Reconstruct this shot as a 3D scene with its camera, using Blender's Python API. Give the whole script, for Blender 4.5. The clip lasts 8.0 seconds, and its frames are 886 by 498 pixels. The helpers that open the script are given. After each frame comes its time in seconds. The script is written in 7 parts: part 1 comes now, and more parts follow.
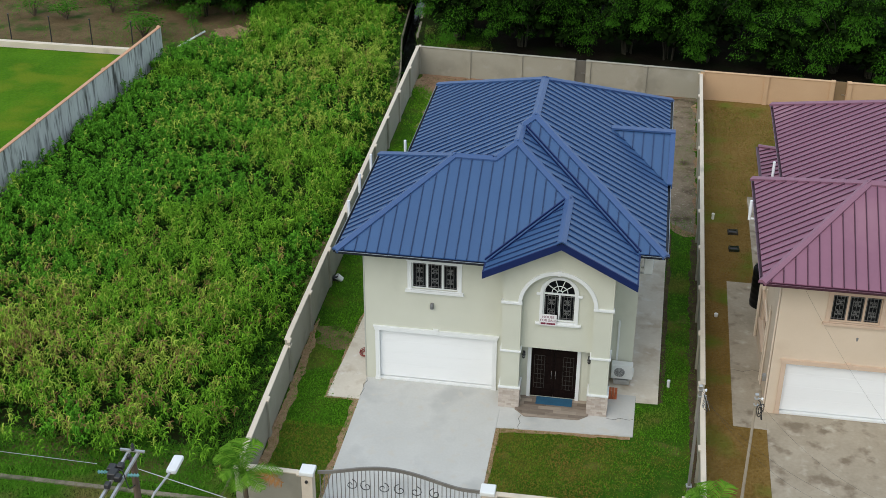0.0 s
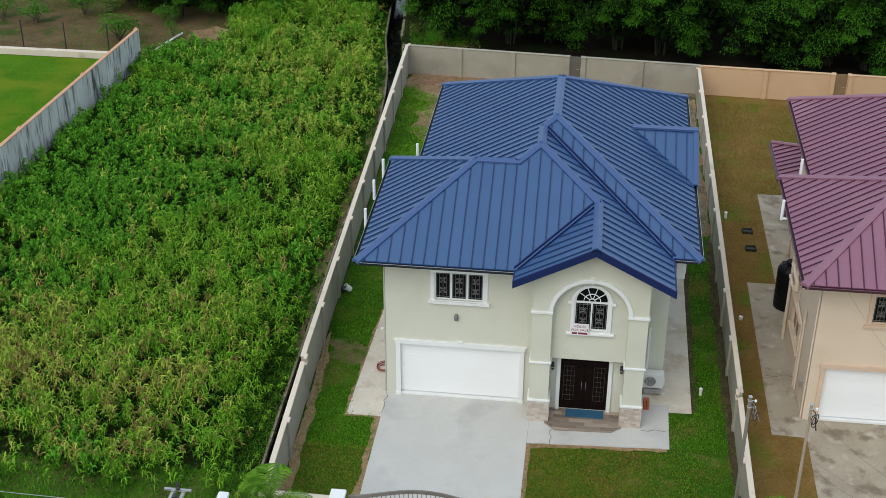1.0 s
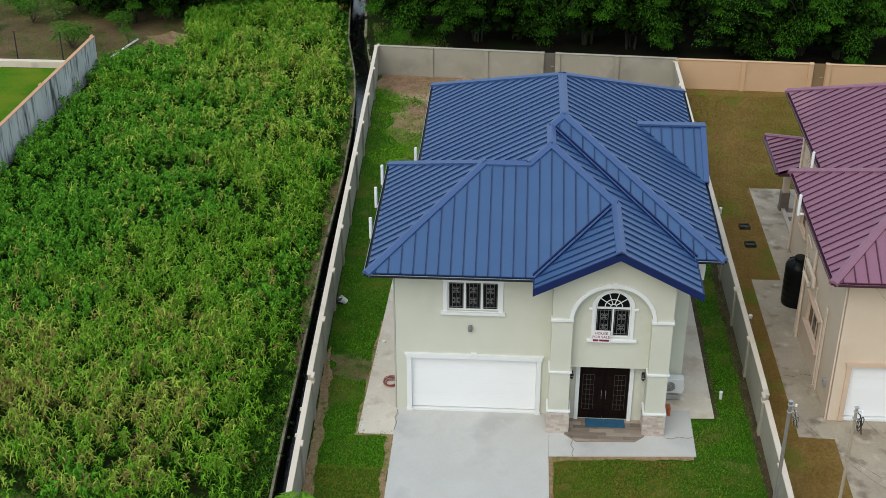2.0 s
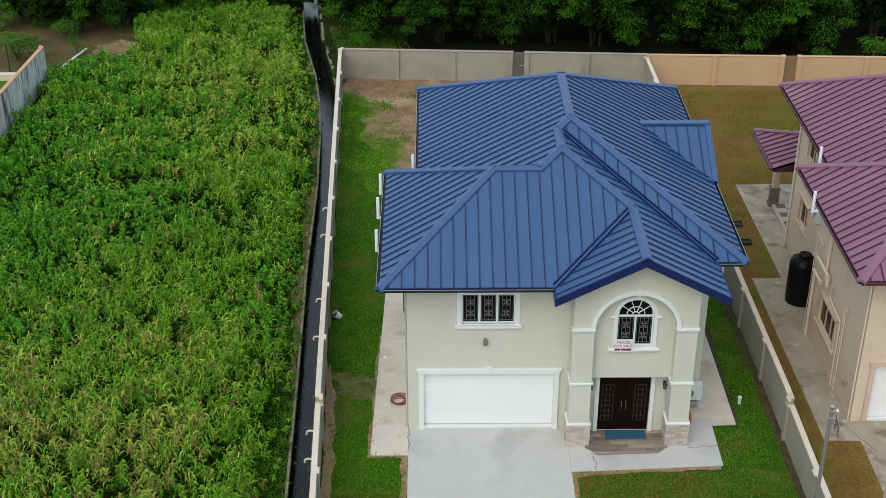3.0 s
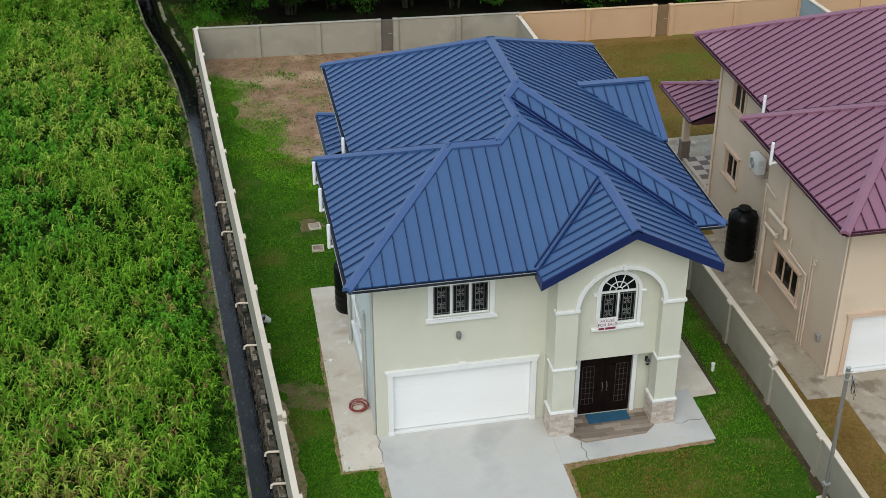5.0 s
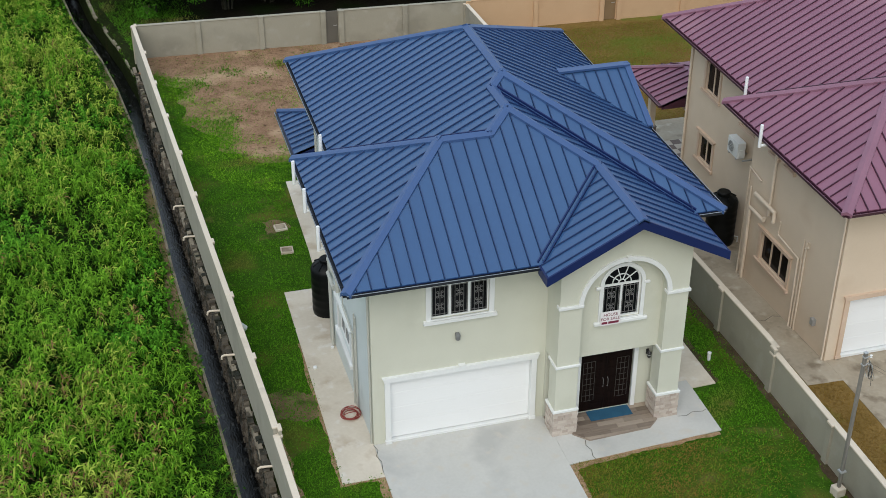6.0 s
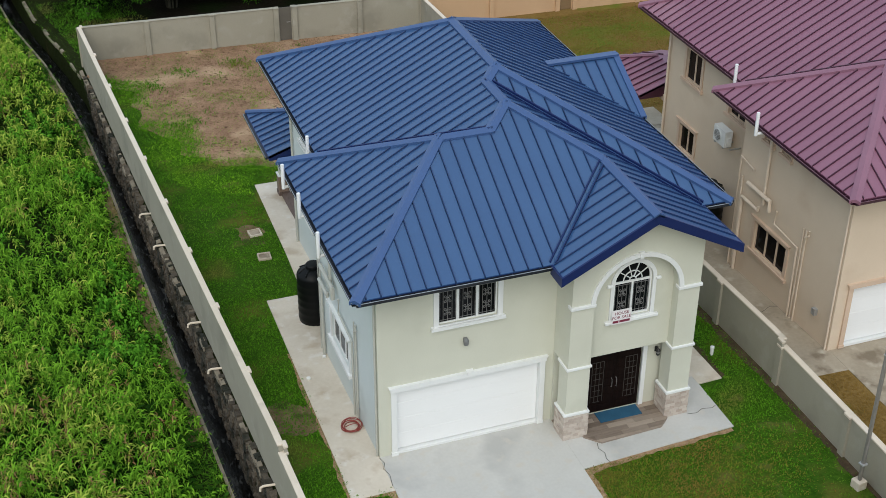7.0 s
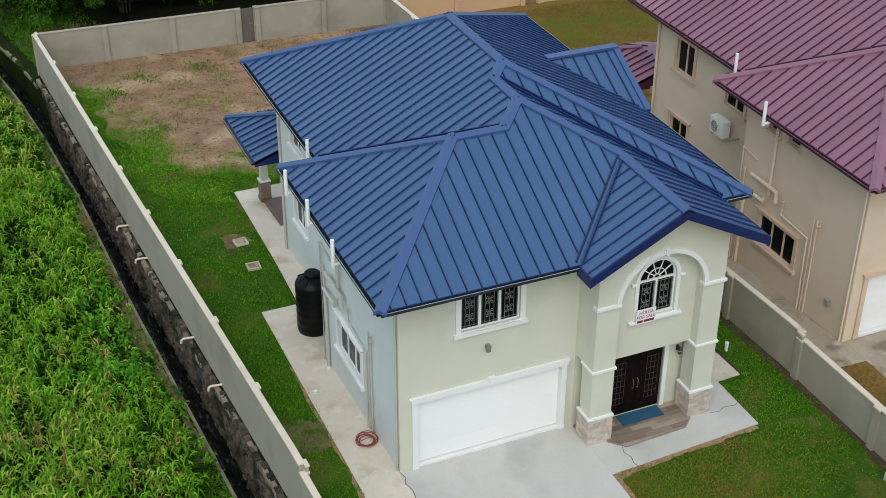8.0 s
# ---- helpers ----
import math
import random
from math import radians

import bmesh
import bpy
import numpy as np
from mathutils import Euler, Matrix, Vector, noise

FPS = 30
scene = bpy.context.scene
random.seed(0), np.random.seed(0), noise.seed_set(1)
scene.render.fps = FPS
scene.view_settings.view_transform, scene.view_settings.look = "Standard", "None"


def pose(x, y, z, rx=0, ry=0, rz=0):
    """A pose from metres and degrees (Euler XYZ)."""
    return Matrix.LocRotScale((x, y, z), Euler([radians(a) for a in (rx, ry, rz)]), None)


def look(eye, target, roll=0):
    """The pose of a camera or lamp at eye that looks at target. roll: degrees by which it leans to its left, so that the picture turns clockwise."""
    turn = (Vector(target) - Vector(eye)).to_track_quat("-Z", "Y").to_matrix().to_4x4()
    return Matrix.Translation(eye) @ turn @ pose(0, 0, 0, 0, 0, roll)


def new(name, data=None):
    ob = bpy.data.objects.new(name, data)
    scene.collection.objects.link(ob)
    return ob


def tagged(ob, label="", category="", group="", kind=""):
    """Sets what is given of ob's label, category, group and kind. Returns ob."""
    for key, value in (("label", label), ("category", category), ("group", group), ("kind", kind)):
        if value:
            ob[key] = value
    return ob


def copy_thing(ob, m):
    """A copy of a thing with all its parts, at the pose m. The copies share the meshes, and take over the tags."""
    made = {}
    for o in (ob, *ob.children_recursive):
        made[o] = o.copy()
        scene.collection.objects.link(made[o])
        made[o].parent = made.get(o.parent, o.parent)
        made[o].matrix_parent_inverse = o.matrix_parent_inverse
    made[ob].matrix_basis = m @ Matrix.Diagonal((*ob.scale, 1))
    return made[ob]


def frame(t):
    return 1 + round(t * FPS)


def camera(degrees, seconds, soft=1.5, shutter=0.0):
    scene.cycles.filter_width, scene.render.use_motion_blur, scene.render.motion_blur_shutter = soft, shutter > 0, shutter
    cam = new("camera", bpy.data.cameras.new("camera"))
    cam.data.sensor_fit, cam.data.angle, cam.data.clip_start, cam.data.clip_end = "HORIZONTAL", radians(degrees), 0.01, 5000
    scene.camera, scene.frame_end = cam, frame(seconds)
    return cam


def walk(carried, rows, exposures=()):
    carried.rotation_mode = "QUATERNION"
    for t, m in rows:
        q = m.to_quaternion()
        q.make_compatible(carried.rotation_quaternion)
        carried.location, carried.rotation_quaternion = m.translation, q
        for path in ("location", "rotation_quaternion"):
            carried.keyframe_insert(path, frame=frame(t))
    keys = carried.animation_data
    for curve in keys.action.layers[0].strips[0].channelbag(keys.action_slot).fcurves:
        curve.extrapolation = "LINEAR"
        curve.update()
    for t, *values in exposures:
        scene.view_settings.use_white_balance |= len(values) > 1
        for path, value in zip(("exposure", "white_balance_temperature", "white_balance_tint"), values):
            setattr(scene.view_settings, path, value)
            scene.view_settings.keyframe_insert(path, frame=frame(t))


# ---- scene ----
cam = camera(36.79, 8.0, soft=0.6)

PATH = [
    (0, (10.105, -43.916, 31.371), (8.733, -35.314, 26.460), 0.40),
    (0.5, (8.655, -42.966, 30.986), (7.431, -34.347, 26.066), 0.37),
    (1, (7.165, -42.052, 30.588), (6.139, -33.412, 25.659), 0.29),
    (1.5, (5.642, -41.164, 30.192), (4.859, -32.501, 25.258), 0.16),
    (2, (4.086, -40.277, 29.813), (3.573, -31.594, 24.879), 0.04),
    (2.5, (2.495, -39.365, 29.463), (2.249, -30.671, 24.529), -0.02),
    (3, (0.944, -38.388, 29.158), (1.010, -29.691, 24.222), -0.05),
    (3.5, (-0.526, -37.353, 28.866), (-0.098, -28.675, 23.914), -0.06),
    (4, (-1.877, -36.317, 28.508), (-1.046, -27.703, 23.496), -0.08),
    (4.5, (-3.154, -35.242, 28.143), (-1.916, -26.720, 23.059), -0.08),
    (5, (-4.371, -34.145, 27.784), (-2.750, -25.724, 22.639), -0.05),
    (5.5, (-5.523, -33.071, 27.409), (-3.561, -24.743, 22.232), -0.02),
    (6, (-6.612, -31.989, 27.078), (-4.333, -23.759, 21.876), 0.06),
    (6.5, (-7.643, -30.908, 26.780), (-5.064, -22.781, 21.555), 0.16),
    (7, (-8.638, -29.822, 26.476), (-5.777, -21.800, 21.236), 0.26),
    (7.5, (-9.631, -28.712, 26.153), (-6.510, -20.792, 20.906), 0.29),
    (8, (-10.590, -27.598, 25.798), (-7.214, -19.781, 20.553), 0.23),
]
walk(cam, [(t, look(eye, target, roll)) for t, eye, target, roll in PATH])
from mathutils.geometry import tessellate_polygon


# ---- world and light ----
world = bpy.data.worlds.new("sky")
scene.world = world
world.use_nodes = True
wn, wl = world.node_tree.nodes, world.node_tree.links
sky = wn.new("ShaderNodeTexSky")
sky.sky_type = "NISHITA"
sky.sun_disc = False
sky.sun_elevation, sky.sun_rotation = radians(45.8), radians(205.0)
sky.air_density, sky.dust_density, sky.ozone_density = 1.6, 4.0, 1.0
# A cloud deck: the sky's blue is veiled by pale grey.
veil = wn.new("ShaderNodeMix")
veil.data_type = "RGBA"
veil.inputs[0].default_value = 0.72
veil.inputs[7].default_value = (5.9, 7.0, 8.3, 1)
wl.new(sky.outputs[0], veil.inputs[6])
wl.new(veil.outputs[2], wn["Background"].inputs[0])
wn["Background"].inputs[1].default_value = 0.14
sun = new("sun", bpy.data.lights.new("sun", "SUN"))
sun.data.energy, sun.data.angle, sun.data.color = 1.36, radians(50), (1.0, 0.96, 0.89)
sun.matrix_world = look((-7, -15, 17), (0, 0, 0))


# ---- materials ----
def mat(name, a, b, scale=1.5, fine=14.0, rough=0.7, bump=0.15, metal=0.0, stain=None, stain_scale=0.35, stain_at=0.58,
        island=0.0, per_object=0.0, spots=None, spots_scale=2.5, spots_at=0.6, fine_mix=0.35, stretch=(1, 1, 1), sheen=0.5, bump_dist=0.02):
    """Two tones mixed by a coarse and a fine noise, optional stains, and relief."""
    m = bpy.data.materials.new(name)
    m.use_nodes = True
    n, l = m.node_tree.nodes, m.node_tree.links
    p = n["Principled BSDF"]
    geo = n.new("ShaderNodeNewGeometry")
    mp = n.new("ShaderNodeMapping")
    mp.inputs["Scale"].default_value = stretch
    l.new(geo.outputs["Position"], mp.inputs["Vector"])

    def tex(s, detail):
        t = n.new("ShaderNodeTexNoise")
        t.inputs["Scale"].default_value, t.inputs["Detail"].default_value = s, detail
        l.new(mp.outputs[0], t.inputs["Vector"])
        return t.outputs["Fac"]

    def calc(op, x, y):
        k = n.new("ShaderNodeMath")
        k.operation = op
        for i, v in enumerate((x, y)):
            if isinstance(v, (int, float)):
                k.inputs[i].default_value = v
            else:
                l.new(v, k.inputs[i])
        return k.outputs[0]

    def ramp(v, lo, hi):
        k = n.new("ShaderNodeMapRange")
        l.new(v, k.inputs[0])
        k.inputs[1].default_value, k.inputs[2].default_value = lo, hi
        return k.outputs[0]

    def mix(f, x, y):
        k = n.new("ShaderNodeMix")
        k.data_type = "RGBA"
        for i, v in ((0, f), (6, x), (7, y)):
            if isinstance(v, tuple):
                k.inputs[i].default_value = (*v, 1)
            elif isinstance(v, (int, float)):
                k.inputs[i].default_value = v
            else:
                l.new(v, k.inputs[i])
        return k.outputs[2]

    big, small = ramp(tex(scale, 4), 0.3, 0.7), tex(fine, 6)
    f = calc("ADD", calc("MULTIPLY", big, 1 - fine_mix), calc("MULTIPLY", ramp(small, 0.25, 0.75), fine_mix))
    if island:
        f = calc("ADD", calc("MULTIPLY", f, 1 - island), calc("MULTIPLY", geo.outputs["Random Per Island"], island))
    if per_object:
        info = n.new("ShaderNodeObjectInfo")
        f = calc("ADD", calc("MULTIPLY", f, 1 - per_object), calc("MULTIPLY", info.outputs["Random"], per_object))
    colour = mix(f, a, b)
    if stain:
        colour = mix(ramp(tex(stain_scale, 5), stain_at, stain_at + 0.14), colour, stain)
    if spots:
        colour = mix(ramp(tex(spots_scale, 7), spots_at, spots_at + 0.16), colour, spots)
    l.new(colour, p.inputs["Base Color"])
    p.inputs["Roughness"].default_value, p.inputs["Metallic"].default_value = rough, metal
    p.inputs["Specular IOR Level"].default_value = sheen
    if bump:
        k = n.new("ShaderNodeBump")
        k.inputs["Strength"].default_value, k.inputs["Distance"].default_value = bump, bump_dist
        l.new(small, k.inputs["Height"])
        l.new(k.outputs[0], p.inputs["Normal"])
    return m


def leaf_mat(name, a, b, dry=None, dry_at=0.6, patch=0.25, island=0.6, through_light=0.25, fine=1.7, per_object=0.0):
    """Leaves: a tone for each leaf, drifts of dry growth, and a little light through them."""
    m = mat(name, a, b, scale=patch, fine=fine, rough=0.7, bump=0, island=island, per_object=per_object, stain=dry, stain_scale=0.30, stain_at=dry_at, sheen=0.02, fine_mix=0.5)
    n, l = m.node_tree.nodes, m.node_tree.links
    p = n["Principled BSDF"]
    t = n.new("ShaderNodeBsdfTranslucent")
    src = p.inputs["Base Color"].links[0].from_socket
    l.new(src, t.inputs[0])
    s = n.new("ShaderNodeMixShader")
    s.inputs[0].default_value = through_light
    l.new(p.outputs[0], s.inputs[1])
    l.new(t.outputs[0], s.inputs[2])
    l.new(s.outputs[0], n["Material Output"].inputs[0])
    return m


STUCCO = mat("stucco_sage", (0.545, 0.55, 0.455), (0.60, 0.605, 0.505), 0.8, 30, 0.85, 0.12, stain=(0.52, 0.525, 0.43), stain_scale=0.5)
# Sage stucco made paler and bluer: sky light on the side walls, as colour.
STUCCO_SIDE = mat("stucco_pale_skylit", (0.565, 0.615, 0.60), (0.625, 0.675, 0.655), 0.8, 30, 0.85, 0.12, stain=(0.53, 0.575, 0.56), stain_scale=0.5)
STUCCO2 = mat("stucco_peach", (0.595, 0.485, 0.362), (0.655, 0.54, 0.412), 0.8, 30, 0.85, 0.12, stain=(0.545, 0.425, 0.305), stain_scale=0.4)
TRIM = mat("white_trim", (0.70, 0.72, 0.705), (0.765, 0.78, 0.765), 1.2, 20, 0.6, 0.05)
TRIM2 = mat("tan_trim", (0.54, 0.40, 0.29), (0.62, 0.47, 0.35), 1.2, 20, 0.7, 0.08)
GARAGE = mat("garage_white", (0.79, 0.80, 0.79), (0.83, 0.84, 0.83), 0.6, 12, 0.45, 0.03, stretch=(0.2, 1, 3))
ROOF = mat("roof_blue", (0.027, 0.075, 0.183), (0.038, 0.097, 0.218), 0.5, 9, 0.31, 0.03, per_object=0.35, sheen=0.6, stain=(0.047, 0.096, 0.203), stain_scale=0.25)
ROOF_CAP = mat("roof_cap_blue", (0.036, 0.080, 0.20), (0.044, 0.094, 0.225), 0.7, 9, 0.38, 0.02)
ROOF2 = mat("roof_plum", (0.205, 0.087, 0.130), (0.255, 0.110, 0.160), 0.5, 9, 0.45, 0.03, per_object=0.35, stain=(0.275, 0.132, 0.172), stain_scale=0.25)
ROOF2_CAP = mat("roof_cap_plum", (0.215, 0.097, 0.14), (0.255, 0.117, 0.163), 0.7, 9, 0.45, 0.02)
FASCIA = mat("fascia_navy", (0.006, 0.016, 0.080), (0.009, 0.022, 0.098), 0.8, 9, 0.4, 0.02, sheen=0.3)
FASCIA2 = mat("fascia_maroon", (0.045, 0.012, 0.025), (0.06, 0.016, 0.032), 0.8, 9, 0.4, 0.02)
# Ribs darker than the sheets: the shade beside each seam is put into colour.
SEAM = mat("seam_blue_shade", (0.012, 0.031, 0.098), (0.017, 0.041, 0.122), 0.8, 9, 0.35, 0.02, sheen=0.45)
SEAM2 = mat("seam_plum_shade", (0.055, 0.018, 0.035), (0.075, 0.026, 0.048), 0.8, 9, 0.38, 0.02, sheen=0.4)
GUTTER = mat("gutter_grey", (0.20, 0.23, 0.27), (0.30, 0.33, 0.36), 2.0, 20, 0.5, 0.05)
GUTTER_DARK = mat("gutter_dark", (0.010, 0.013, 0.020), (0.022, 0.027, 0.036), 2.0, 20, 0.45, 0.05, sheen=0.3)
TRIM2_DARK = mat("gutter_rim_plum", (0.14, 0.075, 0.095), (0.19, 0.10, 0.13), 2.0, 20, 0.5, 0.05)
SOFFIT = mat("soffit_white", (0.62, 0.63, 0.6), (0.68, 0.68, 0.65), 1, 20, 0.8, 0.05)
CONCRETE = mat("concrete_pale", (0.455, 0.45, 0.42), (0.55, 0.545, 0.51), 0.45, 10, 0.85, 0.25, stain=(0.415, 0.412, 0.39), stain_scale=0.4, stain_at=0.55, spots=(0.51, 0.48, 0.42), spots_scale=2.2, spots_at=0.57)
APRON = mat("concrete_apron", (0.53, 0.47, 0.375), (0.65, 0.595, 0.50), 0.7, 9, 0.88, 0.3, stain=(0.47, 0.395, 0.30), stain_scale=1.0, stain_at=0.53, spots=(0.66, 0.63, 0.57), spots_scale=2.2, spots_at=0.57)
CONCRETE_OLD = mat("concrete_weathered", (0.27, 0.225, 0.16), (0.41, 0.355, 0.27), 0.7, 8, 0.9, 0.4, stain=(0.19, 0.15, 0.103), stain_scale=1.2, stain_at=0.54, spots=(0.46, 0.41, 0.325), spots_scale=1.7, spots_at=0.58)
WALL_IN = mat("fence_render_grey", (0.295, 0.277, 0.215), (0.34, 0.318, 0.252), 0.5, 16, 0.9, 0.2, stain=(0.245, 0.232, 0.183), stain_scale=0.4, stain_at=0.54, spots=(0.35, 0.33, 0.272), spots_scale=1.4, spots_at=0.57)
WALL_CAP = mat("fence_coping_cream", (0.58, 0.50, 0.39), (0.67, 0.59, 0.48), 0.9, 16, 0.85, 0.15, stain=(0.42, 0.37, 0.29), stain_scale=0.6)
WALL_PEACH = mat("fence_render_peach", (0.53, 0.345, 0.20), (0.59, 0.395, 0.235), 0.5, 16, 0.9, 0.15, stain=(0.45, 0.285, 0.16), stain_scale=0.3)
GLASS = mat("dark_glass", (0.004, 0.0045, 0.005), (0.009, 0.010, 0.012), 1.0, 5, 0.08, 0.0, sheen=0.14)
IRON = mat("grille_iron", (0.15, 0.15, 0.145), (0.22, 0.22, 0.215), 3, 20, 0.5, 0.0)
IRON_DARK = mat("iron_black", (0.015, 0.015, 0.015), (0.03, 0.03, 0.03), 3, 20, 0.5, 0.05)
DOOR = mat("dark_mahogany", (0.003, 0.0016, 0.0014), (0.012, 0.0055, 0.004), 2.0, 10, 0.6, 0.15, stretch=(6, 6, 0.6), sheen=0.10)
MAT_BLUE = mat("doormat_blue", (0.012, 0.07, 0.13), (0.018, 0.10, 0.18), 3, 60, 0.95, 0.4)
PLANK = mat("plank_tile", (0.11, 0.08, 0.06), (0.40, 0.33, 0.26), 2.5, 12, 0.5, 0.08, per_object=0.7, stretch=(0.5, 4, 1))
STONE = mat("pier_stone", (0.36, 0.29, 0.24), (0.62, 0.56, 0.49), 3, 18, 0.85, 0.4, island=0.6)
PVC = mat("white_pvc", (0.72, 0.74, 0.73), (0.80, 0.81, 0.80), 2, 15, 0.4, 0.0)
PIPE_SAGE = mat("painted_pipe", (0.42, 0.43, 0.38), (0.5, 0.5, 0.45), 2, 15, 0.5, 0.0)
PIPE_PEACH = mat("painted_pipe_peach", (0.62, 0.52, 0.41), (0.70, 0.60, 0.48), 2, 15, 0.5, 0.0)
TANK = mat("tank_black", (0.003, 0.0035, 0.0035), (0.006, 0.007, 0.007), 2, 12, 0.42, 0.05, sheen=0.16)
STEEL = mat("galvanised_steel", (0.38, 0.39, 0.39), (0.52, 0.53, 0.53), 3, 20, 0.45, 0.1, metal=0.6)
POLE = mat("pole_grey", (0.17, 0.16, 0.14), (0.27, 0.255, 0.225), 2, 14, 0.6, 0.25, stretch=(3, 3, 0.5), metal=0.2)
POLE_TAN = mat("pole_tan", (0.30, 0.25, 0.18), (0.40, 0.34, 0.26), 2, 14, 0.75, 0.25, stretch=(3, 3, 0.5))
RED = mat("hose_red", (0.22, 0.035, 0.03), (0.32, 0.06, 0.045), 3, 20, 0.45, 0.1)
BRICK = mat("orange_clay", (0.36, 0.09, 0.03), (0.48, 0.13, 0.05), 3, 20, 0.7, 0.2)
AC_WHITE = mat("ac_white", (0.62, 0.64, 0.62), (0.72, 0.73, 0.71), 2, 15, 0.5, 0.05)
PLASTER_OLD = mat("wall_weathered", (0.46, 0.46, 0.44), (0.68, 0.685, 0.66), 0.9, 7, 0.9, 0.3, stain=(0.085, 0.085, 0.075), stain_scale=2.3, stain_at=0.52, spots=(0.17, 0.17, 0.16), spots_scale=3.4, spots_at=0.53, stretch=(1, 1, 0.16))
ORANGE_CAP = mat("coping_terracotta", (0.50, 0.25, 0.14), (0.60, 0.36, 0.22), 1, 12, 0.9, 0.2)
LAWN = mat("lawn_green", (0.016, 0.058, 0.004), (0.055, 0.125, 0.011), 0.9, 7, 0.95, 0.9, stain=(0.10, 0.11, 0.02), stain_scale=0.4, stain_at=0.52, spots=(0.15, 0.115, 0.045), spots_scale=0.9, spots_at=0.61, sheen=0.05, bump_dist=0.07, fine_mix=0.6)
LAWN2 = mat("lawn_tired", (0.13, 0.082, 0.020), (0.25, 0.16, 0.055), 0.8, 8, 0.95, 0.9, stain=(0.12, 0.155, 0.022), stain_scale=0.3, stain_at=0.52, sheen=0.05, bump_dist=0.07, fine_mix=0.6)
LAWN3 = mat("lawn_even", (0.038, 0.112, 0.004), (0.085, 0.19, 0.008), 0.5, 5, 0.95, 0.8, stain=(0.115, 0.17, 0.010), stain_scale=0.3, stain_at=0.5, sheen=0.05, bump_dist=0.07, fine_mix=0.6)
DIRT = mat("bare_earth", (0.13, 0.070, 0.042), (0.43, 0.275, 0.170), 1.3, 15, 0.95, 1.0, stain=(0.43, 0.295, 0.185), stain_scale=0.40, stain_at=0.54, spots=(0.10, 0.058, 0.036), spots_scale=4.2, spots_at=0.57, sheen=0.05, bump_dist=0.07, fine_mix=0.65)
GRAVEL = mat("stony_ground", (0.12, 0.088, 0.058), (0.31, 0.25, 0.18), 1.5, 14, 0.95, 0.9, stain=(0.085, 0.065, 0.042), stain_scale=0.8, stain_at=0.55, spots=(0.42, 0.37, 0.29), spots_scale=7, spots_at=0.60, sheen=0.05, bump_dist=0.06, fine_mix=0.6)
# Soil kept near black to paint shade into the gaps between plants.
SOIL = mat("field_soil_shade", (0.008, 0.014, 0.003), (0.02, 0.027, 0.007), 0.7, 6, 0.95, 0.8, stain=(0.05, 0.035, 0.016), stain_scale=0.5, stain_at=0.62, sheen=0.05, bump_dist=0.08)
MULCH = mat("dry_edge", (0.20, 0.115, 0.06), (0.47, 0.325, 0.20), 4, 18, 0.95, 0.9, stain=(0.12, 0.12, 0.03), stain_scale=2.2, stain_at=0.58, sheen=0.1, bump_dist=0.05, fine_mix=0.6)
# Black and pale mottling stands for scum and for broken sky reflections.
WATER = mat("drain_water", (0.0015, 0.002, 0.002), (0.012, 0.013, 0.013), 1.1, 9, 0.10, 0.20, stain=(0.002, 0.002, 0.0015), stain_scale=1.6, stain_at=0.48, sheen=0.25, spots=(0.060, 0.063, 0.060), spots_scale=3.4, spots_at=0.57, stretch=(1.8, 0.6, 1), fine_mix=0.65)
RUBBLE = mat("drain_stone", (0.008, 0.007, 0.005), (0.07, 0.06, 0.042), 2.2, 9, 0.95, 0.9, stain=(0.012, 0.022, 0.007), stain_scale=0.9, stain_at=0.5, bump_dist=0.08)
DRAIN_STONE = mat("drain_lining_stone", (0.012, 0.010, 0.007), (0.15, 0.122, 0.085), 1.6, 9, 0.95, 0.9, stain=(0.012, 0.014, 0.007), stain_scale=0.9, stain_at=0.47, bump_dist=0.08, island=0.5)
BANK = mat("bank_earth", (0.12, 0.08, 0.045), (0.27, 0.19, 0.115), 1.6, 9, 0.95, 0.9, stain=(0.05, 0.075, 0.016), stain_scale=0.9, stain_at=0.5, sheen=0.05, bump_dist=0.06)
BASE_STONE = mat("column_base_brown", (0.17, 0.115, 0.085), (0.29, 0.21, 0.16), 2.5, 14, 0.7, 0.2)
DARK_SOIL = mat("dark_soil", (0.045, 0.032, 0.020), (0.11, 0.080, 0.050), 2.2, 11, 0.95, 0.8, stain=(0.03, 0.05, 0.012), stain_scale=1.2, stain_at=0.6, sheen=0.05, bump_dist=0.05)
FAN_GREY = mat("fan_grey", (0.13, 0.135, 0.135), (0.20, 0.205, 0.20), 2, 15, 0.5, 0.0)
SIGN = mat("sign_white", (0.72, 0.70, 0.70), (0.8, 0.78, 0.78), 3, 20, 0.6, 0.0)
SIGN_RED = mat("sign_red", (0.16, 0.012, 0.04), (0.20, 0.02, 0.05), 3, 20, 0.6, 0.0)
BAMBOO_CANE = mat("bamboo_cane", (0.012, 0.012, 0.006), (0.035, 0.032, 0.016), 2, 10, 0.8, 0.3, stretch=(3, 3, 0.6))
BARK = mat("bark", (0.07, 0.05, 0.03), (0.15, 0.11, 0.075), 2, 10, 0.9, 0.5, stretch=(3, 3, 0.6))
# Earth darker than any soil: the shade under the bamboo is in its colour.
FLOOR_SHADE = mat("forest_floor_shade", (0.004, 0.0035, 0.002), (0.012, 0.010, 0.006), 0.7, 6, 0.95, 0.7, stain=(0.005, 0.009, 0.002), stain_scale=0.4, stain_at=0.5, sheen=0.05, bump_dist=0.06)
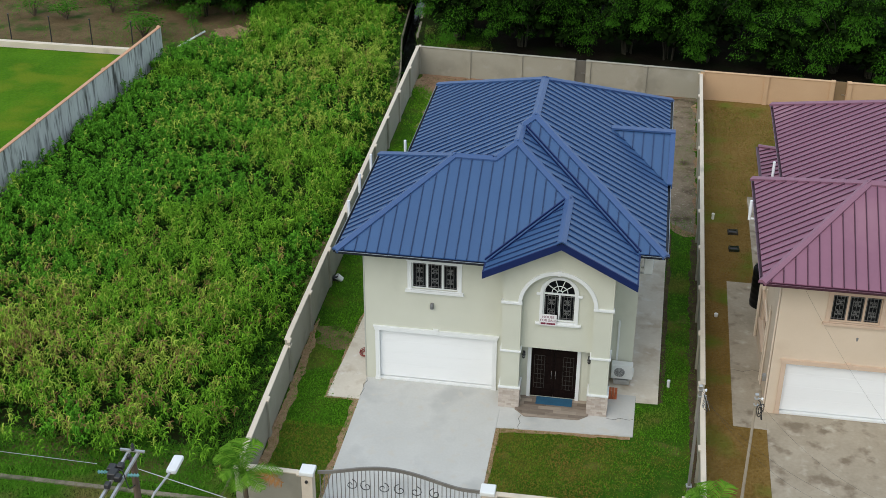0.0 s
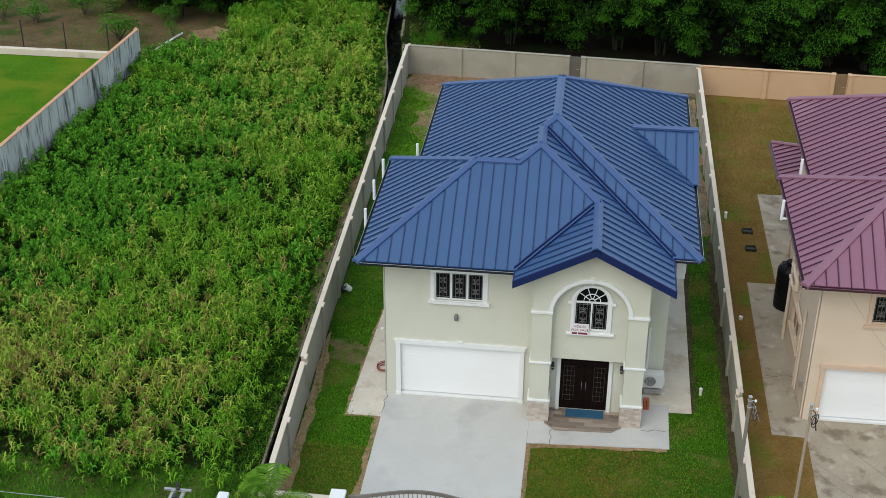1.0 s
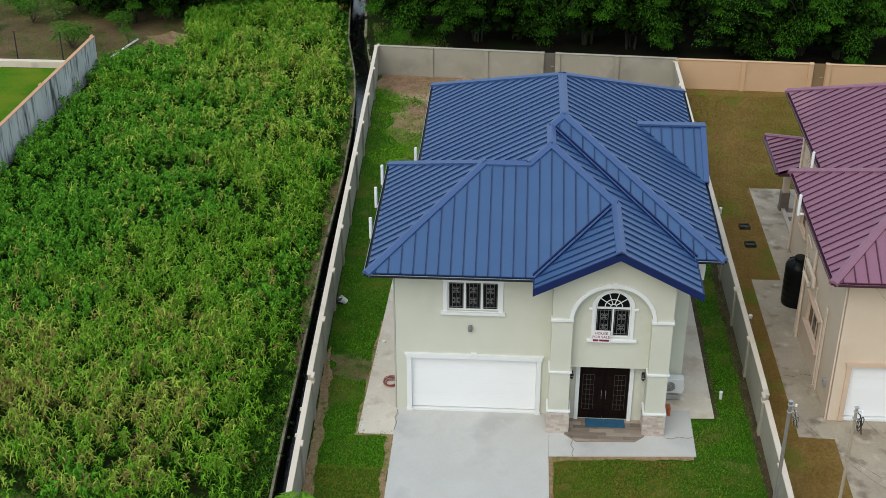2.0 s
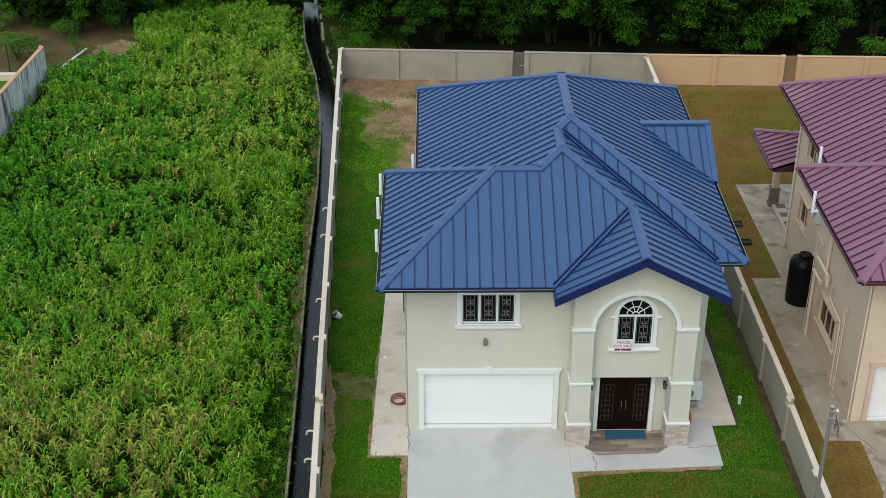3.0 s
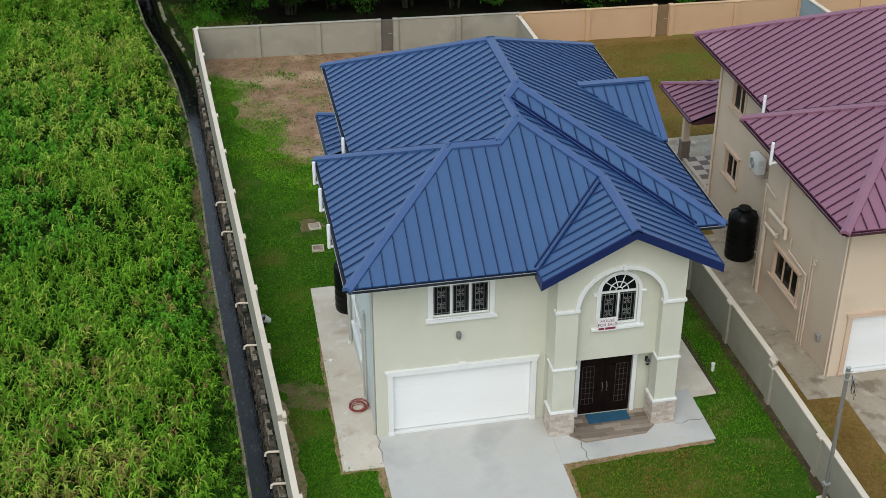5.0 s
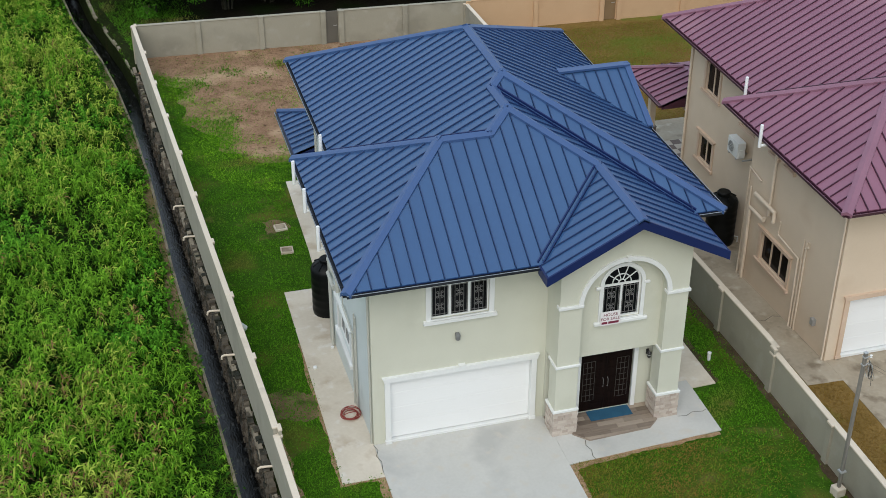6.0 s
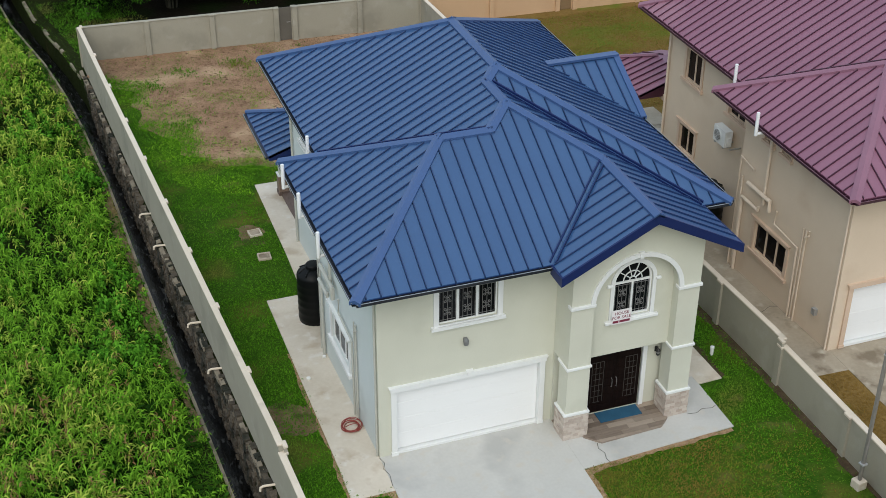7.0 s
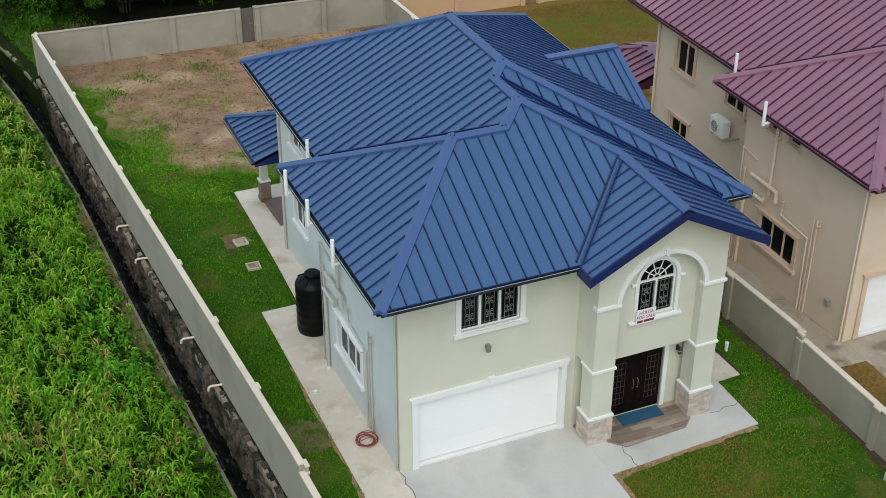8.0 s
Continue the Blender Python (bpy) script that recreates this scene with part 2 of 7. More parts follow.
DRY_EARTH = mat("dry_earth", (0.07, 0.050, 0.024), (0.17, 0.120, 0.062), 0.7, 7, 0.95, 0.8, stain=(0.045, 0.075, 0.016), stain_scale=0.5, stain_at=0.52, sheen=0.05, bump_dist=0.07, fine_mix=0.5)
KERB_OLD = mat("drain_kerb", (0.12, 0.10, 0.07), (0.29, 0.25, 0.185), 1.2, 8, 0.95, 0.4, stain=(0.04, 0.05, 0.018), stain_scale=0.7, stain_at=0.55)
GATE_GREY = mat("steel_gate_grey", (0.095, 0.088, 0.072), (0.125, 0.115, 0.095), 1.5, 15, 0.6, 0.05)
GATE_TAN = mat("steel_gate_tan", (0.20, 0.13, 0.065), (0.25, 0.165, 0.085), 1.5, 15, 0.6, 0.05)
GLAZE = mat("insulator_glaze", (0.10, 0.26, 0.26), (0.16, 0.34, 0.33), 2, 15, 0.2, 0.0)
BLUE_WALL = mat("wall_pale_blue", (0.22, 0.30, 0.35), (0.27, 0.35, 0.40), 0.6, 14, 0.85, 0.1)
GATE = mat("gate_bronze", (0.14, 0.13, 0.115), (0.20, 0.19, 0.17), 2, 15, 0.5, 0.05)
WEED = leaf_mat("weed_blades", (0.014, 0.090, 0.004), (0.235, 0.475, 0.036), patch=0.5, island=0.7, fine=1.1, through_light=0.14)
STRAW = leaf_mat("straw_blades", (0.10, 0.21, 0.014), (0.46, 0.57, 0.09), dry=(0.44, 0.36, 0.10), dry_at=0.62, patch=0.6, island=0.7, fine=1.1, through_light=0.16)
BROAD = leaf_mat("broad_weed", (0.009, 0.078, 0.004), (0.155, 0.41, 0.032), patch=0.6, island=0.65, through_light=0.11)
DRY_WEED = leaf_mat("dry_weed", (0.12, 0.060, 0.026), (0.37, 0.245, 0.105), patch=0.6, island=0.7, through_light=0.1)
# Inner leaves coloured near black, so the shade inside each clump is painted.
BAMBOO_SHADE = leaf_mat("bamboo_inner_shade", (0.002, 0.007, 0.001), (0.009, 0.022, 0.003), patch=0.6, island=0.5, through_light=0.0)
# Darker than the tall weeds, so the gaps between them carry painted shade.
LOW_WEED_SHADE = leaf_mat("low_weed_shade", (0.004, 0.026, 0.002), (0.038, 0.11, 0.010), patch=0.6, island=0.5, through_light=0.05)
# Near-black to bright tones stand for shaded and lit sprays.
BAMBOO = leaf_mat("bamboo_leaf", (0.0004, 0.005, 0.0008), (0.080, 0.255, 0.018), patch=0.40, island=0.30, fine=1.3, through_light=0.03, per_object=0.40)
PALM = leaf_mat("palm_leaf", (0.035, 0.13, 0.008), (0.18, 0.35, 0.035), patch=0.8, fine=6)
SHRUB = leaf_mat("shrub_leaf", (0.020, 0.085, 0.008), (0.11, 0.27, 0.03), patch=0.5)
VERGE = leaf_mat("verge_blades", (0.018, 0.08, 0.005), (0.11, 0.27, 0.020), dry=(0.22, 0.16, 0.065), dry_at=0.58, patch=0.7, fine=3, island=0.6, through_light=0.1)
TURF_OLIVE = leaf_mat("turf_olive", (0.06, 0.075, 0.008), (0.20, 0.20, 0.03), dry=(0.21, 0.12, 0.032), dry_at=0.50, patch=1.2, fine=4, island=0.5, through_light=0.1)
TURF_DRY = leaf_mat("turf_dry", (0.15, 0.090, 0.018), (0.245, 0.150, 0.038), dry=(0.12, 0.150, 0.018), dry_at=0.53, patch=0.4, island=0.3)
TURF_FADED = leaf_mat("turf_faded", (0.10, 0.13, 0.012), (0.19, 0.225, 0.026), dry=(0.17, 0.135, 0.028), dry_at=0.56, patch=0.7, island=0.3)
STUBBLE = leaf_mat("stubble", (0.08, 0.055, 0.02), (0.20, 0.15, 0.06), patch=0.8, island=0.6, through_light=0.1)
FROND_DRY = leaf_mat("frond_dry", (0.30, 0.12, 0.03), (0.42, 0.20, 0.06), patch=0.8)
TURF_BRIGHT = leaf_mat("turf_bright", (0.08, 0.24, 0.008), (0.30, 0.56, 0.03), dry=(0.30, 0.27, 0.08), dry_at=0.64, patch=1.3, fine=4, island=0.5, through_light=0.12)
TURF = leaf_mat("turf_blades", (0.008, 0.060, 0.002), (0.138, 0.335, 0.018), dry=(0.17, 0.16, 0.036), dry_at=0.56, patch=1.9, fine=6, island=0.52, through_light=0.1)


# ---- building helpers ----
def part(name, bm, material, parent=None, label="", smooth=False):
    """One mesh object from a bmesh, under a thing or a part."""
    me = bpy.data.meshes.new(name)
    bm.normal_update()
    bm.to_mesh(me)
    bm.free()
    me.materials.append(material)
    if smooth:
        me.shade_smooth()
        me.set_sharp_from_angle(angle=radians(40))
    ob = new(name, me)
    ob.parent = parent
    return tagged(ob, label)


def thing(name, label, category, at=(0, 0, 0), turn=0, group="", kind=""):
    """An Empty at the base of a thing made of parts."""
    ob = new(name)
    ob.matrix_basis = pose(*at, 0, 0, turn)
    ob.empty_display_size = 0.3
    return tagged(ob, label, category, group, kind)


def box(bm, x0, x1, y0, y1, z0, z1):
    v = [bm.verts.new((x, y, z)) for z in (z0, z1) for x, y in ((x0, y0), (x1, y0), (x1, y1), (x0, y1))]
    for q in ((3, 2, 1, 0), (4, 5, 6, 7), (0, 1, 5, 4), (1, 2, 6, 5), (2, 3, 7, 6), (3, 0, 4, 7)):
        bm.faces.new([v[i] for i in q])
    return v


def soft_box(x0, x1, y0, y1, z0, z1, r=0.02, segments=2):
    bm = bmesh.new()
    box(bm, x0, x1, y0, y1, z0, z1)
    bmesh.ops.bevel(bm, geom=bm.edges[:], offset=r, segments=segments, affect="EDGES", profile=0.5)
    return bm


def boxes(*rows):
    bm = bmesh.new()
    for r in rows:
        box(bm, *r)
    return bm


def tube(bm, points, r, n=8, cap=True):
    """A round pipe along a line of points."""
    pts = [Vector(p) for p in points]
    rings = []
    for i, p in enumerate(pts):
        d = (pts[min(i + 1, len(pts) - 1)] - pts[max(i - 1, 0)]).normalized()
        side = d.cross(Vector((0, 0, 1)))
        side = Vector((1, 0, 0)) if side.length < 1e-3 else side.normalized()
        up = side.cross(d)
        rr = r[i] if isinstance(r, (list, tuple)) else r
        rings.append([bm.verts.new(p + rr * (math.cos(a) * side + math.sin(a) * up)) for a in (2 * math.pi * k / n for k in range(n))])
    for a, b in zip(rings, rings[1:]):
        for k in range(n):
            bm.faces.new((a[k], a[(k + 1) % n], b[(k + 1) % n], b[k]))
    if cap:
        bm.faces.new(rings[0])
        bm.faces.new(rings[-1][::-1])
    return bm


def lathe(bm, profile, n=24, cx=0.0, cy=0.0):
    """A turned solid from (radius, height) pairs."""
    rings = [[bm.verts.new((cx + r * math.cos(2 * math.pi * k / n), cy + r * math.sin(2 * math.pi * k / n), z)) for k in range(n)] for r, z in profile]
    for a, b in zip(rings, rings[1:]):
        for k in range(n):
            bm.faces.new((a[k], a[(k + 1) % n], b[(k + 1) % n], b[k]))
    bm.faces.new(rings[0][::-1])
    bm.faces.new(rings[-1])
    return bm


FRONT = Matrix(((1, 0, 0, 0), (0, 0, -1, 0), (0, 1, 0, 0), (0, 0, 0, 1)))   # u along x, v up, out towards -y
LEFT = Matrix(((0, 0, -1, 0), (-1, 0, 0, 0), (0, 1, 0, 0), (0, 0, 0, 1)))   # u along -y, v up, out towards -x


def plate(bm, outer, holes, depth, m):
    """A plate with holes through it: outlines in (u, v), the face at 0 and the back at -depth."""
    loops = [outer, *holes]
    flat = [Vector((u, v, 0)) for loop in loops for u, v in loop]
    tris = tessellate_polygon([[Vector((u, v, 0)) for u, v in loop] for loop in loops])
    front = [bm.verts.new(m @ p) for p in flat]
    back = [bm.verts.new(m @ (p - Vector((0, 0, depth)))) for p in flat]
    for a, b, c in tris:
        if (flat[b] - flat[a]).cross(flat[c] - flat[a]).z < 0:
            b, c = c, b
        bm.faces.new((front[a], front[b], front[c]))
        bm.faces.new((back[c], back[b], back[a]))
    start = 0
    for loop in loops:
        k = len(loop)
        for i in range(k):
            a, b = start + i, start + (i + 1) % k
            bm.faces.new((front[a], back[a], back[b], front[b]))
        start += k
    bmesh.ops.recalc_face_normals(bm, faces=bm.faces[:])
    return bm


def rect(u0, u1, v0, v1):
    return [(u0, v0), (u1, v0), (u1, v1), (u0, v1)]


def arch(u0, u1, v0, spring, n=20, rise=None):
    """An outline with straight sides from v0 to the springing and a round head."""
    c, r = (u0 + u1) / 2, (u1 - u0) / 2
    k = (rise or r) / r
    head = [(c + r * math.cos(math.pi * i / n), spring + k * r * math.sin(math.pi * i / n)) for i in range(n + 1)]
    return [(u0, v0), (u1, v0), *head]


def at_depth(m, y):
    """The frame m moved so that its face stands y along the axis it faces from."""
    return Matrix.Translation(y) @ m


# ---- the two houses, built to one plan ----
SLOPE, EAVE = 0.522, 6.47
L, F, B1, M, R, R2, FA, BK, G1, GF = -0.86, -1.03, 7.58, 0.34, 11.52, 10.54, 0.58, 15.80, 4.91, -1.75
LK = 1.11   # the side hip of the garage wing is a little steeper than the rest
GX, HW = (G1 + R2) / 2, (B1 - F) / 2
W, K2 = (L + HW / LK, F + HW), (M + HW, F + HW)
CX = (M + R2) / 2
PF, PB = (CX, F + CX - M), (CX, FA + CX - M)
RX = (M + R) / 2
RK, RB = (RX, FA + RX - M), (RX, BK - RX + M)
GB = (GX, F + R2 - GX)
# Each roof plane: how far a point lies in from the plane's eave.
PLANES = {
    "front": lambda x, y: y - F, "left": lambda x, y: (x - L) * LK, "wing_back": lambda x, y: B1 - y, "main_left": lambda x, y: x - M,
    "back": lambda x, y: BK - y, "main_right": lambda x, y: R - x, "main_front": lambda x, y: y - FA,
    "bay_right": lambda x, y: R2 - x, "gable_left": lambda x, y: x - G1,
}


def cut(poly, axis, value, keep_above):
    out = []
    for a, b in zip(poly, poly[1:] + poly[:1]):
        ina, inb = ((p[axis] >= value) == keep_above for p in (a, b))
        if ina:
            out.append(a)
        if ina != inb and abs(b[axis] - a[axis]) > 1e-9:
            k = (value - a[axis]) / (b[axis] - a[axis])
            out.append(tuple(a[i] + k * (b[i] - a[i]) for i in range(2)))
    return out


def area(poly):
    return abs(sum(a[0] * b[1] - b[0] * a[1] for a, b in zip(poly, poly[1:] + poly[:1]))) / 2


def lift(plane, x, y, up=0.0):
    return (x, y, EAVE + SLOPE * PLANES[plane](x, y) + up)


def slab(bm, plane, poly, up, thick):
    if sum(a[0] * b[1] - b[0] * a[1] for a, b in zip(poly, poly[1:] + poly[:1])) < 0:
        poly = poly[::-1]
    top = [bm.verts.new(lift(plane, x, y, up)) for x, y in poly]
    low = [bm.verts.new(lift(plane, x, y, up - thick)) for x, y in poly]
    bm.faces.new(top)
    bm.faces.new(low[::-1])
    for i in range(len(poly)):
        j = (i + 1) % len(poly)
        bm.faces.new((top[i], low[i], low[j], top[j]))


def roof_panels(plane, poly, step, shift, roof, material, seam_mat):
    """Standing-seam sheets on one plane, each with its rib."""
    axis = 0 if plane in ("front", "wing_back", "back", "main_front") else 1
    lo, hi = min(p[axis] for p in poly), max(p[axis] for p in poly)
    c = lo - shift * step
    while c < hi:
        strip = cut(cut(poly, axis, c - 0.015, True), axis, c + step - 0.025, False)
        if len(strip) > 2 and area(strip) > 0.01:
            bm = bmesh.new()
            slab(bm, plane, strip, 0.03, 0.03)
            part("roof_panel", bm, material, roof)
        rib = cut(cut(poly, axis, c - 0.012, True), axis, c + 0.012, False)
        if len(rib) > 2:
            # Ribs run to the eave but stop short of caps and valleys.
            depth = sorted(PLANES[plane](*p) for p in rib)
            first, last = depth[0] + (0.17 if depth[0] > 0.08 else 0.0), depth[-1] - 0.15
            across = 1 - axis
            zero, one = PLANES[plane](0, 0), PLANES[plane](0, 1) if across else PLANES[plane](1, 0)
            for limit, above in ((first, True), (last, False)):
                rib = cut(rib, across, (limit - zero) / (one - zero), above == (one > zero)) if len(rib) > 2 else rib
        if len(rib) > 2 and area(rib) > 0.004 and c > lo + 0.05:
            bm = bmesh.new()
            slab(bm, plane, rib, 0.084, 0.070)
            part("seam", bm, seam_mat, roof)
        c += step


def cap_strip(bm, a, b, pa, pb, half=0.17, up=0.125):
    """A folded capping along a ridge or hip between two planes."""
    d = Vector((b[0] - a[0], b[1] - a[1]))
    d.normalize()
    a = (a[0] - d.x * 0.06, a[1] - d.y * 0.06)
    b = (b[0] + d.x * 0.06, b[1] + d.y * 0.06)
    side = Vector((-d.y, d.x)) * half

    def z(x, y):
        return EAVE + SLOPE * min(PLANES[pa](x, y), PLANES[pb](x, y))
    rows = []
    for p in (a, b):
        row = []
        for k in (-1.0, -0.45, 0, 0.45, 1.0):
            x, y = p[0] + k * side.x, p[1] + k * side.y
            row.append((x, y, z(x, y) + (up if abs(k) < 1 else up - 0.012)))
        rows.append(row)
    top = [[bm.verts.new(v) for v in row] for row in rows]
    low = [[bm.verts.new((x, y, zz - 0.11)) for x, y, zz in row] for row in rows]
    for i in range(4):
        bm.faces.new((top[0][i], top[1][i], top[1][i + 1], top[0][i + 1]))
    for i in (0, 4):
        bm.faces.new((top[0][i], low[0][i], low[1][i], top[1][i]))
    for e in (0, 1):
        bm.faces.new([*top[e], *low[e][::-1]])
    bmesh.ops.recalc_face_normals(bm, faces=bm.faces[:])


def valley_strip(bm, a, b, pa, pb):
    """Two low upstands either side of a valley gutter."""
    d = Vector((b[0] - a[0], b[1] - a[1]))
    d.normalize()
    side = Vector((-d.y, d.x))
    for k in (-0.085, 0.085):
        v = []
        for p in (a, b):
            for w in (-0.018, 0.018):
                x, y = p[0] + side.x * (k + w), p[1] + side.y * (k + w)
                zz = EAVE + SLOPE * max(PLANES[pa](x, y), PLANES[pb](x, y))
                v += [(x, y, zz + 0.02), (x, y, zz + 0.10)]
        q = [bm.verts.new(p) for p in v]
        for f in ((0, 1, 3, 2), (4, 6, 7, 5), (1, 5, 7, 3), (0, 4, 5, 1), (2, 3, 7, 6)):
            bm.faces.new([q[i] for i in f])
    bmesh.ops.recalc_face_normals(bm, faces=bm.faces[:])


def gutter_run(a, b, out):
    """A box gutter along an eave; out is the way it faces."""
    bm = bmesh.new()
    a, b, o = Vector((*a, EAVE)), Vector((*b, EAVE)), Vector((*out, 0))
    profile = [(-0.01, -0.02), (-0.01, -0.115), (0.10, -0.115), (0.12, -0.01), (0.108, -0.01), (0.09, -0.10), (0.005, -0.10), (0.005, -0.02)]
    ends = [[bm.verts.new(p + o * u + Vector((0, 0, v))) for u, v in profile] for p in (a, b)]
    k = len(profile)
    for i in range(k):
        bm.faces.new((ends[0][i], ends[0][(i + 1) % k], ends[1][(i + 1) % k], ends[1][i]))
    for e in ends:
        bm.faces.new(e)
    n = max(2, int((b - a).length / 0.9))
    for i in range(n + 1):
        p = a.lerp(b, (i + 0.5) / (n + 1))
        w = Vector((o.y, o.x, 0)) * 0.012
        w = Vector((abs(w.x), abs(w.y), 0))
        q = p + o * 0.06
        e = Vector((abs(o.x), abs(o.y), 0)) * 0.072 + w
        box(bm, q.x - e.x, q.x + e.x, q.y - e.y, q.y + e.y, EAVE - 0.03, EAVE - 0.012)
    bmesh.ops.recalc_face_normals(bm, faces=bm.faces[:])
    return bm


def seam_bar(owner, material, quad, up, down):
    """One raised seam over a sloping quad."""
    bm = bmesh.new()
    hi, lo = [bm.verts.new((a, b, z + up)) for a, b, z in quad], [bm.verts.new((a, b, z + down)) for a, b, z in quad]
    bm.faces.new(hi)
    for i in range(4):
        bm.faces.new((hi[i], hi[(i + 1) % 4], lo[(i + 1) % 4], lo[i]))
    bmesh.ops.recalc_face_normals(bm, faces=bm.faces[:])
    part("seam", bm, material, owner)


def build_roof(house, tin, cap, fascia, gable):
    bay = [(R2, FA), PB, PF, GB, (GX, GF), (R2, GF)] if gable else [(R2, FA), PB, PF, (R2, F)]
    faces = [
        ("front", [(L, F), (G1, F), GB, PF, K2, W] if gable else [(L, F), (R2, F), PF, K2, W], 0.3), ("left", [(L, F), W, (L, B1)], 0.55),
        ("wing_back", [(L, B1), W, K2, (M, B1)], 0.2), ("main_left", [(M, B1), K2, PF, PB, RK, RB, (M, BK)], 0.4),
        ("back", [(M, BK), RB, (R, BK)], 0.3), ("main_right", [(R, BK), RB, RK, (R, FA)], 0.6),
        ("main_front", [(R, FA), RK, PB, (R2, FA)], 0.25), ("bay_right", bay, 0.15),
    ]
    if gable:
        faces.append(("gable_left", [(G1, GF), (GX, GF), GB, (G1, F)], 0.5))
    bm = bmesh.new()
    for plane, poly, _ in faces:
        slab(bm, plane, poly, -0.005, 0.09)
    roof = part("roof", bm, fascia, house, "standing-seam metal roof with hips and valleys")
    for plane, poly, shift in faces:
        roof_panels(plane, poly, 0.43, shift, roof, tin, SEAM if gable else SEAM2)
    ridges = [((L, F), W, "front", "left"), (W, (L, B1), "left", "wing_back"), (W, K2, "front", "wing_back"), (K2, PF, "front", "main_left"),
              (PF, PB, "main_left", "bay_right"), (PB, RK, "main_left", "main_front"), (RK, RB, "main_left", "main_right"),
              (RB, (M, BK), "main_left", "back"), (RB, (R, BK), "main_right", "back"), ((R, FA), RK, "main_front", "main_right")]
    ridges += [(PF, GB, "front", "bay_right"), ((GX, GF), GB, "gable_left", "bay_right")] if gable else [(PF, (R2, F), "front", "bay_right")]
    for a, b, pa, pb in ridges:
        bm = bmesh.new()
        cap_strip(bm, a, b, pa, pb)
        part("ridge_cap", bm, cap, roof, "folded ridge capping")
    valleys = [(K2, (M, B1), "wing_back", "main_left"), (PB, (R2, FA), "main_front", "bay_right")]
    if gable:
        valleys.append((GB, (G1, F), "front", "gable_left"))
    for a, b, pa, pb in valleys:
        bm = bmesh.new()
        valley_strip(bm, a, b, pa, pb)
        part("valley", bm, fascia, roof)
    front_end = G1 if gable else R2
    for a, b, o in (((L, F), (front_end, F), (0, -1)), ((L, F), (L, B1), (-1, 0)), ((M, B1), (M, BK), (-1, 0)), ((R, FA), (R, BK), (1, 0)),
                    ((R2, FA), (R, FA), (0, -1)), ((M, BK), (R, BK), (0, 1)), ((L, B1), (M, B1), (0, 1))):
        trough = part("gutter", gutter_run(a, b, o), GUTTER_DARK if gable else fascia, house)
        ends = [sorted((p + d * 0.104, q + d * 0.126)) for p, q, d in ((a[0], b[0], o[0]), (a[1], b[1], o[1]))]
        across = [sorted((c + d * 0.106, c + d * 0.124)) for c, d in ((a[0], o[0]), (a[1], o[1]))]
        (rx0, rx1), (ry0, ry1) = (across[0] if o[0] else ends[0]), (across[1] if o[1] else ends[1])
        part("gutter_rim", boxes((rx0, rx1, ry0, ry1, EAVE - 0.012, EAVE + 0.002)), GUTTER if gable else TRIM2_DARK, trough)
    # Soffits close the eaves.
    zs = EAVE - 0.13
    part("soffit", boxes((L + 0.03, front_end, F + 0.03, 0.1, zs, zs + 0.03), (L + 0.03, 0.1, 0.1, B1 - 0.03, zs, zs + 0.03),
                         (M + 0.03, 1.2, B1, BK - 0.03, zs, zs + 0.03), (R - 0.95, R - 0.03, FA + 0.03, BK - 0.03, zs, zs + 0.03),
                         (0.1, 1.2, 6.5, B1 - 0.03, zs, zs + 0.03), (1.2, R - 0.95, 14.6, BK - 0.03, zs, zs + 0.03)), SOFFIT, house)
    bm = boxes((L, front_end, F, F + 0.025, EAVE - 0.13, EAVE - 0.03), (L, L + 0.025, F, B1, EAVE - 0.13, EAVE - 0.03), (L, M, B1 - 0.025, B1, EAVE - 0.13, EAVE - 0.03),
               (M, M + 0.025, B1, BK, EAVE - 0.13, EAVE - 0.03), (M, R, BK - 0.025, BK, EAVE - 0.13, EAVE - 0.03),
               (R - 0.025, R, FA, BK, EAVE - 0.13, EAVE - 0.03), (R2, R, FA, FA + 0.025, EAVE - 0.13, EAVE - 0.03))
    part("fascia", bm, fascia, house)
    if gable:
        # The raking boards of the gable and its boxed ends.
        bm = bmesh.new()
        zl, zp = EAVE, EAVE + SLOPE * (GX - G1)
        plate(bm, [(G1 - 0.06, zl - 0.27), (GX, zp - 0.25), (R2 + 0.06, zl - 0.27), (R2 + 0.06, zl + 0.02), (GX, zp + 0.06), (G1 - 0.06, zl + 0.02)], [], 0.06,
              at_depth(FRONT, (0, GF - 0.06, 0)))
        part("barge_board", bm, fascia, house, "dark blue metal barge board along the gable")
        for x0, x1, y1 in ((G1 - 0.06, G1, F), (R2, R2 + 0.06, FA)):
            part("fascia", boxes((x0, x1, GF, y1, EAVE - 0.28, EAVE + 0.02)), fascia, house)
        bm = bmesh.new()
        for s in (-1, 1):
            x_eave = G1 if s < 0 else R2
            v = [bm.verts.new(p) for p in ((x_eave, GF, EAVE - 0.2), (GX, GF, zp - 0.2), (GX, 0.4, zp - 0.2), (x_eave, 0.4, EAVE - 0.2))]
            bm.faces.new(v)
        part("soffit", bm, SOFFIT, house)
        # The small side gable on the long eave.
        w, yc = 2.50, 9.05
        zr, xo = EAVE + SLOPE * w, R + 0.12
        bm = bmesh.new()
        for s in (-1, 1):
            q = [(R - w, yc, zr), (xo, yc, zr), (xo, yc + s * w, EAVE), (R, yc + s * w, EAVE)]
            hi, lo = [bm.verts.new((x, y, z + 0.05)) for x, y, z in q], [bm.verts.new((x, y, z - 0.08)) for x, y, z in q]
            bm.faces.new(hi), bm.faces.new(lo)
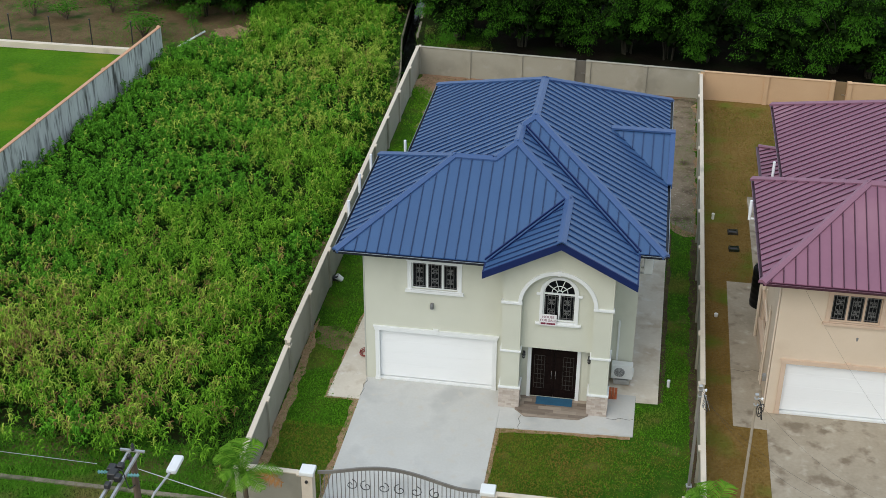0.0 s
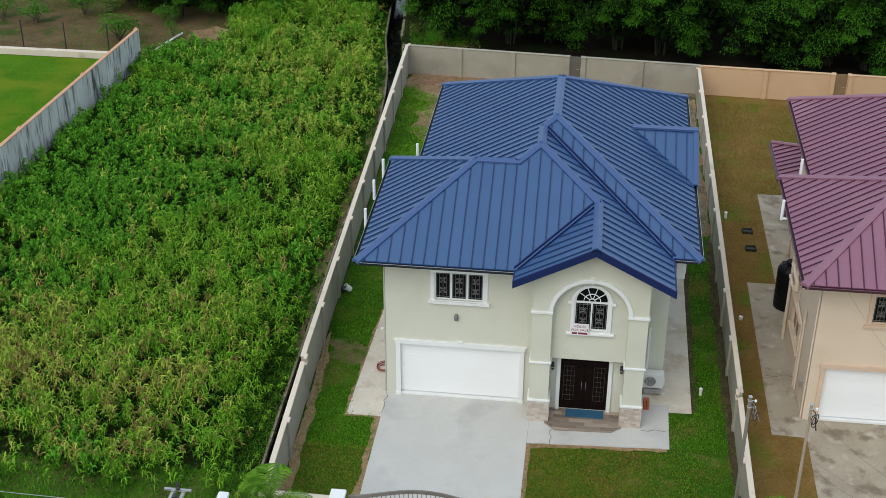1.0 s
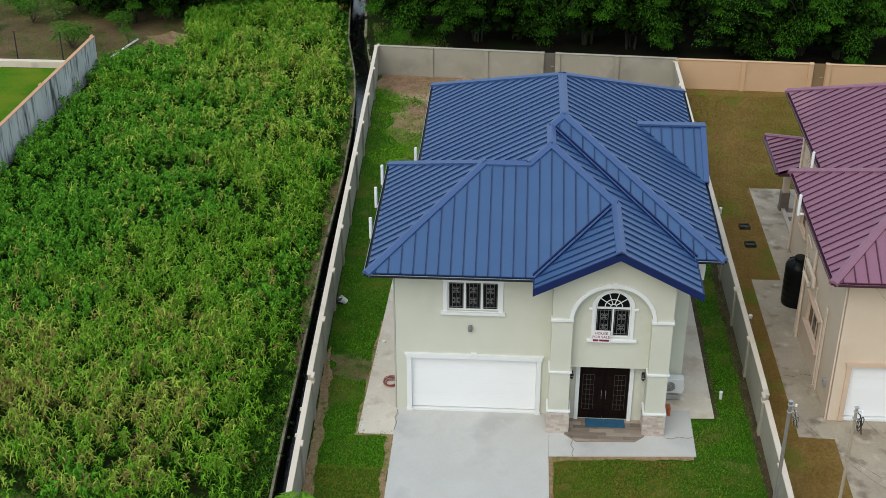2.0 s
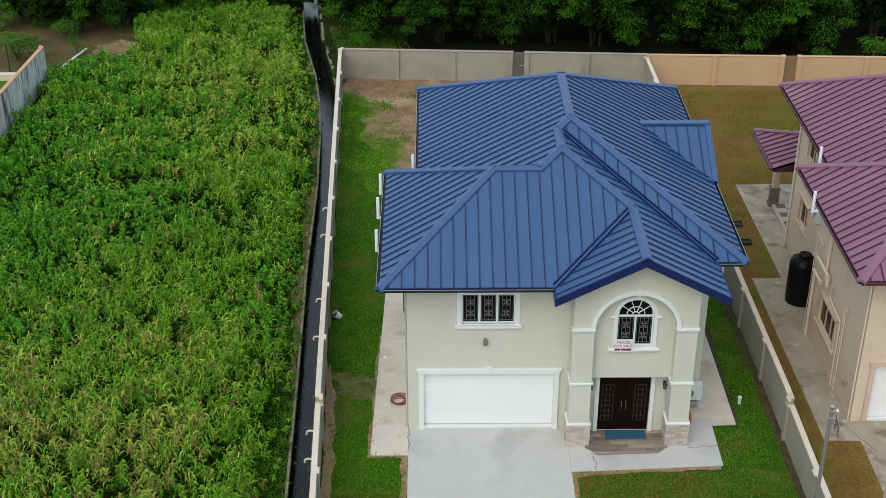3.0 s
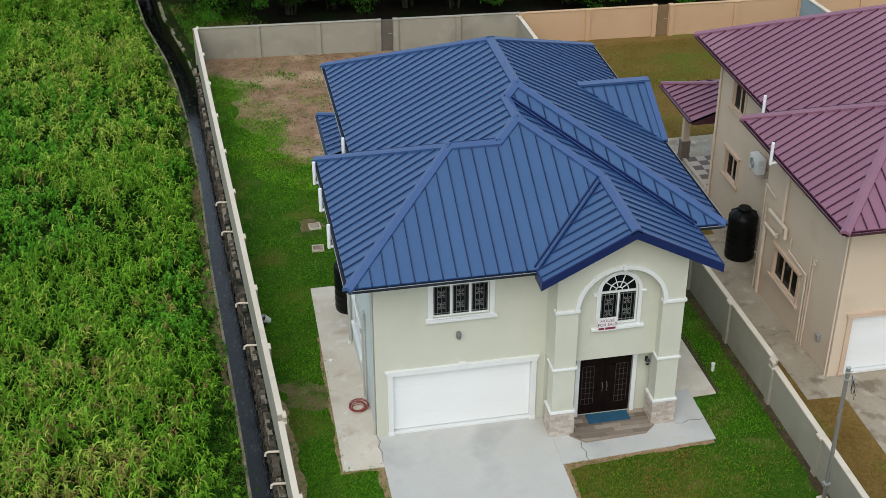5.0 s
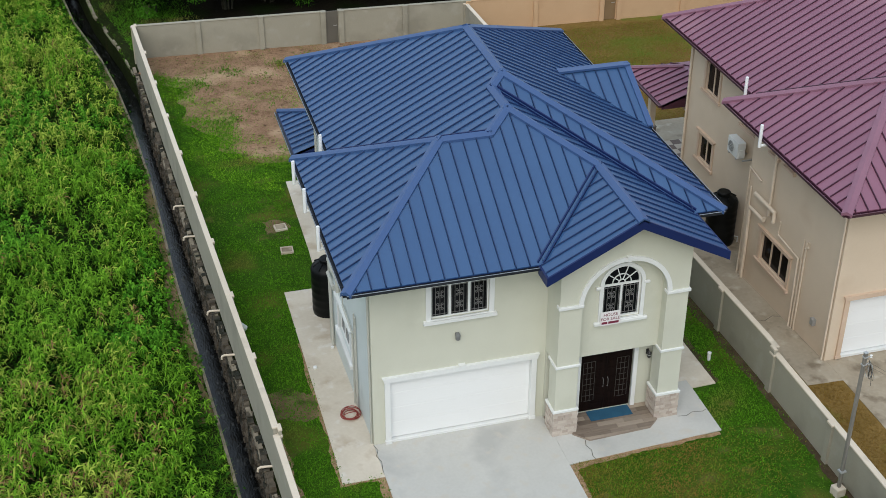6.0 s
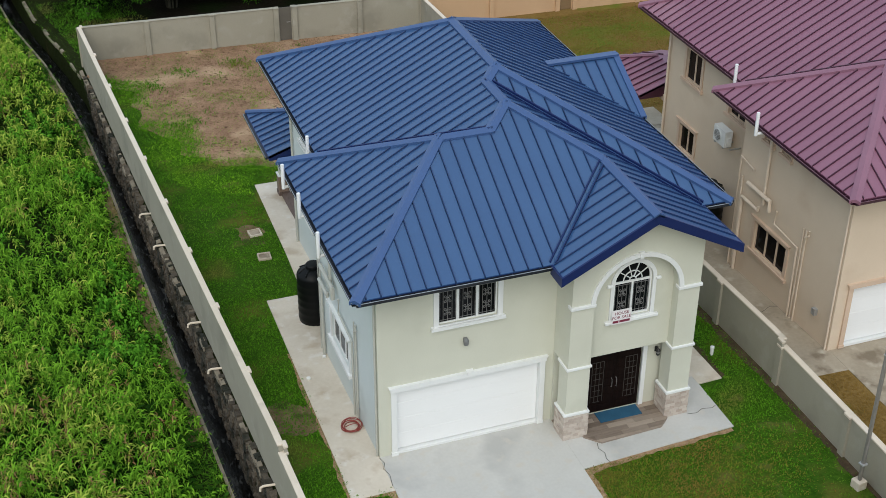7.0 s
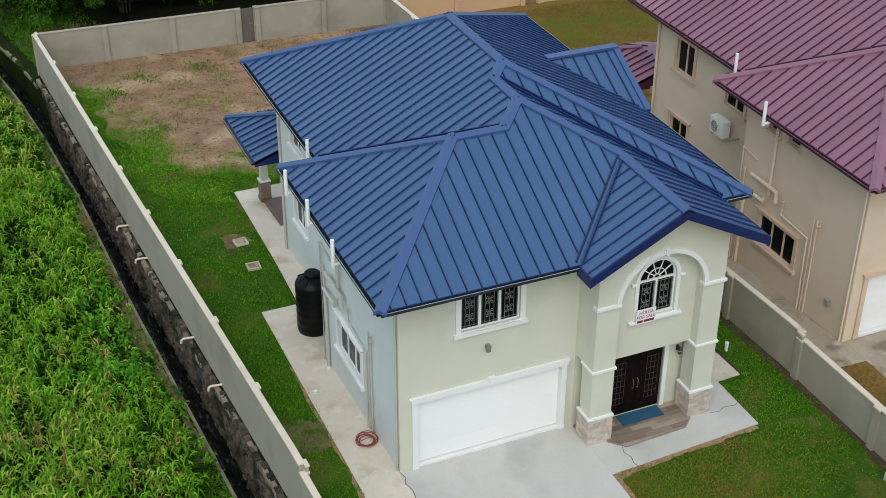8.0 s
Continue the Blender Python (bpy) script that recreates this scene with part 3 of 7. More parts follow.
            for i in range(4):
                bm.faces.new((hi[i], hi[(i + 1) % 4], lo[(i + 1) % 4], lo[i]))
        bmesh.ops.recalc_face_normals(bm, faces=bm.faces[:])
        part("dormer_roof", bm, tin, roof, "small side gable over the eave")
        for s in (-1, 1):
            for k in range(1, 6):
                x = xo - k * 0.43
                t = max(0.0, R - x)
                y_low, z_low = yc + s * (w - t), EAVE + SLOPE * t
                if w - t > 0.1:
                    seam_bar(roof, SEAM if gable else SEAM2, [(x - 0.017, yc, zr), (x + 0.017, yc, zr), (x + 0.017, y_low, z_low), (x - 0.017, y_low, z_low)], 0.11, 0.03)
        bm = boxes((R - w - 0.05, xo + 0.04, yc - 0.16, yc + 0.16, zr + 0.03, zr + 0.11))
        for s in (-1, 1):
            v = [bm.verts.new(p) for p in ((xo - 0.16, yc, zr + 0.12), (xo + 0.05, yc, zr + 0.12), (xo + 0.05, yc + s * w, EAVE + 0.1), (xo - 0.16, yc + s * w, EAVE + 0.1),
                                           (xo - 0.16, yc, zr - 0.08), (xo + 0.05, yc, zr - 0.08), (xo + 0.05, yc + s * w, EAVE - 0.12), (xo - 0.16, yc + s * w, EAVE - 0.12))]
            for q in ((0, 1, 2, 3), (1, 5, 6, 2), (3, 2, 6, 7), (0, 3, 7, 4)):
                bm.faces.new([v[i] for i in q])
        bmesh.ops.recalc_face_normals(bm, faces=bm.faces[:])
        part("ridge_cap", bm, cap, roof)
    return roof


def grille(bm, u0, u1, v0, v1, m, motif=True):
    """Wrought scrollwork: a thin frame, two bars, and clustered rings."""
    t = 0.012

    def bar(a0, a1, b0, b1):
        plate(bm, rect(a0, a1, b0, b1), [], 0.012, m)
    bar(u0, u0 + t, v0, v1), bar(u1 - t, u1, v0, v1)
    bar(u0, u1, v0 + 0.05, v0 + 0.05 + t), bar(u0, u1, v1 - 0.05 - t, v1 - 0.05)
    c, w = (u0 + u1) / 2, u1 - u0
    for k in (-0.28, 0.28):
        bar(c + k * w - t / 2, c + k * w + t / 2, v0, v1)
    bar(c - t / 2, c + t / 2, v0, v1)
    if motif:
        for f in (0.3, 0.7):
            cv = v0 + f * (v1 - v0)
            for du, dv, r in ((0, 0, 0.12), (-0.15, -0.17, 0.085), (0.15, -0.17, 0.085), (-0.15, 0.17, 0.085), (0.15, 0.17, 0.085)):
                ring, hole = [[(c + du * w + q * math.cos(2 * math.pi * i / 12), cv + dv * w + q * math.sin(2 * math.pi * i / 12)) for i in range(12)] for q in (r * w, r * w - 0.014)]
                plate(bm, ring, [hole], 0.014, m)


def sash_window(house, m, u0, u1, v0, v1, sashes, trim, recess=0.08, ears=0.09, with_grille=True, frame_mat=None, margin=0.16):
    """A window in a wall whose face is the frame m: moulded surround, sill, sashes, panes and grilles."""
    frame_mat = frame_mat or trim
    bm = plate(bmesh.new(), rect(u0 - margin, u1 + margin, v0 - 0.02, v1 + 0.14), [rect(u0, u1, v0, v1)], 0.05, at_depth(m, m.to_3x3() @ Vector((0, 0, 0.045))))
    win = part("window", bm, trim, house, "moulded surround with sashes behind iron grilles")
    bm = bmesh.new()
    plate(bm, [(u0 - margin - ears, v0 - 0.13), (u1 + margin + ears, v0 - 0.13), (u1 + margin + ears * 0.8, v0 - 0.02), (u0 - margin - ears * 0.8, v0 - 0.02)], [], 0.13, at_depth(m, m.to_3x3() @ Vector((0, 0, 0.12))))
    part("sill", bm, trim, win)
    bm = bmesh.new()
    plate(bm, [(u0 - margin - 0.02, v1 + 0.10), (u1 + margin + 0.02, v1 + 0.10), (u1 + margin + ears, v1 + 0.20), (u0 - margin - ears, v1 + 0.20)], [], 0.12, at_depth(m, m.to_3x3() @ Vector((0, 0, 0.11))))
    part("head_moulding", bm, trim, win)
    w, b = (u1 - u0) / sashes, 0.04
    holes = [rect(u0 + i * w + b, u0 + (i + 1) * w - b, v0 + b, v1 - b) for i in range(sashes)]
    part("sash_frame", plate(bmesh.new(), rect(u0, u1, v0, v1), holes, 0.05, at_depth(m, m.to_3x3() @ Vector((0, 0, -recess + 0.02)))), frame_mat, win)
    for i in range(sashes):
        x0, x1 = u0 + i * w + b, u0 + (i + 1) * w - b
        part("pane", plate(bmesh.new(), rect(x0, x1, v0 + b, v1 - b), [], 0.012, at_depth(m, m.to_3x3() @ Vector((0, 0, -recess - 0.01)))), GLASS, win)
        if with_grille:
            bm = bmesh.new()
            grille(bm, x0 + 0.02, x1 - 0.02, v0 + b + 0.01, v1 - b - 0.01, at_depth(m, m.to_3x3() @ Vector((0, 0, -recess + 0.008))))
            part("grille", bm, IRON, win, "scrolled wrought-iron grille")
    return win


def build_house(name, label, at, stucco, trim, tin, cap, fascia, entrance):
    """Two storeys, a garage wing in front, a longer wing behind set in from the side."""
    house = thing(name, label, "house", at)
    T = 0.2
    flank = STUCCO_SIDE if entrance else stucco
    # Front wall of the garage wing.
    right_end = 5.58 if entrance else 9.76
    holes = [rect(0.55, 5.13, 0.02, 2.40), rect(1.87, 3.69, 4.43, 5.61)]
    part("wall", plate(bmesh.new(), rect(0, right_end, -1.0, EAVE - 0.10), holes, T, FRONT), stucco, house, "painted stucco front wall")
    # Long side walls.
    side = [rect(-5.15, -3.1, 1.05, 2.20), rect(-5.3, -4.7, 5.45, 5.95), rect(-4.2, -3.6, 5.45, 5.95)]
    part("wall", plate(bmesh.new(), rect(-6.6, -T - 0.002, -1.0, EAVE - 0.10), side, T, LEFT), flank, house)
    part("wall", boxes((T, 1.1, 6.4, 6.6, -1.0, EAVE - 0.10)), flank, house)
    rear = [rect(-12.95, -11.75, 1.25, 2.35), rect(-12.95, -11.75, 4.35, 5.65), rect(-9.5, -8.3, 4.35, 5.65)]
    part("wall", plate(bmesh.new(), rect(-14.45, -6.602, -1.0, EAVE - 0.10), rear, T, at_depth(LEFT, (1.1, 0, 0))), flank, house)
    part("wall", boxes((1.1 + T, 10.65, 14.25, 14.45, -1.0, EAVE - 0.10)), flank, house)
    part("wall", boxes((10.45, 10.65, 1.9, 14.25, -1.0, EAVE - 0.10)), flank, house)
    part("wall", boxes((9.76, 10.65, 1.7, 1.9, -1.0, EAVE - 0.10)), stucco, house)
    # Corner pipes and the base line.
    sash_window(house, FRONT, 1.87, 3.69, 4.43, 5.61, 3, trim)
    sash_window(house, LEFT, -5.15, -3.1, 1.05, 2.20, 3, trim, with_grille=False)
    sash_window(house, at_depth(LEFT, (1.1, 0, 0)), -12.95, -11.75, 1.25, 2.35, 2, trim, with_grille=False)
    for u0 in (-12.95, -9.5):
        sash_window(house, at_depth(LEFT, (1.1, 0, 0)), u0, u0 + 1.2, 4.35, 5.65, 2, trim, with_grille=False)
    for u0 in (-5.3, -4.2):
        sash_window(house, LEFT, u0, u0 + 0.6, 5.45, 5.95, 1, trim, with_grille=False, margin=0.06, ears=0.03)
    # Garage door in its moulded frame.
    door = part("garage_door", boxes((0.55, 5.13, 0.13, 0.15, 0.1, 2.40)), GARAGE, house, "white sectional garage door")
    for i in range(4):
        z0 = 0.11 + i * 0.5715
        bm = bmesh.new()
        box(bm, 0.56, 5.12, 0.105, 0.13, z0, z0 + 0.569)
        bmesh.ops.bevel(bm, geom=bm.edges[:], offset=0.003, segments=1, affect="EDGES")
        part("door_panel", bm, GARAGE, door)
    part("threshold", boxes((0.55, 5.13, -0.02, 0.2, -0.02, 0.075)), trim if entrance else TRIM, house)
    for x0, x1 in ((0.38, 0.554), (5.126, 5.30)):
        part("garage_jamb", boxes((x0, x1, -0.07, 0.125, 0, 2.42), (x0 - 0.02, x1 + 0.02, -0.09, 0, 0, 0.12)), trim, house)
    bm = bmesh.new()
    plate(bm, [(0.36, 2.394), (5.32, 2.394), (5.34, 2.50), (5.38, 2.57), (0.30, 2.57), (0.34, 2.50)], [], 0.11, at_depth(FRONT, (0, -0.10, 0)))
    part("garage_cornice", bm, trim, house)
    part("keystone", plate(bmesh.new(), [(2.77, 2.43), (2.91, 2.43), (2.95, 2.63), (2.73, 2.63)], [], 0.14, at_depth(FRONT, (0, -0.14, 0))), trim, house)
    roof = build_roof(house, tin, cap, fascia, entrance)
    paint = PIPE_SAGE if entrance else PIPE_PEACH
    for y, r in ((0.10, 0.035), (2.1, 0.03), (2.28, 0.025)):
        part("downpipe", tube(bmesh.new(), [(-0.05, y, -0.6), (-0.05, y, 6.2 if y < 1 else 3.5)], r, 8), paint, house)
    for points, r in (([(-0.10, 4.75, 6.25), (-0.10, 4.75, 3.1)], 0.055), ([(-0.17, 4.25, 3.1), (-0.17, 4.25, 3.5), (-0.17, 5.75, 3.5)], 0.075),
                      ([(-0.17, 4.9, 2.95), (-0.17, 4.9, 2.8), (-0.17, 6.0, 2.8), (-0.1, 6.1, 2.7), (-0.08, 6.1, -0.6)], 0.062), ([(-0.08, 3.9, 3.3), (-0.08, 3.95, 2.75), (-0.08, 2.45, 2.65), (-0.08, 2.4, -0.4)], 0.035),
                      ([(-0.07, 6.5, -0.6), (-0.07, 6.5, 4.2), (-0.07, 5.6, 4.05)], 0.035), ([(-0.06, 6.28, -0.6), (-0.06, 6.28, 3.5)], 0.03), ([(-0.09, 2.1, 3.25), (-0.09, 1.9, 3.4), (-0.09, 1.9, 3.6)], 0.03)):
        part("waste_pipe", tube(bmesh.new(), points, r, 8), paint, house)
    part("downpipe", tube(bmesh.new(), [(1.03, 14.3, -0.9), (1.03, 14.3, 6.2)], 0.05, 8), paint, house)
    vents = ((-1.06, 2.1, 6.95), (-1.08, 4.2, 7.12), (-1.06, 6.35, 7.0), (0.14, 7.9, 7.05)) if entrance else ((-1.15, 4.25, 7.1), (-0.12, 7.5, 7.35))
    for x, y, z in vents:
        bm = bmesh.new()
        tube(bm, [(x, y, z - 0.85), (x, y, z - 0.02), (x, y, z)], [0.06, 0.06, 0.055], 10)
        tube(bm, [(x, y, z - 0.8), (x + 1.1, y, z - 0.8)], 0.05, 8)
        part("vent_pipe", bm, PVC, house, "white plastic vent pipe", smooth=True)
    if not entrance:
        part("eave_lamp", lathe(bmesh.new(), [(0.02, -0.14), (0.07, -0.1), (0.07, 0.0), (0.03, 0.06)], 10, -0.72, 1.0), PVC, house).location = (0, 0, 6.42)
    if not entrance:
        part("meter_box", soft_box(-0.14, 0, 0.85, 1.05, 0.85, 1.1, 0.01), STEEL, house)
    # Rear porch: lean-to roof on a stout column.
    bm = bmesh.new()
    z0, rise = 2.72, 0.66
    x0, x1, y0, y1 = 0.28, 3.4, 15.10, 19.15
    e = [(x0, y0, z0), (x0, y1, z0), (x1, y1, z0), (x1, y0, z0 + 0.0)]
    top = [(x0 + 1.9, y0, z0 + rise), (x0 + 1.9, y1 - 1.9, z0 + rise)]
    for quad in ((e[0], e[1], top[1], top[0]), (e[1], e[2], (x1, y1 - 1.9, z0 + rise), top[1]), (top[0], top[1], (x1, y1 - 1.9, z0 + rise), (x1, y0, z0 + rise))):
        hi, lo = [bm.verts.new((x, y, z)) for x, y, z in quad], [bm.verts.new((x, y, z - 0.1)) for x, y, z in quad]
        bm.faces.new(hi), bm.faces.new(lo)
        for i in range(4):
            bm.faces.new((hi[i], hi[(i + 1) % 4], lo[(i + 1) % 4], lo[i]))
    bmesh.ops.recalc_face_normals(bm, faces=bm.faces[:])
    porch = part("porch_roof", bm, tin, house, "small hipped metal roof over the rear porch")
    for k in range(1, 9):
        y = y0 + k * 0.43
        run = min(1.9, y1 - y)
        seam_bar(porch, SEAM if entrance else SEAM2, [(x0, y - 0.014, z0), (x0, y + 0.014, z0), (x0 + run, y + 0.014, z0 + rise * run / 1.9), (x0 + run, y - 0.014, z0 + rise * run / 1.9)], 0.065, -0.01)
    bm = bmesh.new()
    tube(bm, [(x0, y1, z0 + 0.05), (x0 + 1.9, y1 - 1.9, z0 + rise + 0.05)], 0.09, 6)
    part("ridge_cap", bm, cap, porch)
    for k in range(1, 6):
        x = x0 + k * 0.43
        run = min(1.9, x - x0)
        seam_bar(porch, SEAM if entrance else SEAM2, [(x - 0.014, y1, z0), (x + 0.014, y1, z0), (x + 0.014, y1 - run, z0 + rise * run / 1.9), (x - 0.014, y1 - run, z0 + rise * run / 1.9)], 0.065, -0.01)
    plate(bm := bmesh.new(), [(x0, z0 - 0.2), (x1, z0 - 0.2), (x1, z0 + rise), (x0 + 1.9, z0 + rise), (x0, z0)], [], 0.05, at_depth(FRONT, (0, y0, 0)))
    part("fascia", bm, fascia, porch)
    part("fascia", boxes((x0 - 0.03, x0, y0, y1, z0 - 0.12, z0), (x0, x1, y1, y1 + 0.03, z0 - 0.12, z0)), fascia, porch)
    part("gutter", boxes((x0 - 0.13, x0 - 0.03, y0, y1, z0 - 0.115, z0 - 0.02)), GUTTER_DARK if entrance else fascia, porch)
    part("gutter_rim", boxes((x0 - 0.142, x0 - 0.126, y0, y1, z0 - 0.03, z0 - 0.008)), GUTTER if entrance else TRIM2_DARK, porch)
    part("porch_column", soft_box(1.36, 1.66, 18.55, 18.85, -0.1, 2.34, 0.02), stucco, house)
    part("column_base", soft_box(1.30, 1.72, 18.49, 18.91, -0.82, -0.1, 0.015), BASE_STONE if entrance else BASE_GREY, house, "brown stone-clad column base" if entrance else "grey-brown column base")
    part("column_cap", soft_box(1.28, 1.74, 18.47, 18.93, -0.1, -0.05, 0.012), trim if entrance else BASE_GREY, house)
    part("column_plinth", soft_box(1.28, 1.74, 18.47, 18.93, -1.1, -0.82, 0.015), TILE_A if entrance else BASE_GREY, house)
    part("porch_beam", boxes((1.38, 1.64, 14.45, 18.85, 2.34, 2.62)), trim, house)
    part("floor_edge", boxes((1.38, 1.55, 14.46, 18.46, -1.1, -0.865)), TILE_A if entrance else TILE_B, house)
    for i in range(4):
        for j in range(9):
            pale = i and (i + 2 * j) % 5 == 1 if entrance else (i + j) % 2
            part("floor_tile", boxes((1.554 + i * 0.45, 2.0 + i * 0.45, 14.47 + j * 0.445, 14.911 + j * 0.445, -1.1, -0.86)), TILE_B if pale else TILE_A, house)
    return house


TILE_A = mat("tile_brown", (0.12, 0.085, 0.07), (0.165, 0.12, 0.10), 2, 12, 0.6, 0.03, sheen=0.3)
TILE_B = mat("tile_beige", (0.42, 0.36, 0.29), (0.5, 0.44, 0.36), 2, 12, 0.6, 0.03, sheen=0.3)
BASE_GREY = mat("column_base_grey", (0.13, 0.105, 0.085), (0.20, 0.165, 0.135), 2.5, 14, 0.75, 0.2)

house_one = build_house("house", "two-storey sage stucco house with blue standing-seam roof", (0, 0, 0), STUCCO, TRIM, ROOF, ROOF_CAP, FASCIA, True)
house_two = build_house("house", "two-storey peach stucco house with plum standing-seam roof", (15.94, 0.32, 0.0), STUCCO2, TRIM2, ROOF2, ROOF2_CAP, FASCIA2, False)


# ---- entrance bay of the sage house ----
def build_bay(house):
    zl = EAVE - 0.14
    top = [(9.76, zl + SLOPE * (R2 - 9.76)), (GX, zl + SLOPE * (R2 - GX)), (5.58, zl + SLOPE * (5.58 - G1))]
    a = arch(6.30, 9.05, 2.66, 4.85, 28)
    head = a[2:]
    outline = [(5.58, 2.66), (6.30, 2.66), *head[::-1], (9.05, 2.66), (9.76, 2.66), *top]
    part("wall", plate(bmesh.new(), outline, [], 0.36, at_depth(FRONT, (0, -1.07, 0))), STUCCO, house, "gabled entrance bay with an arched recess")
    wc = 7.70
    window_hole = arch(wc - 0.62, wc + 0.62, 3.95, 5.20, 20)
    part("wall", plate(bmesh.new(), [(6.2, 2.66), (9.15, 2.66), (9.15, 6.35), (6.2, 6.35)], [window_hole], 0.2, at_depth(FRONT, (0, -0.72, 0))), STUCCO, house)
    # Cheeks and the slab over the porch.
    part("wall", boxes((5.58, 5.78, -0.71, 0.0, 2.66, 6.62)), STUCCO, house)
    part("wall", boxes((9.56, 9.76, -0.71, 1.7, 2.66, 6.62)), STUCCO, house)
    part("porch_ceiling", boxes((5.78, 9.56, -0.7, -0.02, 2.66, 2.82)), STUCCO, house)
    part("wall", plate(bmesh.new(), rect(5.98, 9.70, -0.1, 2.66), [rect(6.70, 8.50, 0.04, 2.40)], 0.2, at_depth(FRONT, (0, -0.25, 0))), STUCCO, house)
    part("wall", boxes((5.58, 5.98, -0.1, 0.0, -0.1, 2.66)), STUCCO, house)
    part("wall", boxes((9.70, 9.76, -0.45, 1.7, -0.1, 2.66)), STUCCO, house)
    # Piers with stone plinths and white bands.
    rnd = random.Random(5)
    for x0, x1 in ((5.58, 6.30), (9.05, 9.76)):
        pier = part("pier", boxes((x0, x1, -1.07, -0.46, -0.1, 2.66)), STUCCO, house, "square porch pier with stone plinth")
        part("band", soft_box(x0 - 0.05, x1 + 0.05, -1.12, -0.41, 2.61, 2.69, 0.012), TRIM, pier)
        part("band", soft_box(x0 - 0.07, x1 + 0.07, -1.14, -0.39, 0.91, 0.99, 0.012), TRIM, pier)
        bm = bmesh.new()
        box(bm, x0 - 0.03, x1 + 0.03, -1.10, -0.43, -0.1, 0.90)
        for row in range(9):
            z0 = row * 0.1
            for face in range(4):
                lo, hi = (x0 - 0.05, x1 + 0.05) if face < 2 else (-1.12, -0.41)
                u = lo
                while u < hi - 0.02:
                    w = min(rnd.uniform(0.12, 0.34), hi - u)
                    d = rnd.uniform(0.008, 0.03)
                    if face == 0:
                        box(bm, u, u + w - 0.008, -1.10 - d, -1.09, z0, z0 + 0.094)
                    elif face == 1:
                        box(bm, u, u + w - 0.008, -0.44, -0.43 + d, z0, z0 + 0.094)
                    elif face == 2:
                        box(bm, x0 - 0.03 - d, x0 - 0.02, u, u + w - 0.008, z0, z0 + 0.094)
                    else:
                        box(bm, x1 + 0.02, x1 + 0.03 + d, u, u + w - 0.008, z0, z0 + 0.094)
                    u += w
        tagged(part("stone_cladding", bm, STONE, pier, "pinkish split-stone cladding"), kind="stuff")
    # The arch moulding and its imposts.
    c, n = (6.30 + 9.05) / 2, 28
    ring = [(c + 1.51 * math.cos(math.pi * i / n), 4.85 + 1.51 * math.sin(math.pi * i / n)) for i in range(n + 1)]
    inner = [(c + 1.37 * math.cos(math.pi * i / n), 4.85 + 1.37 * math.sin(math.pi * i / n)) for i in range(n, -1, -1)]
    part("arch_moulding", plate(bmesh.new(), ring + inner, [], 0.1, at_depth(FRONT, (0, -1.13, 0))), TRIM, house, "white arch moulding")
    for x0, x1 in ((5.53, 6.33), (9.02, 9.81)):
        part("impost", soft_box(x0, x1, -1.142, -0.9, 4.80, 4.90, 0.012), TRIM, house)
    part("keystone", plate(bmesh.new(), [(c - 0.05, 6.2), (c + 0.05, 6.2), (c + 0.08, 6.40), (c - 0.08, 6.40)], [], 0.12, at_depth(FRONT, (0, -1.16, 0))), TRIM, house)
    # Arched window.
    f = at_depth(FRONT, (0, -0.72, 0))
    outer = arch(wc - 0.74, wc + 0.74, 3.87, 5.20, 24)
    win = part("window", plate(bmesh.new(), outer, [window_hole], 0.06, at_depth(f, (0, -0.055, 0))), TRIM, house, "round-headed window with a fan of white bars")
    part("sill", soft_box(wc - 0.88, wc + 0.88, -0.84, -0.72, 3.80, 3.91, 0.025), TRIM, win)
    for s in (-1, 1):
        x = wc + s * 0.79
        part("head_moulding", soft_box(x - 0.09, x + 0.09, -0.82, -0.72, 5.11, 5.21, 0.03), TRIM, win)
    glass = arch(wc - 0.62, wc + 0.62, 3.95, 5.20, 20)
    part("pane", plate(bmesh.new(), glass, [], 0.012, at_depth(f, (0, 0.09, 0))), GLASS, win)
    fr = [rect(wc - 0.57, wc - 0.03, 4.00, 5.11), rect(wc + 0.03, wc + 0.57, 4.00, 5.11), arch(wc - 0.56, wc + 0.56, 5.17, 5.21, 20)]
    part("sash_frame", plate(bmesh.new(), arch(wc - 0.62, wc + 0.62, 3.95, 5.20, 20), fr, 0.05, at_depth(f, (0, 0.04, 0))), TRIM, win)
    bm = bmesh.new()
    for k in range(1, 5):
        ang = math.pi * k / 5
        p, q = Vector((math.cos(ang), math.sin(ang))), Vector((-math.sin(ang), math.cos(ang))) * 0.012
        plate(bm, [(wc + p.x * 0.1 - q.x, 5.19 + p.y * 0.1 - q.y), (wc + p.x * 0.1 + q.x, 5.19 + p.y * 0.1 + q.y),
                   (wc + p.x * 0.6 + q.x, 5.19 + p.y * 0.6 + q.y), (wc + p.x * 0.6 - q.x, 5.19 + p.y * 0.6 - q.y)], [], 0.03, at_depth(f, (0, 0.045, 0)))
    for r0, r1 in ((0.29, 0.315), (0.09, 0.12)):
        o = [(wc + r1 * math.cos(math.pi * i / 16), 5.19 + r1 * math.sin(math.pi * i / 16)) for i in range(17)]
        i_ = [(wc + r0 * math.cos(math.pi * i / 16), 5.19 + r0 * math.sin(math.pi * i / 16)) for i in range(16, -1, -1)]
        plate(bm, o + i_, [], 0.03, at_depth(f, (0, 0.045, 0)))
    part("fan_bars", bm, TRIM, win)
    for x0, x1 in ((wc - 0.56, wc - 0.04), (wc + 0.04, wc + 0.56)):
        bm = bmesh.new()
        grille(bm, x0 + 0.02, x1 - 0.02, 4.02, 5.09, at_depth(f, (0, 0.07, 0)))
        part("grille", bm, IRON, win, "scrolled wrought-iron grille")
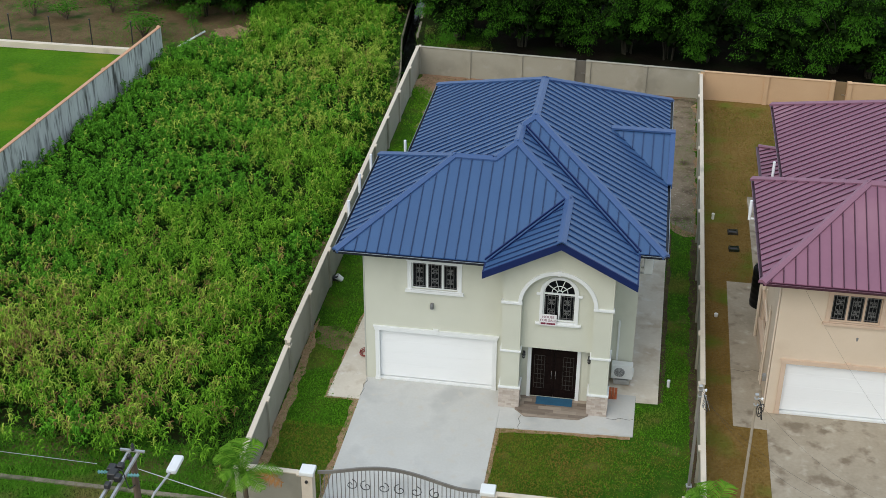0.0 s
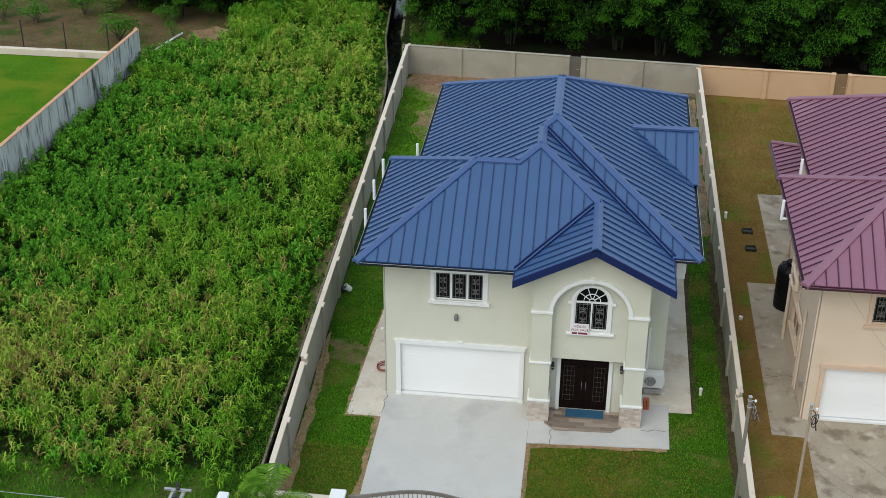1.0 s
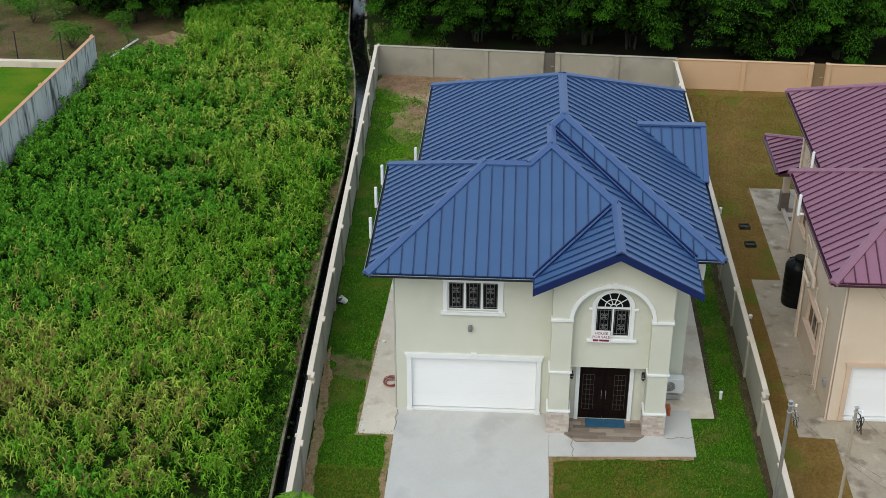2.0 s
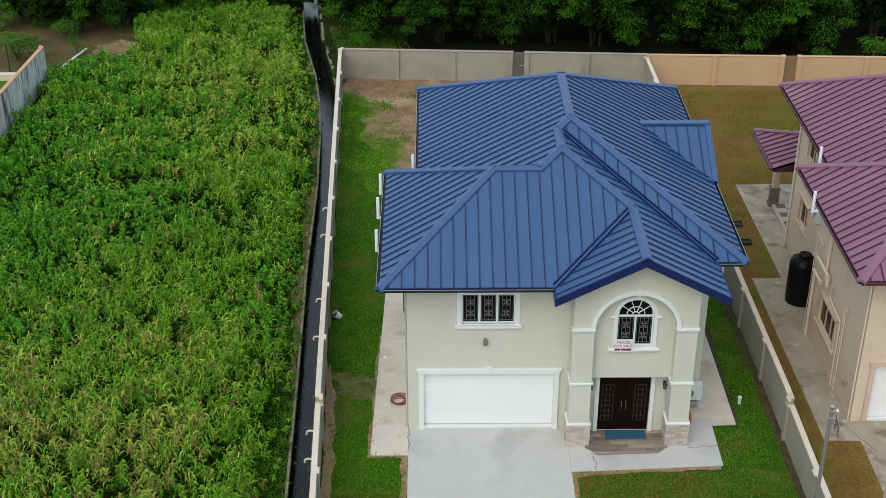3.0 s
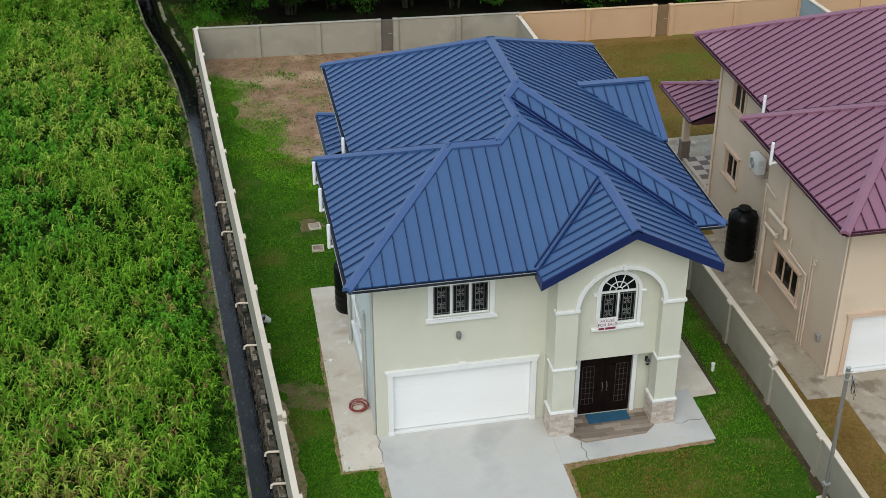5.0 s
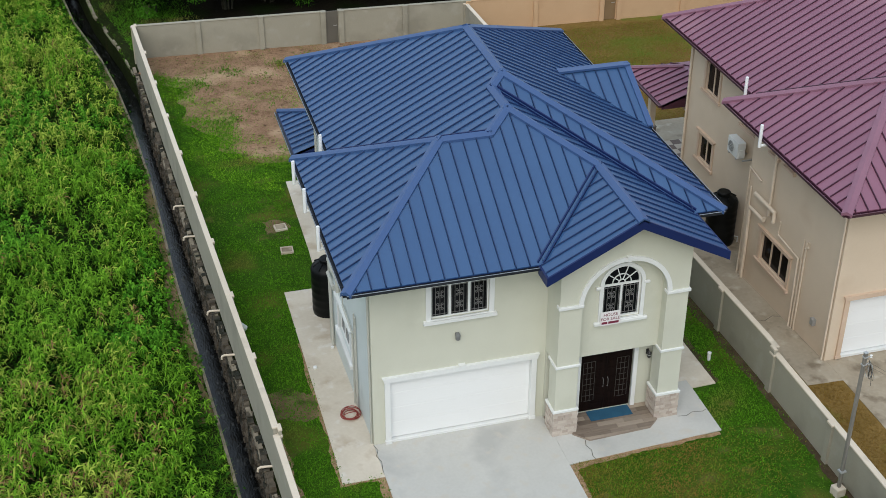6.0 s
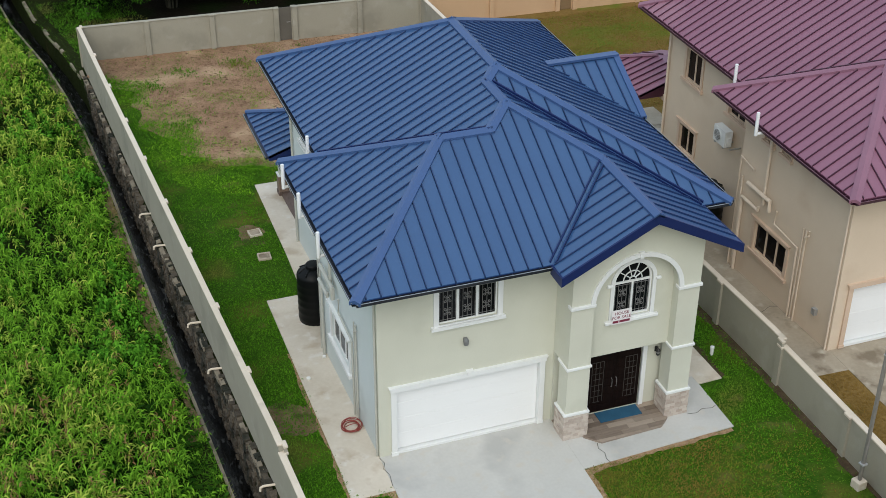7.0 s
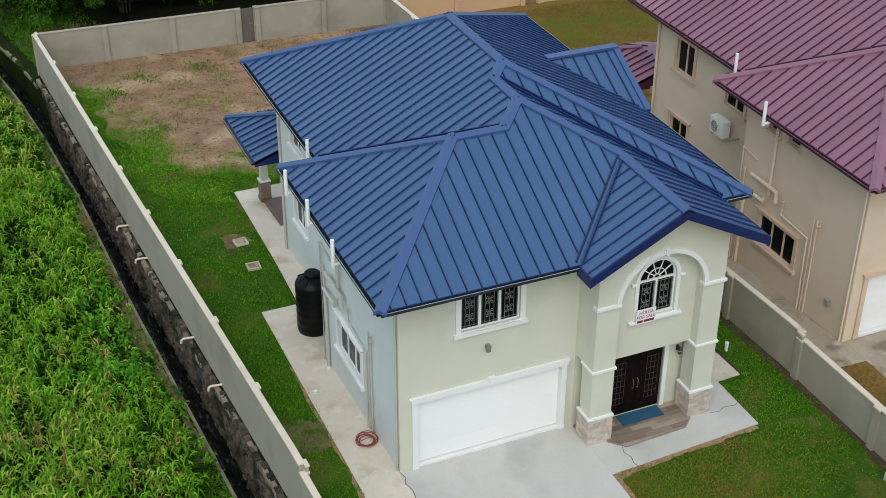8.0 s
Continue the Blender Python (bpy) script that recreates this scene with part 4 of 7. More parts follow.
    # Double entrance door.
    surround = [(6.56, 0.04), (6.70, 0.04), (6.70, 2.40), (8.50, 2.40), (8.50, 0.04), (8.64, 0.04), (8.64, 2.46), (8.70, 2.54), (6.50, 2.54), (6.56, 2.46)]
    part("door_surround", plate(bmesh.new(), surround, [], 0.1, at_depth(FRONT, (0, -0.32, 0))), TRIM, house)
    for x0, x1, hx in ((6.71, 7.595, 7.52), (7.605, 8.49, 7.68)):
        bm = bmesh.new()
        box(bm, x0, x1, -0.2, -0.14, 0.05, 2.39)
        leaf = part("entrance_door", bm, DOOR, house, "dark carved timber door leaf")
        bm = bmesh.new()
        for z0, z1, inset in ((0.12, 0.34, 0.12), (2.08, 2.27, 0.12)):
            for v in [box(bm, x0 + inset, x1 - inset, -0.222, -0.2, z0, z1)]:
                pass
        for i in range(5):
            z = 0.46 + i * 0.32
            inner_x = (x0 + 0.56, x1 - 0.1) if x0 < 7.5 else (x0 + 0.1, x1 - 0.56)
            box(bm, inner_x[0], inner_x[1], -0.222, -0.2, z, z + 0.22)
        part("raised_panel", bm, DOOR, leaf)
        gx = (x0 + 0.12, x0 + 0.52) if x0 < 7.5 else (x1 - 0.52, x1 - 0.12)
        bm = bmesh.new()
        for k in range(4):
            u = gx[0] + k * 0.4 / 3
            box(bm, u - 0.007, u + 0.007, -0.225, -0.21, 0.46, 2.0)
        for k in range(8):
            z = 0.46 + k * 0.22
            box(bm, gx[0] + (0.0 if k % 2 else 0.07), gx[1] - (0.0 if k % 2 else 0.07), -0.226, -0.212, z - 0.007, z + 0.007)
        part("grille", bm, IRON_DOOR, leaf, "iron lattice over a dark light")
        bm = bmesh.new()
        tube(bm, [(hx, -0.2, 0.95), (hx, -0.27, 0.98), (hx, -0.28, 1.12), (hx, -0.27, 1.26), (hx, -0.2, 1.29)], 0.011, 6)
        part("door_handle", bm, IRON, leaf, "dark bronze pull handle")


IRON_DOOR = mat("door_iron", (0.03, 0.027, 0.024), (0.06, 0.055, 0.048), 3, 20, 0.5, 0.0)
build_bay(house_one)


# ---- ground, paving, drain ----
DRAIN = [(-60.0, -3.5), (-14.0, -3.9), (-6.0, -4.12), (-0.7, -4.3), (4.6, -4.47), (13.4, -4.83), (21.8, -4.97), (23.0, -5.06), (27.6, -5.28), (32.0, -5.66), (36.0, -6.18), (42.0, -7.28), (46.5, -7.75), (60.0, -9.0), (120.0, -14.0)]
LOW = -1.2   # the empty lot and the drain lie below the house lots


def drain_x(y):
    for (y0, x0), (y1, x1) in zip(DRAIN, DRAIN[1:]):
        if y0 <= y <= y1:
            return x0 + (x1 - x0) * (y - y0) / (y1 - y0)
    return DRAIN[-1][1]


def fence_x(y):
    return -3.12 - 0.0375 * (y + 0.7)


def drain_right(y):
    return min(fence_x(y) - 0.25, drain_x(y) + 1.05)


def build_ground():
    """One sheet to the horizon: low on the empty lot, cut by the drain, level under the houses."""
    ys = [-3000, -300, -60] + [y * 1.0 for y in range(-40, 33, 2)] + [33.2, 33.9] + [y * 1.0 for y in range(36, 100, 2)] + [120, 300, 3000]
    bm, rows = bmesh.new(), []
    for y in ys:
        c = min(max(y, -60), 120)
        a, b, f = drain_x(c), drain_right(c), fence_x(min(c, 40))
        lot = -0.09 if y < 33.5 else -0.5
        bank = -0.72
        cols = [(-3000, LOW), (-300, LOW), (-40, LOW), (-22, LOW), (a, LOW), (a + 0.06, -2.3), (b - 0.06, -2.3), (b, bank), (f + 0.02, min(lot, -0.09)), (20, lot), (40, lot), (300, lot), (3000, lot)]
        rows.append([bm.verts.new((x, y, z)) for x, z in cols])
    for a, b in zip(rows, rows[1:]):
        for i in range(len(a) - 1):
            bm.faces.new((a[i], a[i + 1], b[i + 1], b[i]))
    return tagged(part("ground", bm, SOIL), "overgrown earth, dark green for shade between plants", "ground", kind="structure")


build_ground()


def sheet(name, outline, z, thick, material, label, category, kind="structure"):
    bm = plate(bmesh.new(), outline, [], thick, Matrix.Translation((0, 0, z)))
    return tagged(part(name, bm, material), label, category, kind=kind)


bm = bmesh.new()
ws = [(drain_x(y), y) for y in range(-20, 80, 2)]
for (xa, ya), (xb, yb) in zip(ws, ws[1:]):
    v = [bm.verts.new(p) for p in ((xa + 0.02, ya, -2.02), (drain_right(ya), ya, -2.02), (drain_right(yb), yb, -2.02), (xb + 0.02, yb, -2.02))]
    bm.faces.new(v)
bmesh.ops.remove_doubles(bm, verts=bm.verts[:], dist=0.001)
tagged(part("water", bm, WATER), "black shallow water in the drain", "water", kind="structure")


sheet("lawn", [(fence_x(-8.3) + 0.1, -8.3), (13.40, -8.3), (13.42, 32.1), (fence_x(33) + 0.1, 33.0)], -0.045, 0.04, LAWN, "mown green lawn with worn patches", "lawn")
sheet("lawn", [(13.5, -10), (60, -10), (60, 31.0), (13.45, 32.0)], -0.045, 0.04, LAWN2, "brownish tired lawn beside the peach house", "lawn")
sheet("lawn", [(-70, -12), (-25.2, -12), (-21.6, 35.4), (-70, 35.6)], LOW + 0.04, 0.04, LAWN3, "even bright lawn beyond the weathered wall", "lawn")
sheet("verge_ground", [(fence_x(-8.5) + 0.1, -60), (60, -60), (60, -8.6), (fence_x(-8.5) + 0.1, -8.6)], -0.06, 0.03, LAWN2, "worn grass along the street side", "ground")
# Paving of the sage house.
sheet("driveway", [(0.0, -8.6), (5.62, -8.6), (5.62, -2.55), (5.62, -0.3), (5.62, 0.0), (0.0, 0.0)], 0.0, 0.15, CONCRETE, "pale concrete driveway", "driveway")
sheet("pavement", [(5.626, -2.5), (10.88, -2.2), (10.9, 0.08), (10.9, 0.5), (9.7, 0.5), (9.7, -0.2), (5.626, -0.2)], -0.004, 0.12, CONCRETE, "concrete walk round the entrance", "pavement")
sheet("pavement", [(9.7, 0.506), (10.906, 0.506), (10.906, 0.085), (11.78, 0.12), (11.86, 14.6), (10.6, 14.6), (10.6, 1.9), (9.7, 1.9)], -0.004, 0.12, APRON, "stained concrete apron beside the house", "pavement")
sheet("pavement", [(-1.33, -1.55), (-0.004, -1.55), (-0.004, 0.15), (0.15, 0.15), (0.15, 9.3), (-1.09, 9.3)], -0.004, 0.12, APRON, "stained concrete apron beside the house", "pavement")
sheet("pavement", [(-0.002, 6.5), (1.2, 6.5), (3.8, 14.5), (3.8, 17.8), (0.60, 17.8), (0.40, 12.0), (0.25, 9.3)], -0.006, 0.12, APRON, "concrete strip to the rear porch", "pavement")
# Paving of the peach house.
sheet("pavement", [(14.72, -0.8), (16.0, -0.85), (16.0, 10.3), (14.68, 10.3)], -0.03, 0.1, CONCRETE_OLD, "weathered concrete apron", "pavement")
sheet("pavement", [(16.004, 6.5), (17.4, 6.5), (20, 14.6), (20, 19.2), (15.9, 19.2), (15.95, 10.3), (16.004, 10.3)], -0.034, 0.1, CONCRETE_OLD, "weathered concrete strip to the rear porch", "pavement")
sheet("driveway", [(15.98, -10), (40, -10), (40, 0.5), (16.004, 0.5), (16.004, -0.86)], -0.028, 0.1, CONCRETE_OLD, "stained concrete driveway of the peach house", "driveway")


# ---- boundary walls ----
def wall_run(name, label, a, b, bays, z, t, inner, coping, group="", pil_side=1, foot=0.0):
    """Rendered panels between pilasters under a coping, from a to b; a small gate may fill part of a bay."""
    a, b = Vector((*a, 0)), Vector((*b, 0))
    d = (b - a).normalized()
    run = (b - a).length
    a.z = foot
    th = thing(name, label, "wall", a, math.degrees(math.atan2(d.y, d.x)), group)
    step = run / bays
    for i in range(bays):
        x0, x1 = i * step, (i + 1) * step
        part("wall_panel", boxes((x0 + 0.002, x1 - 0.002, -t / 2, t / 2, -1.15, z - 0.06)), inner, th)
        part("coping", soft_box(x0 + 0.001, x1 - 0.001, -t / 2 - 0.03, t / 2 + 0.03, z - 0.06, z, 0.012, 1), coping, th)
    for i in range(bays + 1):
        x = i * step
        y0, y1 = (t / 2, t / 2 + 0.09) if pil_side > 0 else (-t / 2 - 0.09, -t / 2)
        part("pilaster", boxes((x - 0.13, x + 0.13, min(y0, y1), max(y0, y1), -0.3, z - 0.08)), inner, th)
        part("pilaster_cap", soft_box(x - 0.15, x + 0.15, -t / 2 - 0.05, t / 2 + 0.05, z - 0.05, z + 0.012, 0.012, 1) if pil_side == 0 else
             soft_box(x - 0.15, x + 0.15, min(y0, y1) - 0.02, max(y0, y1) + 0.02, z - 0.07, z + 0.012, 0.012, 1), coping, th)
    return th


wall_run("boundary_wall", "grey rendered boundary wall along the drain", (fence_x(-0.7), -0.7), (fence_x(33.1), 33.1), 9, 1.92, 0.14, WALL_IN, WALL_CAP, "boundary walls", pil_side=-1)
wall_run("boundary_wall", "lower grey rendered boundary wall near the street", (fence_x(-8.1), -8.1), (fence_x(-0.71), -0.71), 2, 1.68, 0.14, WALL_IN, WALL_CAP, "boundary walls", pil_side=-1)
wall_run("boundary_wall", "grey wall with cream coping between two lots", (13.39, -0.68), (13.40, 32.1), 9, 1.72, 0.14, WALL_IN, WALL_CAP, "boundary walls", pil_side=1)
wall_run("boundary_wall", "lower grey wall with cream coping between two lots", (13.39, -8.2), (13.39, -0.69), 2, 1.50, 0.14, WALL_IN, WALL_CAP, "boundary walls", pil_side=1)
for a, b, bays in (((13.48, 32.1), (6.52, 32.5), 2), ((5.54, 32.56), (fence_x(33.1), 33.15), 3)):
    wall_run("boundary_wall", "grey rendered back wall of the lot", a, b, bays, 1.88, 0.14, WALL_IN, WALL_IN, "boundary walls", pil_side=1)
for a, b, bays in (((45.0, 30.9), (22.22, 31.74), 6), ((21.20, 31.78), (13.5, 32.09), 2)):
    wall_run("boundary_wall", "peach rendered back wall of the neighbour", a, b, bays, 1.86, 0.14, WALL_PEACH, WALL_PEACH, "boundary walls", pil_side=1)
wall_run("boundary_wall", "weathered grey wall with terracotta coping", (-25.15, -12), (-21.5, 35.15), 6, 2.5, 0.16, PLASTER_OLD, ORANGE_CAP, "boundary walls", pil_side=1, foot=LOW)


# ---- worn ground: bare earth, dry edges ----
def ragged(points, step=0.12, amp=0.22, seed=1):
    """A closed outline through the points with an uneven edge."""
    out = []
    for a, b in zip(points, points[1:] + points[:1]):
        n = max(1, int(math.hypot(b[0] - a[0], b[1] - a[1]) / step))
        for i in range(n):
            k = i / n
            x, y = a[0] + (b[0] - a[0]) * k, a[1] + (b[1] - a[1]) * k
            p, q = Vector((x * 0.9, y * 0.9, seed)), Vector((x * 4.0, y * 4.0, seed))
            out.append((x + amp * (1.6 * noise.noise(p) + 0.7 * noise.noise(q)), y + amp * (1.6 * noise.noise(p + Vector((9, 3, 5))) + 0.7 * noise.noise(q + Vector((9, 3, 5))))))
    return out


def patch(points, material, label, z=-0.038, seed=1, amp=0.2, step=0.12):
    bm = plate(bmesh.new(), ragged(points, step, amp, seed), [], 0.02, Matrix.Translation((0, 0, z)))
    return tagged(part("ground_patch", bm, material), label, "bare ground", kind="structure")


BARE = [(-4.35, 30.9), (-3.1, 30.2), (-2.3, 29.4), (-2.2, 27.2), (-2.5, 26.0), (-1.9, 24.6), (-1.1, 23.2), (-0.6, 21.6), (0.3, 20.6), (1.4, 20.0), (3.5, 19.2), (5.0, 18.4), (11.0, 17.8), (11.9, 14.8), (13.3, 14.2), (13.25, 32.2), (5.0, 32.7), (-4.3, 33.1)]
LOOSE = [(max(x - 0.55, fence_x(y) + 0.35), y - 0.75) if 19.0 < y < 31.0 and x < 9 else (x, y + 0.5 if y > 32 else y) for x, y in BARE]
patch(LOOSE, DIRT, "bare brown earth with pale stones behind the house", seed=3, amp=0.5, step=0.4)
patch([(12.0, 15.5), (13.2, 14.6), (13.15, 32), (11.6, 31.6), (11.5, 20)], GRAVEL, "stony grey ground beside the house", seed=14, amp=0.2, z=-0.030)
patch([(-2.9, 2.2), (-1.9, 1.9), (-1.3, 2.0), (-1.3, 3.0), (-1.9, 3.5), (-2.9, 3.6)], BANK, "trodden brown patch of lawn", seed=4, z=-0.034, amp=0.32)
patch([(11.80, 0.2), (12.0, 0.2), (12.06, 14.4), (11.86, 14.4)], DARK_SOIL, "dark soil edge along the apron", seed=15, amp=0.06, z=-0.026)
edge = [(fence_x(y) + 0.1, y) for y in range(-8, 5, 2)]
patch([*edge, *[(x + (0.36 if y < 3 else 0.05), y) for x, y in edge[::-1]]], MULCH, "dry edge at the foot of the wall", seed=5, amp=0.1, z=-0.030)
patch([(13.42, -8), (13.42, 14), (12.95, 14), (12.98, -2), (13.15, -8)], DARK_SOIL, "dark soil edge at the foot of the wall", seed=6, amp=0.1, z=-0.030)
patch([(-0.2, -8.2), (0.02, -8.2), (0.02, -1.5), (-1.25, -1.42), (-1.12, 6.0), (-1.25, 6.0), (-1.46, -1.68), (-0.24, -1.75)], MULCH, "dry edge of the driveway", seed=7, amp=0.09, z=-0.026)
patch([(5.6, -8.2), (5.78, -8.2), (5.78, -2.72), (10.8, -2.34), (10.8, -2.2), (5.6, -2.5)], MULCH, "dry edge of the driveway", seed=8, amp=0.07, z=-0.026)
patch([(-0.9, 13.4), (-0.2, 13.2), (0.2, 13.8), (-0.1, 14.6), (-0.8, 14.5)], BANK, "worn patch round an inspection cover", seed=9, amp=0.25, z=-0.041)
patch([(-20.0, 40.0), (-18.0, 40.0), (-17.5, 41.9), (-19.4, 42.4)], DIRT, "bare mound of pale earth", seed=10, amp=0.5, z=LOW + 0.05)
patch([(-50, 35.9), (-21.3, 35.9), (-18.4, 36.4), (-16.0, 40), (-15.5, 50), (-50, 50)], DRY_EARTH, "dry earth under far shrubs", seed=11, amp=0.5, z=LOW + 0.03, step=0.8)
patch([(-0.9, 34.8), (13, 34.2), (46, 33.6), (46, 64), (-4.5, 64), (-3.6, 47), (-1.6, 41)], FLOOR_SHADE, "earth under the bamboo, darkened for its shade", seed=12, amp=0.4, z=-0.47, step=0.8)

patch([(-24.5, -6.6), (-4.2, -6.4), (-4.2, -4.6), (-24.5, -4.2)], DRY_EARTH, "trodden bare strip along the weeds", seed=20, amp=0.5, z=LOW + 0.02, step=0.5)

bank = [(drain_x(y) - 0.05, y) for y in range(4, 40, 2)]
patch([*bank, *[(x - 0.2 - 0.13 * (i * 7 % 4), y) for i, (x, y) in enumerate(bank[::-1])]], BANK, "bare brown earth along the edge of the drain", seed=21, amp=0.10, z=LOW + 0.02, step=0.25)

# Cracks in the paving.
for points in ([(-0.02, -0.02), (0.06, -0.3), (-0.05, -0.55), (0.05, -0.85), (-0.02, -1.35)], [(6.5, -1.55), (6.42, -1.8), (6.52, -2.05), (6.45, -2.3), (6.5, -2.5)],
               [(9.8, -1.2), (10.1, -1.25), (10.35, -1.12), (10.7, -1.18), (10.86, -1.1)], [(14.72, 3.1), (15.2, 3.0), (15.6, 3.2), (16.0, 3.05)]):
    bm, w = bmesh.new(), 0.008
    for a, b in zip(points, points[1:]):
        d = Vector((b[0] - a[0], b[1] - a[1])).normalized()
        q = Vector((-d.y, d.x)) * w
        bm.faces.new([bm.verts.new((p[0] + s * q.x, p[1] + s * q.y, 0.004 if p[0] < 14 else -0.024)) for p, s in ((a, 1), (a, -1), (b, -1), (b, 1))])
    tagged(part("crack", bm, RUBBLE), "thin dark crack in the concrete", "crack", kind="structure")

# Stone lining of the drain.
rnd = random.Random(11)
bm = bmesh.new()
for row in range(11):
    y = -16 + rnd.uniform(0, 0.2)
    while y < 29 + row * 0.3:
        ln, h = rnd.uniform(0.13, 0.34), rnd.uniform(0.12, 0.20)
        z = -2.12 + row * 0.165 + rnd.uniform(-0.03, 0.03)
        foot, head = drain_right(y + ln / 2) - 0.10, fence_x(y + ln / 2) - 0.30
        x = foot + max(head - foot, 0.04) * (row / 10) ** 1.4 + rnd.uniform(-0.045, 0.045)
        if rnd.random() < 0.93:
            before = len(bm.verts)
            box(bm, x, x + 0.2, y + 0.01, y + ln - 0.01, z, z + h)
            bm.verts.ensure_lookup_table()
            for v in bm.verts[before:]:
                v.co += Vector((rnd.uniform(-0.03, 0.03), rnd.uniform(-0.03, 0.03), rnd.uniform(-0.025, 0.025)))
        y += ln
tagged(part("stone_lining", bm, DRAIN_STONE), "dark rubble lining of the drain", "stones", kind="stuff")
# Broken mortar along the top of the lining.
bm = bmesh.new()
y = -16.0
while y < 62:
    ln = rnd.uniform(0.25, 0.8)
    x = (fence_x(y + ln / 2) - 0.26 if y < 32 else drain_right(y + ln / 2) + 0.05) + rnd.uniform(-0.03, 0.02)
    if rnd.random() < 0.6:
        z = (-0.36 if y < 32 else -0.74) + rnd.uniform(-0.04, 0.03)
        dx = fence_x(y + ln) - fence_x(y) if y < 32 else drain_right(y + ln) - drain_right(y)
        q = [bm.verts.new(p) for p in ((x - 0.04, y, z - 0.1), (x + 0.13, y, z - 0.1), (x + 0.13 + dx, y + ln - 0.02, z - 0.1), (x - 0.04 + dx, y + ln - 0.02, z - 0.1),
                                       (x - 0.03, y, z + 0.05), (x + 0.12, y, z + 0.07), (x + 0.12 + dx, y + ln - 0.02, z + 0.07), (x - 0.03 + dx, y + ln - 0.02, z + 0.04))]
        for f in ((4, 5, 6, 7), (0, 4, 7, 3), (1, 2, 6, 5), (0, 1, 5, 4), (2, 3, 7, 6)):
            bm.faces.new([q[k] for k in f])
    y += ln
tagged(part("mortar_edge", bm, KERB_OLD), "broken pale mortar along the top of the drain lining", "kerb", kind="stuff")
bm = bmesh.new()
for ya, yb in zip(range(-20, 78, 2), range(-18, 80, 2)):
    xa, xb = drain_x(ya), drain_x(yb)
    v = [bm.verts.new(p) for p in ((xa - 0.05, ya, LOW - 0.2), (xa + 0.05, ya, LOW - 0.2), (xb + 0.05, yb, LOW - 0.2), (xb - 0.05, yb, LOW - 0.2),
                                   (xa - 0.05, ya, LOW + 0.04), (xa + 0.05, ya, LOW + 0.05), (xb + 0.05, yb, LOW + 0.05), (xb - 0.05, yb, LOW + 0.05))]
    for q in ((4, 5, 6, 7), (0, 4, 7, 3), (1, 2, 6, 5)):
        bm.faces.new([v[i] for i in q])
bmesh.ops.remove_doubles(bm, verts=bm.verts[:], dist=0.001)
tagged(part("kerb", bm, KERB_OLD), "weathered concrete edge of the drain", "kerb", kind="structure")


# ---- porch floor, mat, sign, lamps ----
rnd = random.Random(3)
porch_floor = thing("porch_floor", "wood-look plank tiles on the porch step", "tiled floor", (0, 0, 0))
part("step", plate(bmesh.new(), [(6.2, -0.24), (6.2, -1.2), (6.62, -1.62), (8.72, -1.52), (9.1, -1.18), (9.1, -0.24)], [], 0.1, Matrix.Translation((0, 0, 0.04))), PLANK, porch_floor)
part("step", boxes((5.6, 6.198, -0.46, -0.02, -0.06, 0.04)), PLANK, porch_floor)
row, y = 0, -0.26
while y > -1.6:
    x = 6.22 + (row % 3) * -0.3
    while x < 9.08:
        a, b = max(x, 6.22), min(x + 0.9, 9.08)
        poly = [(a, y - 0.2), (b, y - 0.2), (b, y), (a, y)]
        for (px, py), (qx, qy) in (((6.2, -1.2), (6.62, -1.62)), ((8.72, -1.52), (9.1, -1.18)), ((6.62, -1.62), (8.72, -1.52))):
            nx, ny = -(qy - py), qx - px
            out = []
            for p, q in zip(poly, poly[1:] + poly[:1]):
                dp, dq = (p[0] - px) * nx + (p[1] - py) * ny - 0.01, (q[0] - px) * nx + (q[1] - py) * ny - 0.01
                if dp >= 0:
                    out.append(p)
                if (dp >= 0) != (dq >= 0):
                    k = dp / (dp - dq)
                    out.append((p[0] + k * (q[0] - p[0]), p[1] + k * (q[1] - p[1])))
            poly = out
            if len(poly) < 3:
                break
        if len(poly) > 2 and area(poly) > 0.01:
            cx, cy = sum(p[0] for p in poly) / len(poly), sum(p[1] for p in poly) / len(poly)
            poly = [(cx + (p[0] - cx) * 0.992, cy + (p[1] - cy) * 0.97) for p in poly]
            part("plank_tile", plate(bmesh.new(), poly, [], 0.012, Matrix.Translation((0, 0, 0.053))), PLANK, porch_floor)
        x += 0.9
    y -= 0.203
    row += 1
bm = soft_box(6.98, 8.42, -0.78, -0.27, 0.055, 0.075, 0.006, 1)
tagged(part("doormat", bm, MAT_BLUE), "blue doormat lying before the entrance door", "doormat")

sign = thing("sale_sign", "white sale placard with red lettering on the arched window", "sign", (7.32, -0.875, 3.83))
part("board", boxes((-0.32, 0.32, 0, 0.012, 0, 0.50)), SIGN, sign)
for text, z in (("HOUSE", 0.335), ("FOR SALE", 0.185)):
    cu = bpy.data.curves.new("lettering", "FONT")
    cu.body, cu.size, cu.align_x, cu.extrude = text, 0.145, "CENTER", 0.002
    cu.materials.append(SIGN_RED)
    ob = new("lettering", cu)
    ob.parent = sign
    ob.matrix_basis = pose(0, -0.004, z, 90, 0, 0)
part("bar", boxes((-0.28, -0.09, -0.005, 0, 0.05, 0.13)), SIGN_RED, sign)
part("bar", boxes((-0.06, 0.28, -0.005, 0, 0.05, 0.13)), SIGN_RED, sign)


